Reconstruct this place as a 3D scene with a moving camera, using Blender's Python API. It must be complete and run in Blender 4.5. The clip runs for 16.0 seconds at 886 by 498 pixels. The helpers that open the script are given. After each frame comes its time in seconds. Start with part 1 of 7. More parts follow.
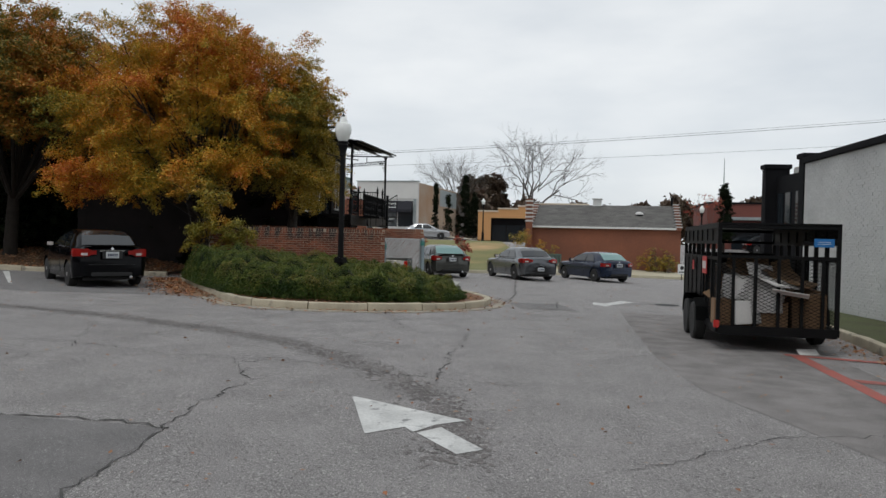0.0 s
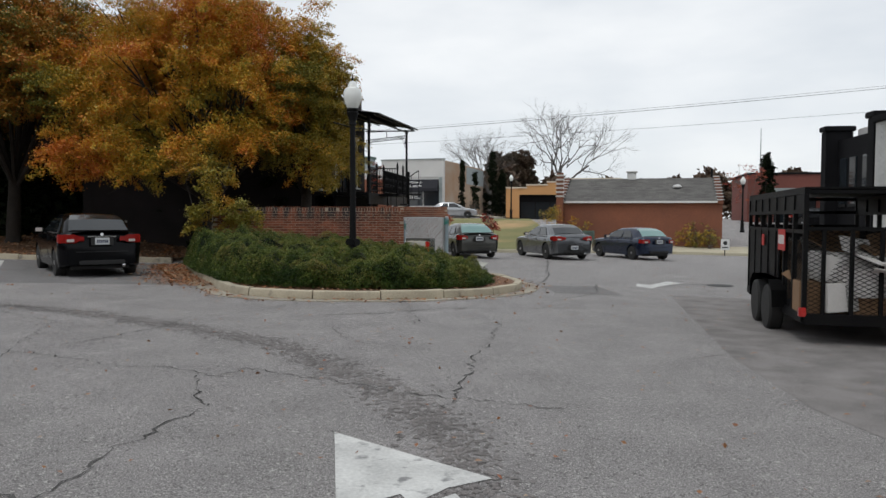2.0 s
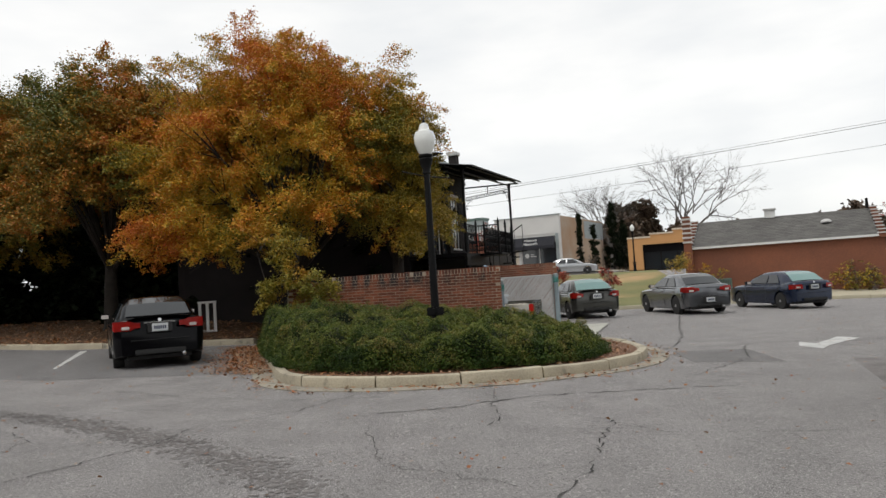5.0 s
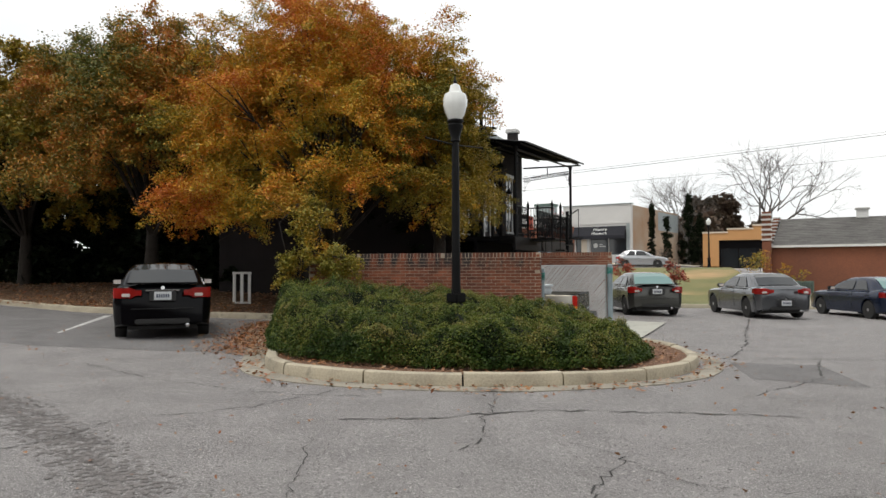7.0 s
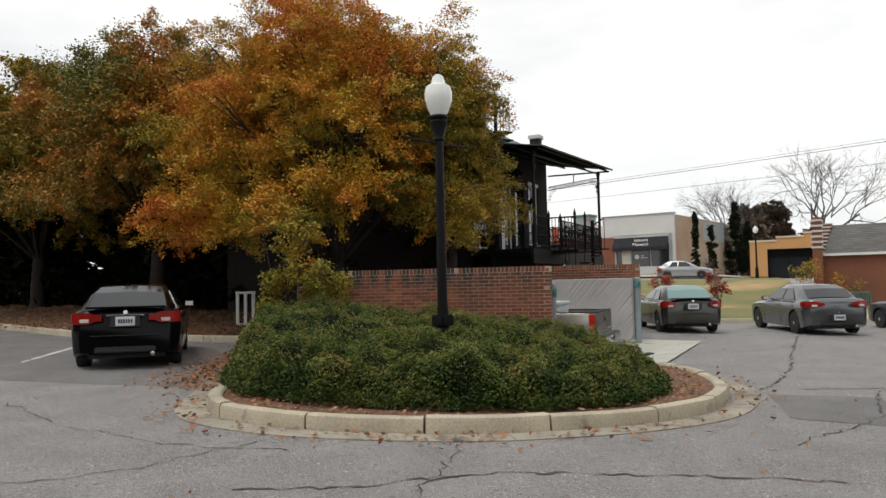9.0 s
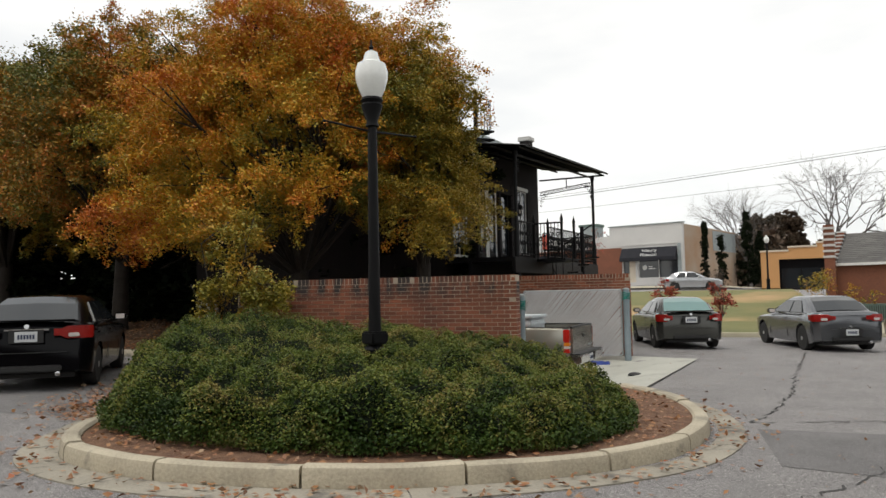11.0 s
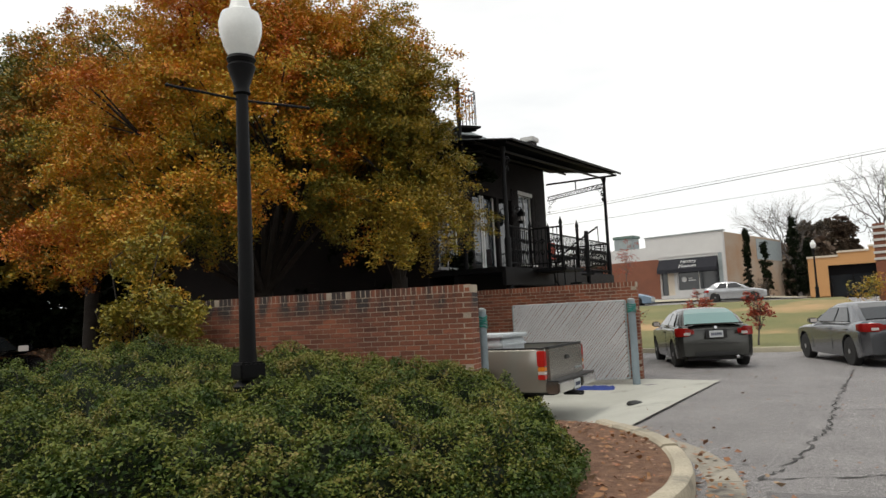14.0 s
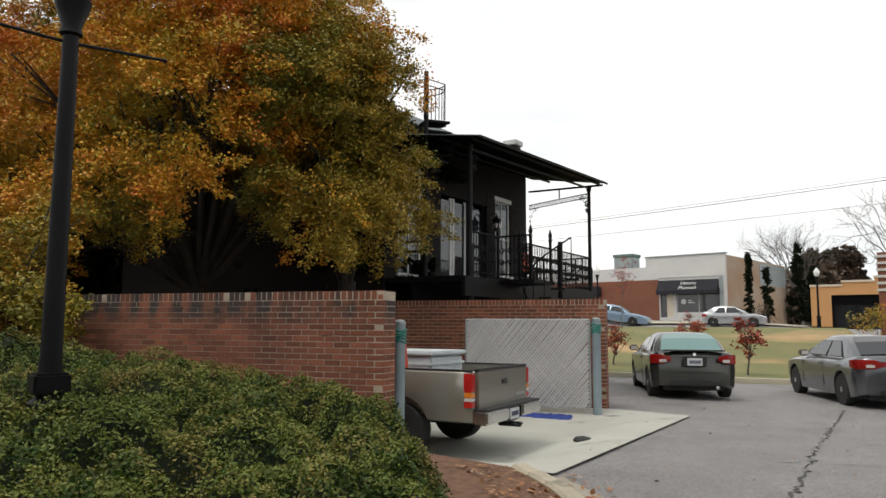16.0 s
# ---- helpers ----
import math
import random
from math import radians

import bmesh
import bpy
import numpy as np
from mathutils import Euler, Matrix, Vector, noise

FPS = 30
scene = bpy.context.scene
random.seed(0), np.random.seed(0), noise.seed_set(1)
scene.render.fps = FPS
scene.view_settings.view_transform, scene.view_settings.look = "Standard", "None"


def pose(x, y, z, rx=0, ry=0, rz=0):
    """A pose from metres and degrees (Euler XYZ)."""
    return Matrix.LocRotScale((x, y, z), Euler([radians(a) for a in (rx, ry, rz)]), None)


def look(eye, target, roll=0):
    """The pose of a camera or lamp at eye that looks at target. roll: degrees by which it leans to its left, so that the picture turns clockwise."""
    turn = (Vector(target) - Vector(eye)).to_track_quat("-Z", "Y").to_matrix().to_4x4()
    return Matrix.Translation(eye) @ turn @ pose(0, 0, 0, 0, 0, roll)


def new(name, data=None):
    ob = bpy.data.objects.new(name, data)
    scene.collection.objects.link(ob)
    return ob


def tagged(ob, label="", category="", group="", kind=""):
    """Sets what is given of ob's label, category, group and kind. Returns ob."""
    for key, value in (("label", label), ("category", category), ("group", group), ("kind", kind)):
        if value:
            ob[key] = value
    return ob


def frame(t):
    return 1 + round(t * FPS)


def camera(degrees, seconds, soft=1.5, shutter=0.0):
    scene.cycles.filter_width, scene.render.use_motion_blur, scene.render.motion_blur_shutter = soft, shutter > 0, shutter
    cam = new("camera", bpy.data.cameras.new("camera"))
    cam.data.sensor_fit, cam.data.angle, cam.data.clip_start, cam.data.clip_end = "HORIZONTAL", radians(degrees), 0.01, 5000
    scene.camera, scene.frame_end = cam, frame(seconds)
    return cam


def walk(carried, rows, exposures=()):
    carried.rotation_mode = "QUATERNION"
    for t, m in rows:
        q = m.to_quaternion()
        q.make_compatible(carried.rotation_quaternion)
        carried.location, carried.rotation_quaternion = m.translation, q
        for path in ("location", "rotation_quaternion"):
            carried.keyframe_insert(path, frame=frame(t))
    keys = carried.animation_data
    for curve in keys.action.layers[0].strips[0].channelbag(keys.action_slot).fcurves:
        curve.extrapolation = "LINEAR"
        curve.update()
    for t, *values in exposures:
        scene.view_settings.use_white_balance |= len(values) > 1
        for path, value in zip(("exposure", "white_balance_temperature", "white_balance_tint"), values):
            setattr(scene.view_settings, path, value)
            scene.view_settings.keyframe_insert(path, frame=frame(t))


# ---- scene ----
cam = camera(62.8, 16.0)
METRES, EYE, TILT, LEAN, TURN = 15.2, 1.5, 0.0, -1.7, 0.0
ROWS = [
    (0.0, 0.0, 0.0, 0.0, -0.0, -0.84, 0.33),
    (0.5, 0.0027, 0.0337, -0.0009, 0.04, -0.06, 2.1),
    (1.0, 0.0027, 0.0679, -0.0006, 1.24, -0.66, 1.3),
    (1.5, 0.0069, 0.1, -0.0015, 2.74, -2.71, -0.45),
    (2.0, 0.0064, 0.1327, -0.0033, 2.22, -2.43, 1.48),
    (2.5, 0.0078, 0.1641, -0.0043, 4.3, -2.63, 0.23),
    (3.0, 0.0093, 0.1953, -0.0049, 4.44, -1.41, 1.69),
    (3.5, 0.0144, 0.2275, -0.0046, 3.1, -0.79, 0.47),
    (4.0, 0.0168, 0.2611, -0.0048, 8.32, 0.76, 2.86),
    (4.5, 0.0224, 0.292, -0.0055, 11.16, 2.91, 4.66),
    (7.0, 0.058, 0.4401, -0.0099, 17.48, 2.05, 1.87),
    (7.5, 0.0632, 0.4723, -0.0065, 20.9, 1.86, 1.23),
    (8.0, 0.067, 0.506, -0.0073, 19.72, 4.19, 2.07),
    (8.5, 0.0755, 0.5338, -0.008, 22.4, 2.91, 2.96),
    (9.0, 0.0813, 0.561, -0.008, 21.0, 3.34, 2.73),
    (11.5, 0.1102, 0.7134, -0.0116, 22.44, 4.25, 2.3),
    (12.0, 0.1144, 0.7429, -0.0165, 22.84, 1.51, 2.15),
    (12.5, 0.1174, 0.7759, -0.018, 22.41, 2.15, 3.93),
    (13.0, 0.1219, 0.8028, -0.0171, 25.74, 4.82, 3.74),
    (13.5, 0.1278, 0.8326, -0.0182, 27.39, 3.77, 4.03),
    (14.0, 0.1331, 0.8605, -0.0178, 25.52, 6.1, 4.29),
    (14.5, 0.1389, 0.8894, -0.0173, 29.42, 4.86, 3.59),
    (15.0, 0.1432, 0.9198, -0.0153, 26.79, 6.62, 3.44),
    (15.5, 0.1511, 0.9482, -0.0198, 26.73, 5.83, 3.33),
    (16.0, 0.1545, 0.9787, -0.0172, 25.71, 6.86, 1.24),
]
walk(cam, [(t, pose(0, 0, EYE, TILT, LEAN, TURN) @ pose(METRES * x, METRES * y, METRES * z, 90 + pitch, roll, yaw)) for t, x, y, z, yaw, pitch, roll in ROWS], exposures=[(0.0, -0.1, 6350, 8), (3.5, 0.1, 6500, 9), (4.5, 0.12, 6650, 9), (7.0, 0.38, 6750, 9), (9.0, 0.28, 6800, 9), (12.5, 0.31, 6850, 9), (16.0, 0.36, 6800, 9)])

# ---- light ----
world = bpy.data.worlds.new("overcast")
scene.world = world
world.use_nodes = True
wn, wl = world.node_tree.nodes, world.node_tree.links
wn.clear()
w_out, w_bg, w_mix = wn.new("ShaderNodeOutputWorld"), wn.new("ShaderNodeBackground"), wn.new("ShaderNodeMix")
w_sky, w_co, w_map, w_noise, w_ramp, w_gain = (wn.new("ShaderNodeTexSky"), wn.new("ShaderNodeTexCoord"), wn.new("ShaderNodeMapping"),
                                              wn.new("ShaderNodeTexNoise"), wn.new("ShaderNodeValToRGB"), wn.new("ShaderNodeMix"))
w_sky.sky_type, w_sky.sun_disc, w_sky.sun_elevation, w_sky.sun_rotation = "NISHITA", False, radians(64), radians(214)
w_map.inputs["Scale"].default_value = (1.0, 1.0, 3.2)
w_noise.inputs["Scale"].default_value, w_noise.inputs["Detail"].default_value, w_noise.inputs["Roughness"].default_value = 2.3, 5, 0.5
w_ramp.color_ramp.elements[0].position, w_ramp.color_ramp.elements[0].color = 0.3, (0.70, 0.735, 0.78, 1)
w_ramp.color_ramp.elements[1].position, w_ramp.color_ramp.elements[1].color = 0.66, (1.0, 1.0, 1.0, 1)
w_gain.data_type = w_mix.data_type = "RGBA"
w_gain.blend_type = "MULTIPLY"
w_gain.inputs[0].default_value, w_gain.inputs[7].default_value = 1.0, (9.0, 9.0, 9.0, 1)
w_mix.inputs[0].default_value = 0.9
w_bg.inputs["Strength"].default_value = 0.11
wl.new(w_co.outputs["Generated"], w_map.inputs[0]), wl.new(w_map.outputs[0], w_noise.inputs["Vector"])
wl.new(w_noise.outputs["Fac"], w_ramp.inputs[0]), wl.new(w_ramp.outputs[0], w_gain.inputs[6])
wl.new(w_sky.outputs[0], w_mix.inputs[6]), wl.new(w_gain.outputs[2], w_mix.inputs[7])
wl.new(w_mix.outputs[2], w_bg.inputs[0]), wl.new(w_bg.outputs[0], w_out.inputs[0])
sun = new("sun", bpy.data.lights.new("sun", "SUN"))
sun.data.energy, sun.data.angle, sun.data.color = 0.95, radians(25), (1.0, 0.97, 0.92)
sun.matrix_world = look((0, 0, 60), (16, 24, 0))


# ---- materials ----
def mat(name, a, b=None, scale=6.0, fine=60.0, rough=0.85, metal=0.0, bump=0.15, spots=None, rand=0.0, island=0.0, coat=0.0, spec=0.5, far=0.4, lo=0.35, hi=0.65):
    """Two colours mixed by coarse and fine noise, with fine relief; spots: a third colour for stains; rand, island: change of value piece by piece."""
    m = bpy.data.materials.new(name)
    m.use_nodes = True
    n, l = m.node_tree.nodes, m.node_tree.links
    p = n["Principled BSDF"]
    b = b or tuple(c * 0.72 for c in a)
    geo = n.new("ShaderNodeNewGeometry")
    big, small, mix, ramp = n.new("ShaderNodeTexNoise"), n.new("ShaderNodeTexNoise"), n.new("ShaderNodeMix"), n.new("ShaderNodeMapRange")
    big.inputs["Scale"].default_value, big.inputs["Detail"].default_value = scale, 6
    small.inputs["Scale"].default_value, small.inputs["Detail"].default_value = fine, 3
    l.new(geo.outputs["Position"], big.inputs["Vector"]), l.new(geo.outputs["Position"], small.inputs["Vector"])
    both = n.new("ShaderNodeMix")
    both.inputs[0].default_value = far
    l.new(big.outputs["Fac"], both.inputs[2]), l.new(small.outputs["Fac"], both.inputs[3])
    ramp.inputs["From Min"].default_value, ramp.inputs["From Max"].default_value = lo, hi
    l.new(both.outputs[0], ramp.inputs["Value"])
    mix.data_type = "RGBA"
    mix.inputs[6].default_value, mix.inputs[7].default_value = (*a, 1), (*b, 1)
    l.new(ramp.outputs[0], mix.inputs[0])
    colour = mix.outputs[2]
    for one in (spots if isinstance(spots, list) else [spots] if spots else []):
        st, sr, sm = n.new("ShaderNodeTexNoise"), n.new("ShaderNodeMapRange"), n.new("ShaderNodeMix")
        st.inputs["Scale"].default_value, st.inputs["Detail"].default_value = one[1], 7
        sr.inputs["From Min"].default_value, sr.inputs["From Max"].default_value = one[2], one[2] + (0.12 if one[1] < 10 else 0.05)
        sm.data_type = "RGBA"
        sm.inputs[7].default_value = (*one[0], 1)
        l.new(geo.outputs["Position"], st.inputs["Vector"]), l.new(st.outputs["Fac"], sr.inputs["Value"])
        l.new(sr.outputs[0], sm.inputs[0]), l.new(colour, sm.inputs[6])
        colour = sm.outputs[2]
    for amount, node, out in ((rand, "ShaderNodeObjectInfo", "Random"), (island, "ShaderNodeNewGeometry", "Random Per Island")):
        if amount:
            src, rg, hs = n.new(node), n.new("ShaderNodeMapRange"), n.new("ShaderNodeHueSaturation")
            rg.inputs["To Min"].default_value, rg.inputs["To Max"].default_value = 1 - amount, 1 + amount
            l.new(src.outputs[out], rg.inputs["Value"]), l.new(rg.outputs[0], hs.inputs["Value"]), l.new(colour, hs.inputs["Color"])
            colour = hs.outputs[0]
    l.new(colour, p.inputs["Base Color"])
    p.inputs["Roughness"].default_value, p.inputs["Metallic"].default_value = rough, metal
    p.inputs["Coat Weight"].default_value, p.inputs["Coat Roughness"].default_value = coat, 0.06
    p.inputs["Specular IOR Level"].default_value = spec
    if bump:
        bp = n.new("ShaderNodeBump")
        bp.inputs["Strength"].default_value, bp.inputs["Distance"].default_value = bump, 0.02
        l.new(small.outputs["Fac"], bp.inputs["Height"]), l.new(bp.outputs[0], p.inputs["Normal"])
    return m


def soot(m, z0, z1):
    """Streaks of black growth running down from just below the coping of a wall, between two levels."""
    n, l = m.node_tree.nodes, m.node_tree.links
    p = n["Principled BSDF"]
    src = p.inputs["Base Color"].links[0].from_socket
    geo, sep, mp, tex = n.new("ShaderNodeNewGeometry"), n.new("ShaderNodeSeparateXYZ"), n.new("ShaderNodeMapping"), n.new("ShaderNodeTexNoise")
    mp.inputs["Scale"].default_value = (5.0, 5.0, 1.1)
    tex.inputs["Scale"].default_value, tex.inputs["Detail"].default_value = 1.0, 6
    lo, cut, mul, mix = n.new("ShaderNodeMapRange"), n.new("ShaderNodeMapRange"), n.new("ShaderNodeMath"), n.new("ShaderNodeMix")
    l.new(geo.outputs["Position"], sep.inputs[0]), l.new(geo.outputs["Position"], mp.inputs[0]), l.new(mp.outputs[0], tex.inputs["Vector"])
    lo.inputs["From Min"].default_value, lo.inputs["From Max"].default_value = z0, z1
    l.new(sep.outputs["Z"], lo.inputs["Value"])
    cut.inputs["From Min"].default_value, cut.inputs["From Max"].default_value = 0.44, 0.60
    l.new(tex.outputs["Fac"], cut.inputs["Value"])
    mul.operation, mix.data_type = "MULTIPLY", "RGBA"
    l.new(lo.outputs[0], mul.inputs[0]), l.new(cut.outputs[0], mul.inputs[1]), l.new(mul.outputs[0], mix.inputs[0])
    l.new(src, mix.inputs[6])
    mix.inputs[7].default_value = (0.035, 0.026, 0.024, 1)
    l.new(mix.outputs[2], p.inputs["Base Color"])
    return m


def glass_mat(name, tint=(0.02, 0.025, 0.03)):
    m = bpy.data.materials.new(name)
    m.use_nodes = True
    p = m.node_tree.nodes["Principled BSDF"]
    p.inputs["Base Color"].default_value, p.inputs["Roughness"].default_value = (*tint, 1), 0.05
    p.inputs["Specular IOR Level"].default_value = 0.75
    return m


def leaf_mat(name, cols, scale=0.45, spec=0.35):
    """Leaves: colour drifts through the crown by noise, and from leaf to leaf."""
    m = bpy.data.materials.new(name)
    m.use_nodes = True
    n, l = m.node_tree.nodes, m.node_tree.links
    p = n["Principled BSDF"]
    geo, tex, ramp, add, mul = n.new("ShaderNodeNewGeometry"), n.new("ShaderNodeTexNoise"), n.new("ShaderNodeValToRGB"), n.new("ShaderNodeMath"), n.new("ShaderNodeMath")
    tex.inputs["Scale"].default_value, tex.inputs["Detail"].default_value = scale, 4
    l.new(geo.outputs["Position"], tex.inputs["Vector"])
    mul.operation, mul.inputs[1].default_value = "MULTIPLY_ADD", 0.24
    mul.inputs[2].default_value = -0.12
    l.new(geo.outputs["Random Per Island"], mul.inputs[0])
    l.new(tex.outputs["Fac"], add.inputs[0]), l.new(mul.outputs[0], add.inputs[1]), l.new(add.outputs[0], ramp.inputs[0])
    e = ramp.color_ramp.elements
    while len(e) < len(cols):
        e.new(0.5)
    for i, c in enumerate(cols):
        e[i].position, e[i].color = 0.3 + 0.4 * i / (len(cols) - 1), (*c, 1)
    l.new(ramp.outputs[0], p.inputs["Base Color"])
    p.inputs["Roughness"].default_value, p.inputs["Specular IOR Level"].default_value = 0.5, spec
    return m


ASPHALT = mat("asphalt", (0.355, 0.335, 0.33), (0.15, 0.142, 0.14), 1.3, 110, 0.75, bump=1.0, spots=[((0.195, 0.185, 0.18), 0.35, 0.61), ((0.13, 0.124, 0.12), 24, 0.62), ((0.50, 0.48, 0.455), 32, 0.63), ((0.58, 0.56, 0.53), 85, 0.60), ((0.055, 0.052, 0.05), 70, 0.61)], far=0.8, lo=0.41, hi=0.59)
ASPHALT_DARK = mat("asphalt_patch", (0.235, 0.225, 0.222), (0.115, 0.11, 0.11), 1.4, 140, 0.85, bump=0.8, spots=[((0.42, 0.41, 0.40), 95, 0.61), ((0.05, 0.048, 0.047), 80, 0.62)], far=0.7, lo=0.38, hi=0.62)
CRACK = mat("crack_filler", (0.04, 0.038, 0.037), (0.085, 0.082, 0.078), 4, 60, 0.95)
ROADPAINT = mat("white_road_paint", (0.62, 0.62, 0.60), (0.40, 0.40, 0.39), 3, 40, 0.8, bump=0.2, spots=((0.2, 0.2, 0.2), 9, 0.60))
REDPAINT = mat("red_kerb_paint", (0.38, 0.09, 0.07), (0.24, 0.085, 0.07), 3, 40, 0.8, spots=((0.16, 0.13, 0.12), 5, 0.58))
CONCRETE = mat("kerb_concrete", (0.50, 0.44, 0.33), (0.30, 0.265, 0.20), 1.7, 40, 0.9, bump=0.3, spots=((0.17, 0.16, 0.13), 3, 0.60), rand=0.1)
GUTTER = mat("gutter_concrete", (0.37, 0.335, 0.27), (0.24, 0.22, 0.18), 1.4, 40, 0.9, bump=0.3, spots=((0.1, 0.09, 0.08), 2.5, 0.58), rand=0.08)
SLAB = mat("slab_concrete", (0.50, 0.50, 0.44), (0.38, 0.375, 0.33), 0.8, 40, 0.88, bump=0.2, spots=((0.27, 0.26, 0.23), 1.6, 0.62))
MULCH = mat("pine_mulch", (0.24, 0.13, 0.075), (0.10, 0.05, 0.03), 9, 70, 0.95, bump=1.0)
LITTER = mat("leaf_litter_soil", (0.15, 0.078, 0.034), (0.06, 0.032, 0.016), 3, 40, 0.95, bump=0.8)
GRASS = mat("dry_grass", (0.22, 0.19, 0.075), (0.13, 0.145, 0.05), 0.35, 25, 0.95, bump=0.8, spots=((0.42, 0.27, 0.13), 0.14, 0.55))
GRASSGREEN = mat("green_grass", (0.075, 0.09, 0.028), (0.05, 0.05, 0.022), 1.2, 30, 0.95, bump=0.8)
PALE = mat("pale_pavement", (0.48, 0.43, 0.31), (0.36, 0.33, 0.25), 0.6, 20, 0.9, spots=((0.3, 0.25, 0.14), 0.4, 0.56))
BRICKFAR = mat("brick_far", (0.24, 0.088, 0.048), (0.15, 0.06, 0.038), 0.5, 14, 0.9, bump=0.4)
MORTAR = mat("mortar", (0.46, 0.38, 0.29), (0.28, 0.23, 0.18), 1.5, 50, 0.95, bump=0.3)
WHITEBRICK = mat("white_painted_brick", (0.60, 0.60, 0.585), (0.47, 0.47, 0.46), 0.8, 40, 0.8, bump=0.2, rand=0.05)
BLACKPAINT = mat("black_painted_brick", (0.010, 0.010, 0.012), (0.006, 0.006, 0.007), 1.0, 40, 0.8, spec=0.12)
BLACKIRON = mat("black_iron", (0.005, 0.005, 0.006), (0.009, 0.009, 0.009), 3, 80, 0.5, bump=0.1, spec=0.13)
DARKBRICK = mat("dark_house_brick", (0.026, 0.022, 0.022), (0.014, 0.012, 0.012), 1.0, 40, 0.85, spec=0.2, bump=0.3, rand=0.3)
STUCCO = mat("grey_white_stucco", (0.60, 0.59, 0.57), (0.50, 0.49, 0.48), 0.5, 30, 0.9)
STUCCOTAN = mat("peeling_tan_side", (0.34, 0.20, 0.11), (0.40, 0.34, 0.27), 0.35, 14, 0.9)
ORANGE = mat("orange_stucco", (0.58, 0.31, 0.13), (0.50, 0.26, 0.105), 0.5, 30, 0.9)
CREAM = mat("cream_trim", (0.68, 0.60, 0.48), (0.58, 0.5, 0.4), 1, 30, 0.85)
ROOF = mat("grey_shingle", (0.125, 0.12, 0.112), (0.085, 0.08, 0.076), 1.2, 18, 0.95, bump=0.6, island=0.16)
WHITE = mat("white_paint", (0.72, 0.72, 0.70), (0.62, 0.62, 0.60), 2, 40, 0.6, bump=0.05)
BLACKCLOTH = mat("black_canvas", (0.012, 0.013, 0.018), (0.02, 0.02, 0.026), 2, 80, 0.9)
GLASS = glass_mat("dark_window_glass")
CARGLASS = glass_mat("car_glass", (0.015, 0.018, 0.02))
TEALGLASS = glass_mat("tinted_green_glass", (0.15, 0.27, 0.26))
RUBBER = mat("tyre_rubber", (0.014, 0.014, 0.014), (0.025, 0.024, 0.023), 6, 80, 0.85)
PLASTIC = mat("black_plastic", (0.012, 0.012, 0.012), (0.02, 0.02, 0.02), 6, 80, 0.6, bump=0.05)
RIM = mat("alloy_rim", (0.48, 0.48, 0.49), (0.34, 0.34, 0.35), 8, 60, 0.32, metal=0.85, bump=0.0)
CHROME = mat("chrome", (0.62, 0.62, 0.62), (0.5, 0.5, 0.5), 6, 60, 0.18, metal=1.0, bump=0.0)
TAIL = mat("red_tail_lens", (0.52, 0.025, 0.02), (0.36, 0.015, 0.012), 9, 90, 0.15, bump=0.0, coat=0.6)
AMBER = mat("amber_lens", (0.75, 0.24, 0.03), (0.6, 0.18, 0.02), 9, 90, 0.15, bump=0.0, coat=0.6)
CLEARLENS = mat("clear_lens", (0.68, 0.62, 0.58), (0.56, 0.5, 0.47), 9, 90, 0.15, bump=0.0, coat=0.6)
PLATE = mat("plate_white", (0.6, 0.62, 0.62), (0.52, 0.54, 0.56), 9, 90, 0.5, bump=0.0)
INK = mat("dark_ink", (0.03, 0.04, 0.09), (0.02, 0.03, 0.06), 9, 90, 0.6, bump=0.0)
PLATEGREY = mat("worn_gate_slat", (0.50, 0.50, 0.49), (0.38, 0.38, 0.375), 2, 40, 0.65, bump=0.05, island=0.14)
STEELBLUE = mat("weathered_galvanised_post", (0.26, 0.32, 0.35), (0.19, 0.235, 0.255), 3, 40, 0.55, metal=0.2)
TEALTAPE = mat("teal_strap", (0.02, 0.22, 0.18), (0.014, 0.15, 0.125), 12, 60, 0.6)
BLUECLOTH = mat("blue_tarp", (0.02, 0.05, 0.28), (0.013, 0.035, 0.18), 8, 60, 0.7)
CONE = mat("orange_cone", (0.62, 0.075, 0.025), (0.5, 0.055, 0.02), 6, 60, 0.6)
GREYBOX = mat("grey_plastic_box", (0.58, 0.62, 0.63), (0.48, 0.52, 0.54), 5, 60, 0.6)
CARDBOARD = mat("cardboard", (0.25, 0.15, 0.082), (0.17, 0.105, 0.058), 3, 40, 0.9, rand=0.25)
PAPER = mat("white_carton", (0.6, 0.58, 0.56), (0.5, 0.49, 0.47), 3, 40, 0.85, rand=0.15)
SIGNRED = mat("red_sign", (0.55, 0.04, 0.035), (0.45, 0.03, 0.03), 5, 60, 0.5, bump=0.0)
SIGNBLUE = mat("blue_sign", (0.02, 0.17, 0.45), (0.015, 0.13, 0.36), 5, 60, 0.5, bump=0.0)
GALV = mat("galvanised_metal", (0.33, 0.37, 0.37), (0.25, 0.28, 0.28), 3, 40, 0.5, metal=0.3)
GREENUNIT = mat("green_grey_cabinet", (0.13, 0.19, 0.165), (0.09, 0.14, 0.12), 3, 30, 0.6)
BARK = mat("bark", (0.035, 0.028, 0.022), (0.018, 0.014, 0.011), 5, 40, 0.95, bump=0.8)
GREYBARK = mat("grey_bark", (0.13, 0.115, 0.105), (0.08, 0.072, 0.066), 2, 30, 0.95, bump=0.4)
LAMPGLOBE = mat("frosted_globe", (0.82, 0.83, 0.80), (0.74, 0.75, 0.72), 2, 40, 0.25, bump=0.0, coat=0.3)
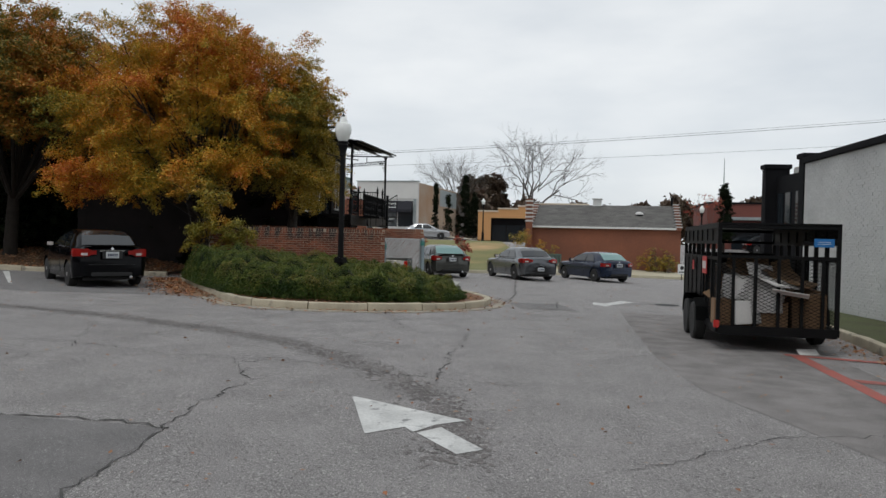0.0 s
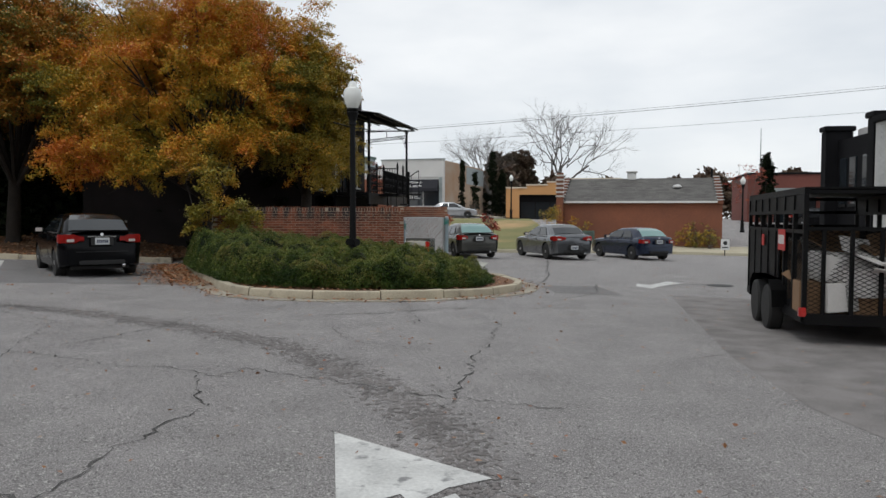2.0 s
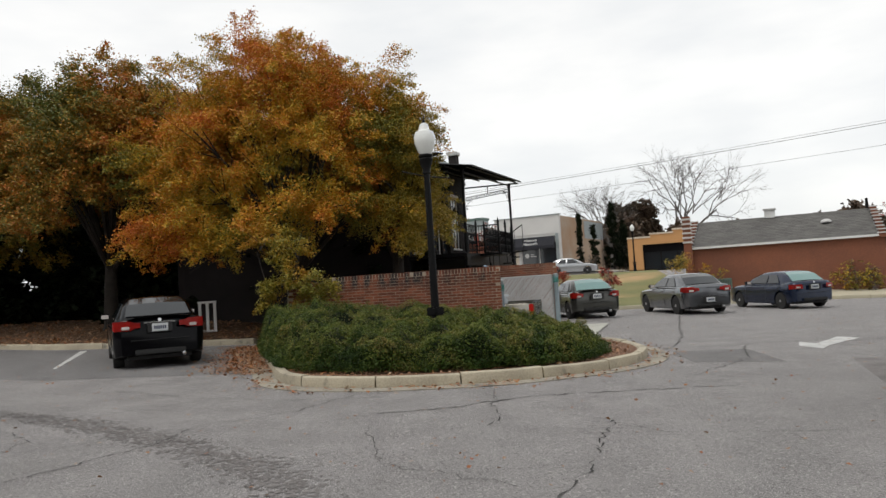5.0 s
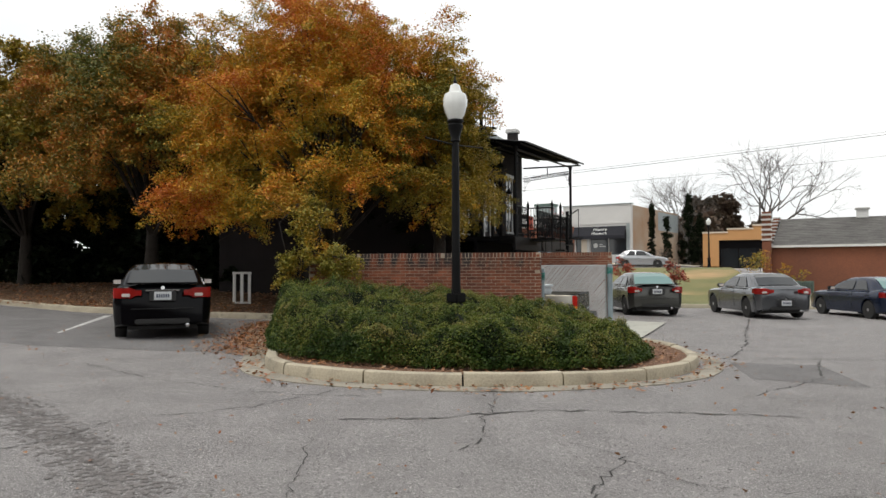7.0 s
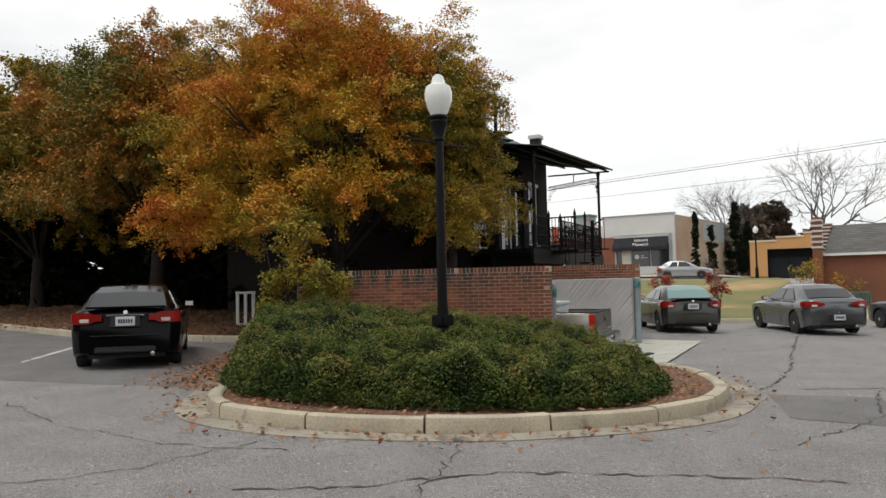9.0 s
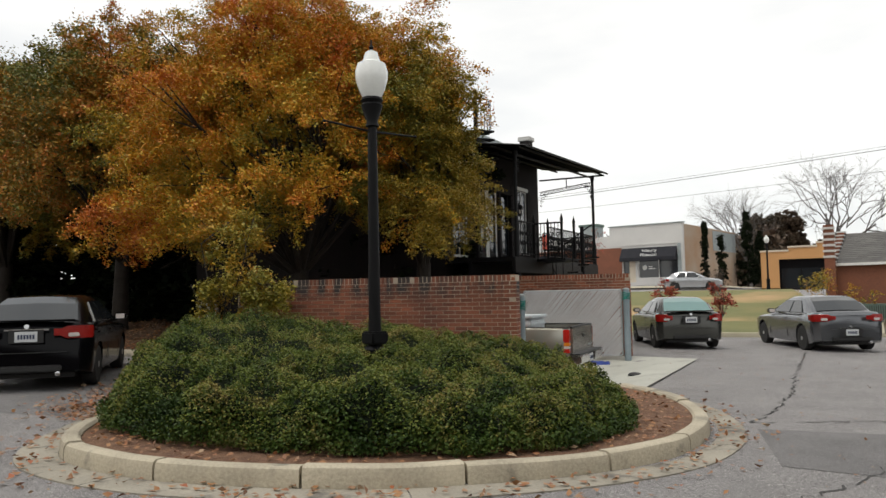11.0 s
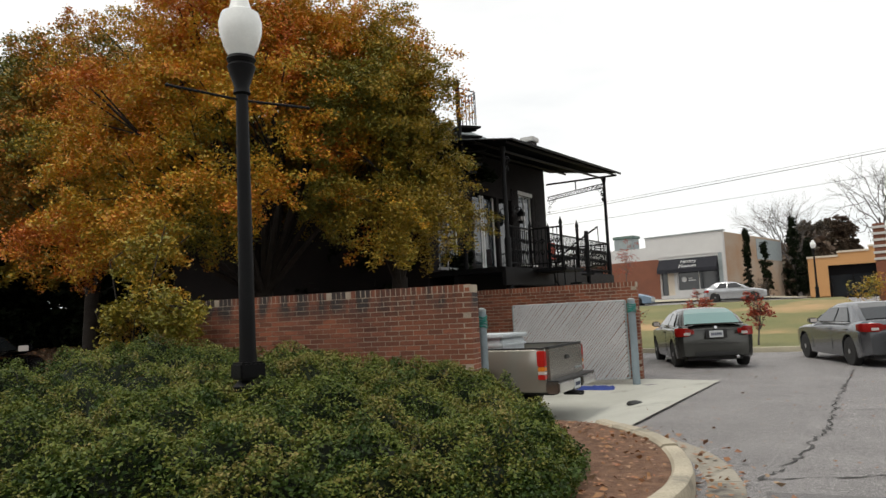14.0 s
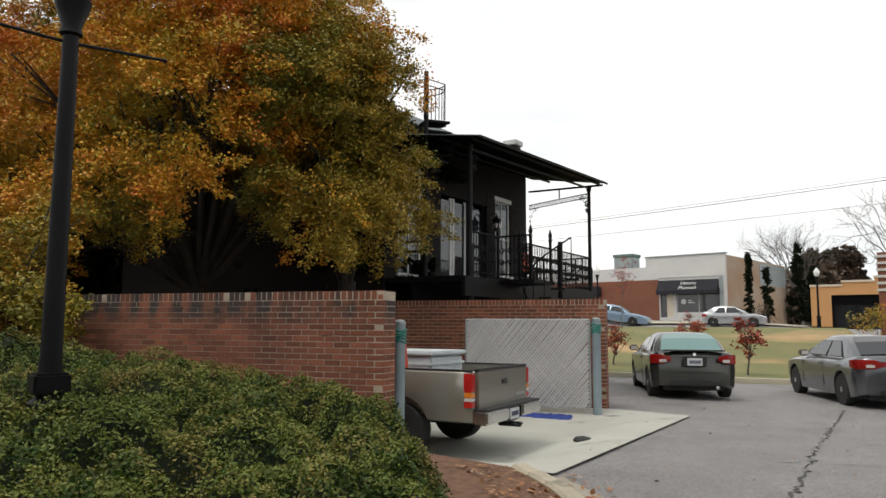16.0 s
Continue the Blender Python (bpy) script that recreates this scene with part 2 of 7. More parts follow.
LEAF_AUTUMN = leaf_mat("autumn_leaves", [(0.470, 0.118, 0.017), (0.571, 0.210, 0.018), (0.554, 0.311, 0.024), (0.336, 0.260, 0.025), (0.134, 0.143, 0.022)], 0.4)
LEAF_RUST = leaf_mat("rust_leaves", [(0.418, 0.099, 0.024), (0.462, 0.176, 0.024), (0.374, 0.209, 0.028), (0.154, 0.154, 0.028), (0.099, 0.116, 0.024)], 0.3)
LEAF_YELLOW = leaf_mat("yellowing_leaves", [(0.476, 0.196, 0.017), (0.425, 0.238, 0.020), (0.289, 0.221, 0.024), (0.170, 0.162, 0.022)], 0.8)
LEAF_OLIVE = leaf_mat("olive_leaves", [(0.117, 0.129, 0.022), (0.218, 0.187, 0.023), (0.359, 0.218, 0.023), (0.218, 0.183, 0.022)], 0.35)
# Near-black: cypress green, and painted shade for the thickets and hedge inside.
LEAF_DARK = leaf_mat("evergreen_and_shade_leaves", [(0.006, 0.009, 0.004), (0.009, 0.014, 0.006), (0.014, 0.019, 0.008)], 0.5, 0.05)
LEAF_HEDGE = leaf_mat("hedge_leaves", [(0.016, 0.034, 0.006), (0.032, 0.062, 0.010), (0.055, 0.088, 0.014), (0.085, 0.085, 0.02)], 1.6, 0.2)
LEAF_TIP = leaf_mat("hedge_new_growth", [(0.060, 0.089, 0.014), (0.106, 0.140, 0.022), (0.162, 0.170, 0.031), (0.221, 0.170, 0.051)], 1.6, 0.25)
LEAF_RED = leaf_mat("red_leaves", [(0.26, 0.03, 0.02), (0.34, 0.06, 0.03), (0.26, 0.09, 0.03)], 1.2)
LEAF_BROWN = leaf_mat("brown_far_leaves", [(0.075, 0.045, 0.03), (0.10, 0.065, 0.04), (0.06, 0.05, 0.03)], 0.2)
LEAF_FALLEN = leaf_mat("fallen_leaves", [(0.30, 0.09, 0.035), (0.33, 0.17, 0.07), (0.24, 0.10, 0.05), (0.38, 0.27, 0.17)], 2.0)


# ---- mesh helpers ----
def mesh_of(name, bm, material, smooth=False):
    me = bpy.data.meshes.new(name)
    bm.to_mesh(me)
    bm.free()
    for mm in (material if isinstance(material, (list, tuple)) else [material]):
        me.materials.append(mm)
    if smooth:
        me.polygons.foreach_set("use_smooth", [True] * len(me.polygons))
        me.set_sharp_from_angle(angle=radians(38))
    return me


def part(name, bm, material, parent=None, label="", smooth=False):
    ob = new(name, mesh_of(name, bm, material, smooth))
    ob.parent = parent
    return tagged(ob, label)


def raw(name, verts, faces, material, parent=None, label="", smooth=False):
    me = bpy.data.meshes.new(name)
    me.from_pydata([tuple(v) for v in verts], [], [tuple(f) for f in faces])
    me.materials.append(material)
    if smooth:
        me.polygons.foreach_set("use_smooth", [True] * len(me.polygons))
        me.set_sharp_from_angle(angle=radians(38))
    ob = new(name, me)
    ob.parent = parent
    return tagged(ob, label)


def thing(name, m, label, category, group="", kind=""):
    ob = new(name)
    ob.matrix_world = m
    return tagged(ob, label, category, group, kind)


def box(bm, x0, x1, y0, y1, z0, z1, bevel=0.0, m=None):
    r = bmesh.ops.create_cube(bm, size=1)
    vs = r["verts"]
    for v in vs:
        v.co = Vector((x0 + (v.co.x + 0.5) * (x1 - x0), y0 + (v.co.y + 0.5) * (y1 - y0), z0 + (v.co.z + 0.5) * (z1 - z0)))
    if m is not None:
        bmesh.ops.transform(bm, matrix=m, verts=vs)
    if bevel:
        es = list({e for v in vs for e in v.link_edges})
        bmesh.ops.bevel(bm, geom=es, offset=bevel, segments=2, affect="EDGES", clamp_overlap=True)
    return bm


def bx(x0, x1, y0, y1, z0, z1, bevel=0.0, m=None):
    return box(bmesh.new(), x0, x1, y0, y1, z0, z1, bevel, m)


def tube(bm, pts, radii, n=8, caps=True):
    """A round bar through pts with a radius at each."""
    pts = [Vector(p) for p in pts]
    if not isinstance(radii, (list, tuple)):
        radii = [radii] * len(pts)
    rings, side = [], None
    for i, p in enumerate(pts):
        d = (pts[min(i + 1, len(pts) - 1)] - pts[max(i - 1, 0)]).normalized()
        if side is None or abs(side.dot(d)) > 0.95:
            side = d.orthogonal().normalized()
        side = (side - d * side.dot(d)).normalized()
        up = d.cross(side)
        rings.append([bm.verts.new(p + (side * math.cos(a) + up * math.sin(a)) * radii[i]) for a in [2 * math.pi * k / n for k in range(n)]])
    for a, b in zip(rings, rings[1:]):
        for k in range(n):
            bm.faces.new((a[k], a[(k + 1) % n], b[(k + 1) % n], b[k]))
    if caps:
        bm.faces.new(rings[0][::-1]), bm.faces.new(rings[-1])
    return bm


def tb(pts, radii, n=8):
    return tube(bmesh.new(), pts, radii, n)


def lathe(profile, n=20, sx=1.0, axis="z"):
    """A body turned from (radius, height) pairs."""
    bm = bmesh.new()
    rings = []
    for r, z in profile:
        rings.append([bm.verts.new((r * math.cos(2 * math.pi * k / n), r * math.sin(2 * math.pi * k / n), z)) for k in range(n)])
    for a, b in zip(rings, rings[1:]):
        for k in range(n):
            bm.faces.new((a[k], a[(k + 1) % n], b[(k + 1) % n], b[k]))
    bm.faces.new(rings[0][::-1]), bm.faces.new(rings[-1])
    if axis == "y":
        bmesh.ops.rotate(bm, verts=bm.verts, matrix=Matrix.Rotation(radians(90), 3, "X"))
    return bm


def prism(bm, outline, z0, z1):
    """An upright body over a plan outline."""
    lo = [bm.verts.new((x, y, z0)) for x, y in outline]
    hi = [bm.verts.new((x, y, z1)) for x, y in outline]
    n = len(outline)
    for i in range(n):
        bm.faces.new((lo[i], lo[(i + 1) % n], hi[(i + 1) % n], hi[i]))
    bm.faces.new(hi), bm.faces.new(lo[::-1])
    bmesh.ops.recalc_face_normals(bm, faces=bm.faces)
    return bm


def text(name, body, size, m, material, parent, depth=0.004):
    """Letters in the built-in font, turned into a mesh."""
    cu = bpy.data.curves.new(name, "FONT")
    cu.body, cu.size, cu.align_x, cu.align_y, cu.extrude = body, size, "CENTER", "CENTER", depth
    tmp = new("letters", cu)
    me = bpy.data.meshes.new_from_object(tmp.evaluated_get(bpy.context.evaluated_depsgraph_get()))
    bpy.data.objects.remove(tmp)
    me.materials.clear()
    me.materials.append(material)
    ob = new(name, me)
    ob.parent = parent
    ob.matrix_basis = m
    return ob


def smooth(a, b, x):
    """An eased step from 0 at a to 1 at b, either way round."""
    k = min(1, max(0, (x - a) / (b - a)))
    return k * k * (3 - 2 * k)


def height(x, y):
    """The lie of the land: a lot that falls gently, a bank rising to the street beyond it and to the trees."""
    xc, yc = min(26, max(-24, x)), min(44, max(-20, y))
    z = -0.02 * xc - 0.006 * yc
    z += smooth(39, 66, y) * (1.55 + 0.02 * xc) + smooth(66, 84, y) * 0.7 * smooth(6, -2, x)
    z -= 0.22 * smooth(21.9, 23.0, y) * smooth(27.9, 26.6, y) * smooth(-8, -5, x) * smooth(0.2, -1.0, x)
    z += smooth(25, 32, y) * smooth(-9, -13, x) * 0.5
    return z


def sheet(name, outline, lift, material, label, category, step=0.8, kind="structure"):
    """A thin layer that follows the land inside a plan outline."""
    bm = bmesh.new()
    f = bm.faces.new([bm.verts.new((x, y, 0)) for x, y in outline])
    if f.normal.z < 0:
        f.normal_flip()
    xs, ys = [p[0] for p in outline], [p[1] for p in outline]
    for axis, lo, hi in ((0, min(xs), max(xs)), (1, min(ys), max(ys))):
        k = math.floor(lo / step) + 1
        while k * step < hi:
            co, no = [0, 0, 0], [0, 0, 0]
            co[axis], no[axis] = k * step, 1
            bmesh.ops.bisect_plane(bm, geom=list(bm.verts) + list(bm.edges) + list(bm.faces), plane_co=co, plane_no=no)
            k += 1
    for v in bm.verts:
        v.co.z = height(v.co.x, v.co.y) + lift
    for f in bm.faces:
        f.normal_update()
        if f.normal.z < 0:
            f.normal_flip()
    ob = part(name, bm, material, None, "", True)
    return tagged(ob, label, category, kind=kind)


def curve_pts(pts, step=0.12, closed=False):
    """Even points along a smooth curve through pts."""
    p = [Vector((*q, 0)) for q in pts]
    out = []
    for i in range(len(p) - 1):
        a, b, c, d = p[max(i - 1, 0)], p[i], p[i + 1], p[min(i + 2, len(p) - 1)]
        n = max(2, int((c - b).length / step))
        for k in range(n):
            t = k / n
            out.append(0.5 * (2 * b + (c - a) * t + (2 * a - 5 * b + 4 * c - d) * t * t + (3 * b - a - 3 * c + d) * t ** 3))
    out.append(p[-1])
    return [(v.x, v.y) for v in out]


def offset(pts, d):
    """The plan line moved d to its left."""
    out = []
    for i, p in enumerate(pts):
        a, b = pts[max(i - 1, 0)], pts[min(i + 1, len(pts) - 1)]
        t = Vector((b[0] - a[0], b[1] - a[1])).normalized()
        out.append((p[0] - t.y * d, p[1] + t.x * d))
    return out


def leaves(name, pos, size, material, parent=None, label="", rng=None, flat=0.0, aspect=0.6):
    """Many small folded leaves at pos, each turned at random."""
    rng = rng or np.random.default_rng(1)
    pos = np.asarray(pos, dtype=np.float64)
    n = len(pos)
    u = rng.normal(size=(n, 3))
    u[:, 2] *= 1 - flat
    u /= np.linalg.norm(u, axis=1)[:, None]
    w = rng.normal(size=(n, 3))
    w[:, 2] *= 1 - flat
    w -= u * (w * u).sum(1)[:, None]
    w /= np.linalg.norm(w, axis=1)[:, None]
    s = size * rng.uniform(0.6, 1.35, size=(n, 1))
    k = np.cross(u, w) * s * 0.25
    v = np.stack([pos - u * s, pos + w * s * aspect + k, pos + u * s, pos - w * s * aspect + k], 1).reshape(-1, 3)
    me = bpy.data.meshes.new(name)
    me.vertices.add(4 * n), me.loops.add(4 * n), me.polygons.add(n)
    me.vertices.foreach_set("co", v.ravel())
    me.loops.foreach_set("vertex_index", np.arange(4 * n, dtype=np.int32))
    me.polygons.foreach_set("loop_start", np.arange(0, 4 * n, 4, dtype=np.int32))
    me.update(calc_edges=True)
    me.materials.append(material)
    ob = new(name, me)
    ob.parent = parent
    return tagged(ob, label)


def crown_points(blobs, per, rng, clump=0.5, shell=0.55, thick=9.0):
    """Leaf places: drooping sprays of leaves round the twigs in the outer part of each ellipsoid (x, y, z, rx, ry, rz)."""
    out = []
    for x, y, z, rx, ry, rz in blobs:
        area = (rx * ry + ry * rz + rx * rz) / 3
        n = max(7, int(area * thick))
        d = rng.normal(size=(n, 3))
        d /= np.linalg.norm(d, axis=1)[:, None]
        c = d * rng.uniform(shell, 1.0, size=(n, 1)) * (rx, ry, rz) + (x, y, z)
        q = d * (1.0, 1.0, 0.5) + rng.normal(size=(n, 3)) * 0.35 + (0, 0, -0.25)
        q /= np.linalg.norm(q, axis=1)[:, None]
        t = rng.uniform(-1, 1, size=(n, per, 1)) * rng.uniform(0.6, 1.2, size=(n, 1, 1))
        wide = clump * (0.30 - 0.17 * np.clip(t, -1, 1)) * (0.85, 0.85, 0.6)
        p = c[:, None, :] + q[:, None, :] * t * clump + rng.normal(size=(n, per, 3)) * wide
        p[..., 2] -= 0.16 * clump * (t[..., 0] + 1) ** 2 * 0.5
        out.append(p.reshape(-1, 3))
    return np.concatenate(out)


def limbs(bm, base, top, r, depth, rng, spread=0.5, kids=3, n=7, droop=0.0):
    """A branch that bends and divides."""
    base, top = Vector(base), Vector(top)
    mid = (base + top) / 2 + Vector(rng.normal(size=3)) * (top - base).length * 0.06
    tube(bm, [base, mid, top], [r, r * 0.8, r * 0.58], n)
    if depth:
        d = top - base
        for k in range(kids):
            t = Vector(rng.normal(size=3)) * spread + d.normalized() + Vector((0, 0, -droop))
            start = base + d * rng.uniform(0.6, 1.0)
            limbs(bm, start, start + t.normalized() * d.length * rng.uniform(0.55, 0.85), r * 0.55, depth - 1, rng, spread, kids, max(3, n - 1), droop)


# ---- the land ----
def land():
    xs = [-700, -300, -120, -70, -45] + [-30 + 1.5 * i for i in range(14)] + [-9 + 0.5 * i for i in range(24)] + [3.0 + 1.5 * i for i in range(19)] + [45, 70, 120, 300, 700]
    ys = [-500, -150, -60, -20] + [-10 + 1.5 * i for i in range(20)] + [20 + 0.5 * i for i in range(20)] + [30.0 + 1.5 * i for i in range(42)] + [110, 150, 300, 700]
    v = [(x, y, height(x, y)) for y in ys for x in xs]
    w = len(xs)
    f = [(j * w + i, j * w + i + 1, (j + 1) * w + i + 1, (j + 1) * w + i) for j in range(len(ys) - 1) for i in range(w - 1)]
    ob = raw("ground", v, f, ASPHALT, smooth=True)
    tagged(ob, "worn grey asphalt of a parking lot with fine cracks", "ground", kind="structure")


land()
ISLAND = curve_pts([(-8.6, 22.8), (-7.9, 21.2), (-6.9, 19.2), (-5.5, 16.6), (-4.75, 15.35), (-3.9, 14.75), (-2.6, 14.6), (-1.1, 14.97), (-0.2, 15.5), (0.67, 16.25), (1.32, 17.2), (1.62, 18.4), (1.55, 19.6), (1.13, 20.8), (0.3, 21.85)])
KERB_OUT = offset(ISLAND, 0.36)
KERB_IN = offset(ISLAND, 0.54)
sheet("island_soil", KERB_IN + [(-9, 23.5)], 0.12, MULCH, "reddish brown pine mulch inside the kerbed planting island", "soil")


def strip(pts, ins, prof, joints, name, material, parent, gap=0.012):
    """Cast lengths along a plan line; prof: (share of the way in, lift) pairs; joints: length of a piece."""
    run, start, piece = 0.0, 0, 0
    for i in range(1, len(pts)):
        run += math.dist(pts[i], pts[i - 1])
        if run >= joints or i == len(pts) - 1:
            bm = bmesh.new()
            rings = []
            for k in range(start, i + 1):
                a, b = Vector((*pts[k], 0)), Vector((*ins[k], 0))
                if k in (start, i):
                    o = pts[k + 1] if k == start else pts[k - 1]
                    sh = (Vector((*o, 0)) - a).normalized() * gap
                    a, b = a + sh, b + sh
                wob = 0.012 * noise.noise((a.x * 1.3, a.y * 1.3, 4)) + 0.01 * math.sin(piece * 2.3)
                rings.append([bm.verts.new((*(a.lerp(b, s).xy), height(a.x, a.y) + h + (wob if h > 0.05 else 0))) for s, h in prof])
            for r0, r1 in zip(rings, rings[1:]):
                for q in range(len(prof) - 1):
                    bm.faces.new((r0[q], r1[q], r1[q + 1], r0[q + 1]))
            bm.faces.new(rings[0]), bm.faces.new(rings[-1][::-1])
            bmesh.ops.recalc_face_normals(bm, faces=bm.faces)
            part(name, bm, material, parent, smooth=True)
            start, run, piece = i, 0.0, piece + 1


KERB_PROF = [(0, -0.05), (0.02, 0.10), (0.1, 0.145), (0.25, 0.16), (0.85, 0.155), (1, 0.13), (1, -0.05)]
kerb = thing("island_kerb", Matrix(), "weathered pale concrete kerb round the planting island", "kerb", kind="structure")
strip(KERB_OUT, KERB_IN, KERB_PROF, 1.22, "kerb_stone", CONCRETE, kerb)
gutter = thing("gutter_pan", Matrix(), "stained flat concrete gutter beside the island kerb", "gutter", kind="structure")
strip(ISLAND, offset(ISLAND, 0.355), [(0, -0.03), (0, 0.012), (1, 0.004), (1, -0.03)], 1.22, "gutter_slab", GUTTER, gutter, 0.006)

# driveway slab, far kerb, lawns, street
sheet("driveway_slab", [(0.19, 21.9), (0.72, 27.85), (-0.5, 28.0), (-6.9, 27.4), (-6.7, 21.7), (-1.5, 22.0), (-0.4, 21.8)], 0.03, SLAB, "pale concrete slab in front of the walled yard", "slab")
BACK_KERB = curve_pts([(-9.0, 37.9), (-3.0, 37.2), (1.0, 37.4), (4.5, 39.0), (9.0, 40.3), (14.0, 40.6), (24.0, 40.2)], 0.4)
farkerb = thing("far_kerb", Matrix(), "low worn concrete kerb at the far edge of the lot", "kerb", kind="structure")
strip(BACK_KERB, offset(BACK_KERB, 0.2), KERB_PROF, 3.0, "kerb_stone", PALE, farkerb)
LAWN = offset(BACK_KERB, 0.2)
sheet("lawn", LAWN[:LAWN.index(min(LAWN, key=lambda p: abs(p[0] - 5)))] + [(5.5, 46.5), (5.0, 63.5), (-30, 64.5), (-30, 38.5)], 0.12, GRASS, "patchy dry autumn lawn with bare tan earth", "lawn", 1.5)
sheet("pale_yard", [p for p in LAWN if p[0] > 4.6] + [(24, 46), (14.4, 45.2), (5.6, 46.4)], 0.11, PALE, "pale sandy strip between the kerb and the brick building", "yard", 1.5)
sheet("street_pavement", [(-40, 73.4), (-40, 76.5), (6.6, 76.0), (6.6, 73.0)], 0.14, PALE, "pale concrete pavement along the street", "pavement", 2.5)
sheet("leaf_bank", [(-40, 32.2), (-24, 26.6), (-17.0, 24.2), (-14.8, 23.7), (-11, 23.75), (-9.2, 23.9), (-9.2, 36), (-40, 50)], 0.1, LITTER, "bare earth bank strewn with brown leaves", "bank", 1.0)
LEFT_KERB = curve_pts([(-40, 32.0), (-24, 26.4), (-17.0, 24.0), (-14.8, 23.45), (-11, 23.5), (-9.0, 23.7)], 0.4)
leftkerb = thing("bank_kerb", Matrix(), "stained concrete kerb below the leaf bank", "kerb", kind="structure")
strip(LEFT_KERB, offset(LEFT_KERB, 0.2), KERB_PROF, 2.5, "kerb_stone", CONCRETE, leftkerb)
RIGHT_KERB = curve_pts([(5.3, 4.0), (6.2, 8.2), (6.95, 11.2), (7.65, 14.0), (8.6, 18.5), (9.6, 24.0)], 0.4)
rightkerb = thing("grass_kerb", Matrix(), "concrete kerb along the strip of grass", "kerb", kind="structure")
strip(RIGHT_KERB, offset(RIGHT_KERB, -0.18), KERB_PROF, 2.0, "kerb_stone", CONCRETE, rightkerb)
sheet("grass_strip", offset(RIGHT_KERB, -0.18) + [(11.3, 24.0), (10.2, 15.0), (9.2, 4.0)], 0.11, GRASSGREEN, "strip of green grass beside the white wall", "grass", 1.0)

# markings
ASPHALT_BAY = mat("asphalt_bay", (0.31, 0.288, 0.28), (0.14, 0.131, 0.127), 2.2, 140, 0.9, bump=0.8, spots=[((0.32, 0.3, 0.27), 38, 0.66)], far=0.55, lo=0.36, hi=0.62)
def marking(name, outline, material, label, lift=0.006):
    sheet(name, outline, lift, material, label, "marking", 0.4)


marking("road_arrow_head", [(-0.83, 6.9), (-0.57, 5.57), (-0.27, 5.82), (-0.2, 5.68), (-0.02, 5.94), (0.23, 6.11)], ROADPAINT, "worn white painted arrow head on the asphalt")
marking("road_arrow_shaft", [(-0.17, 5.66), (0.13, 5.13), (0.33, 5.27), (0.02, 5.86)], ROADPAINT, "worn white painted arrow shaft on the asphalt")
marking("far_road_arrow", [(4.1, 19.7), (4.35, 19.1), (4.62, 19.7), (5.6, 21.1), (5.3, 21.5), (4.5, 20.1), (4.3, 20.5)], ROADPAINT, "worn white painted arrow on the asphalt")
marking("bay_line", [(-11.0, 18.4), (-10.85, 18.3), (-13.6, 22.8), (-13.75, 22.7)], ROADPAINT, "faded white parking bay line")
marking("bay_line", [(-15.4, 17.9), (-15.25, 17.8), (-18.6, 23.3), (-18.75, 23.2)], ROADPAINT, "faded white parking bay line")
marking("red_fire_line", [(4.66, 7.4), (4.85, 7.4), (5.55, 11.0), (5.35, 11.05)], REDPAINT, "faded red painted line on the asphalt")
marking("red_cross_line", [(5.32, 11.25), (6.75, 10.75), (6.72, 10.55), (5.28, 11.05)], REDPAINT, "faded red painted line on the asphalt", 0.009)
marking("red_cross_line", [(5.2, 9.1), (6.25, 8.75), (6.2, 8.5), (5.15, 8.85)], REDPAINT, "faded red painted line on the asphalt", 0.009)
marking("asphalt_patch", [(-9.0, 5.78), (-3.45, 5.66), (-2.08, 5.5), (-2.07, 5.0), (-2.1, 3.98), (-2.12, 2.2), (-2.2, 0.5), (-9.0, 0.5)], ASPHALT_DARK, "darker square asphalt patch", 0.004)
marking("asphalt_patch", [(1.75, 19.2), (3.1, 19.4), (3.3, 17.2), (1.9, 17.4)], ASPHALT_DARK, "darker asphalt patch", 0.004)
marking("trailer_bay", [(4.35, 17.6), (3.7, 14.0), (3.05, 10.2), (2.9, 8.0), (3.6, 4.0), (4.2, -2.0), (5.0, -2.0), (5.0, 6.0), (5.9, 10.5), (7.2, 13.8), (7.9, 17.0)], ASPHALT_BAY, "darker worn asphalt under the trailer", 0.003)
marking("asphalt_bay", [(-24, 26), (-15, 23.3), (-9.0, 23.3), (-8.1, 21.2), (-7.1, 19.2), (-5.9, 16.9), (-9.5, 16.4), (-14, 17.4), (-26, 19)], ASPHALT_DARK, "newer dark asphalt in the parking bays", 0.003)
STAIN = mat("tyre_worn_asphalt", (0.24, 0.22, 0.212), (0.12, 0.11, 0.106), 3, 75, 0.9, bump=0.7, far=0.5, lo=0.4, hi=0.6)
rng_c = np.random.default_rng(5)


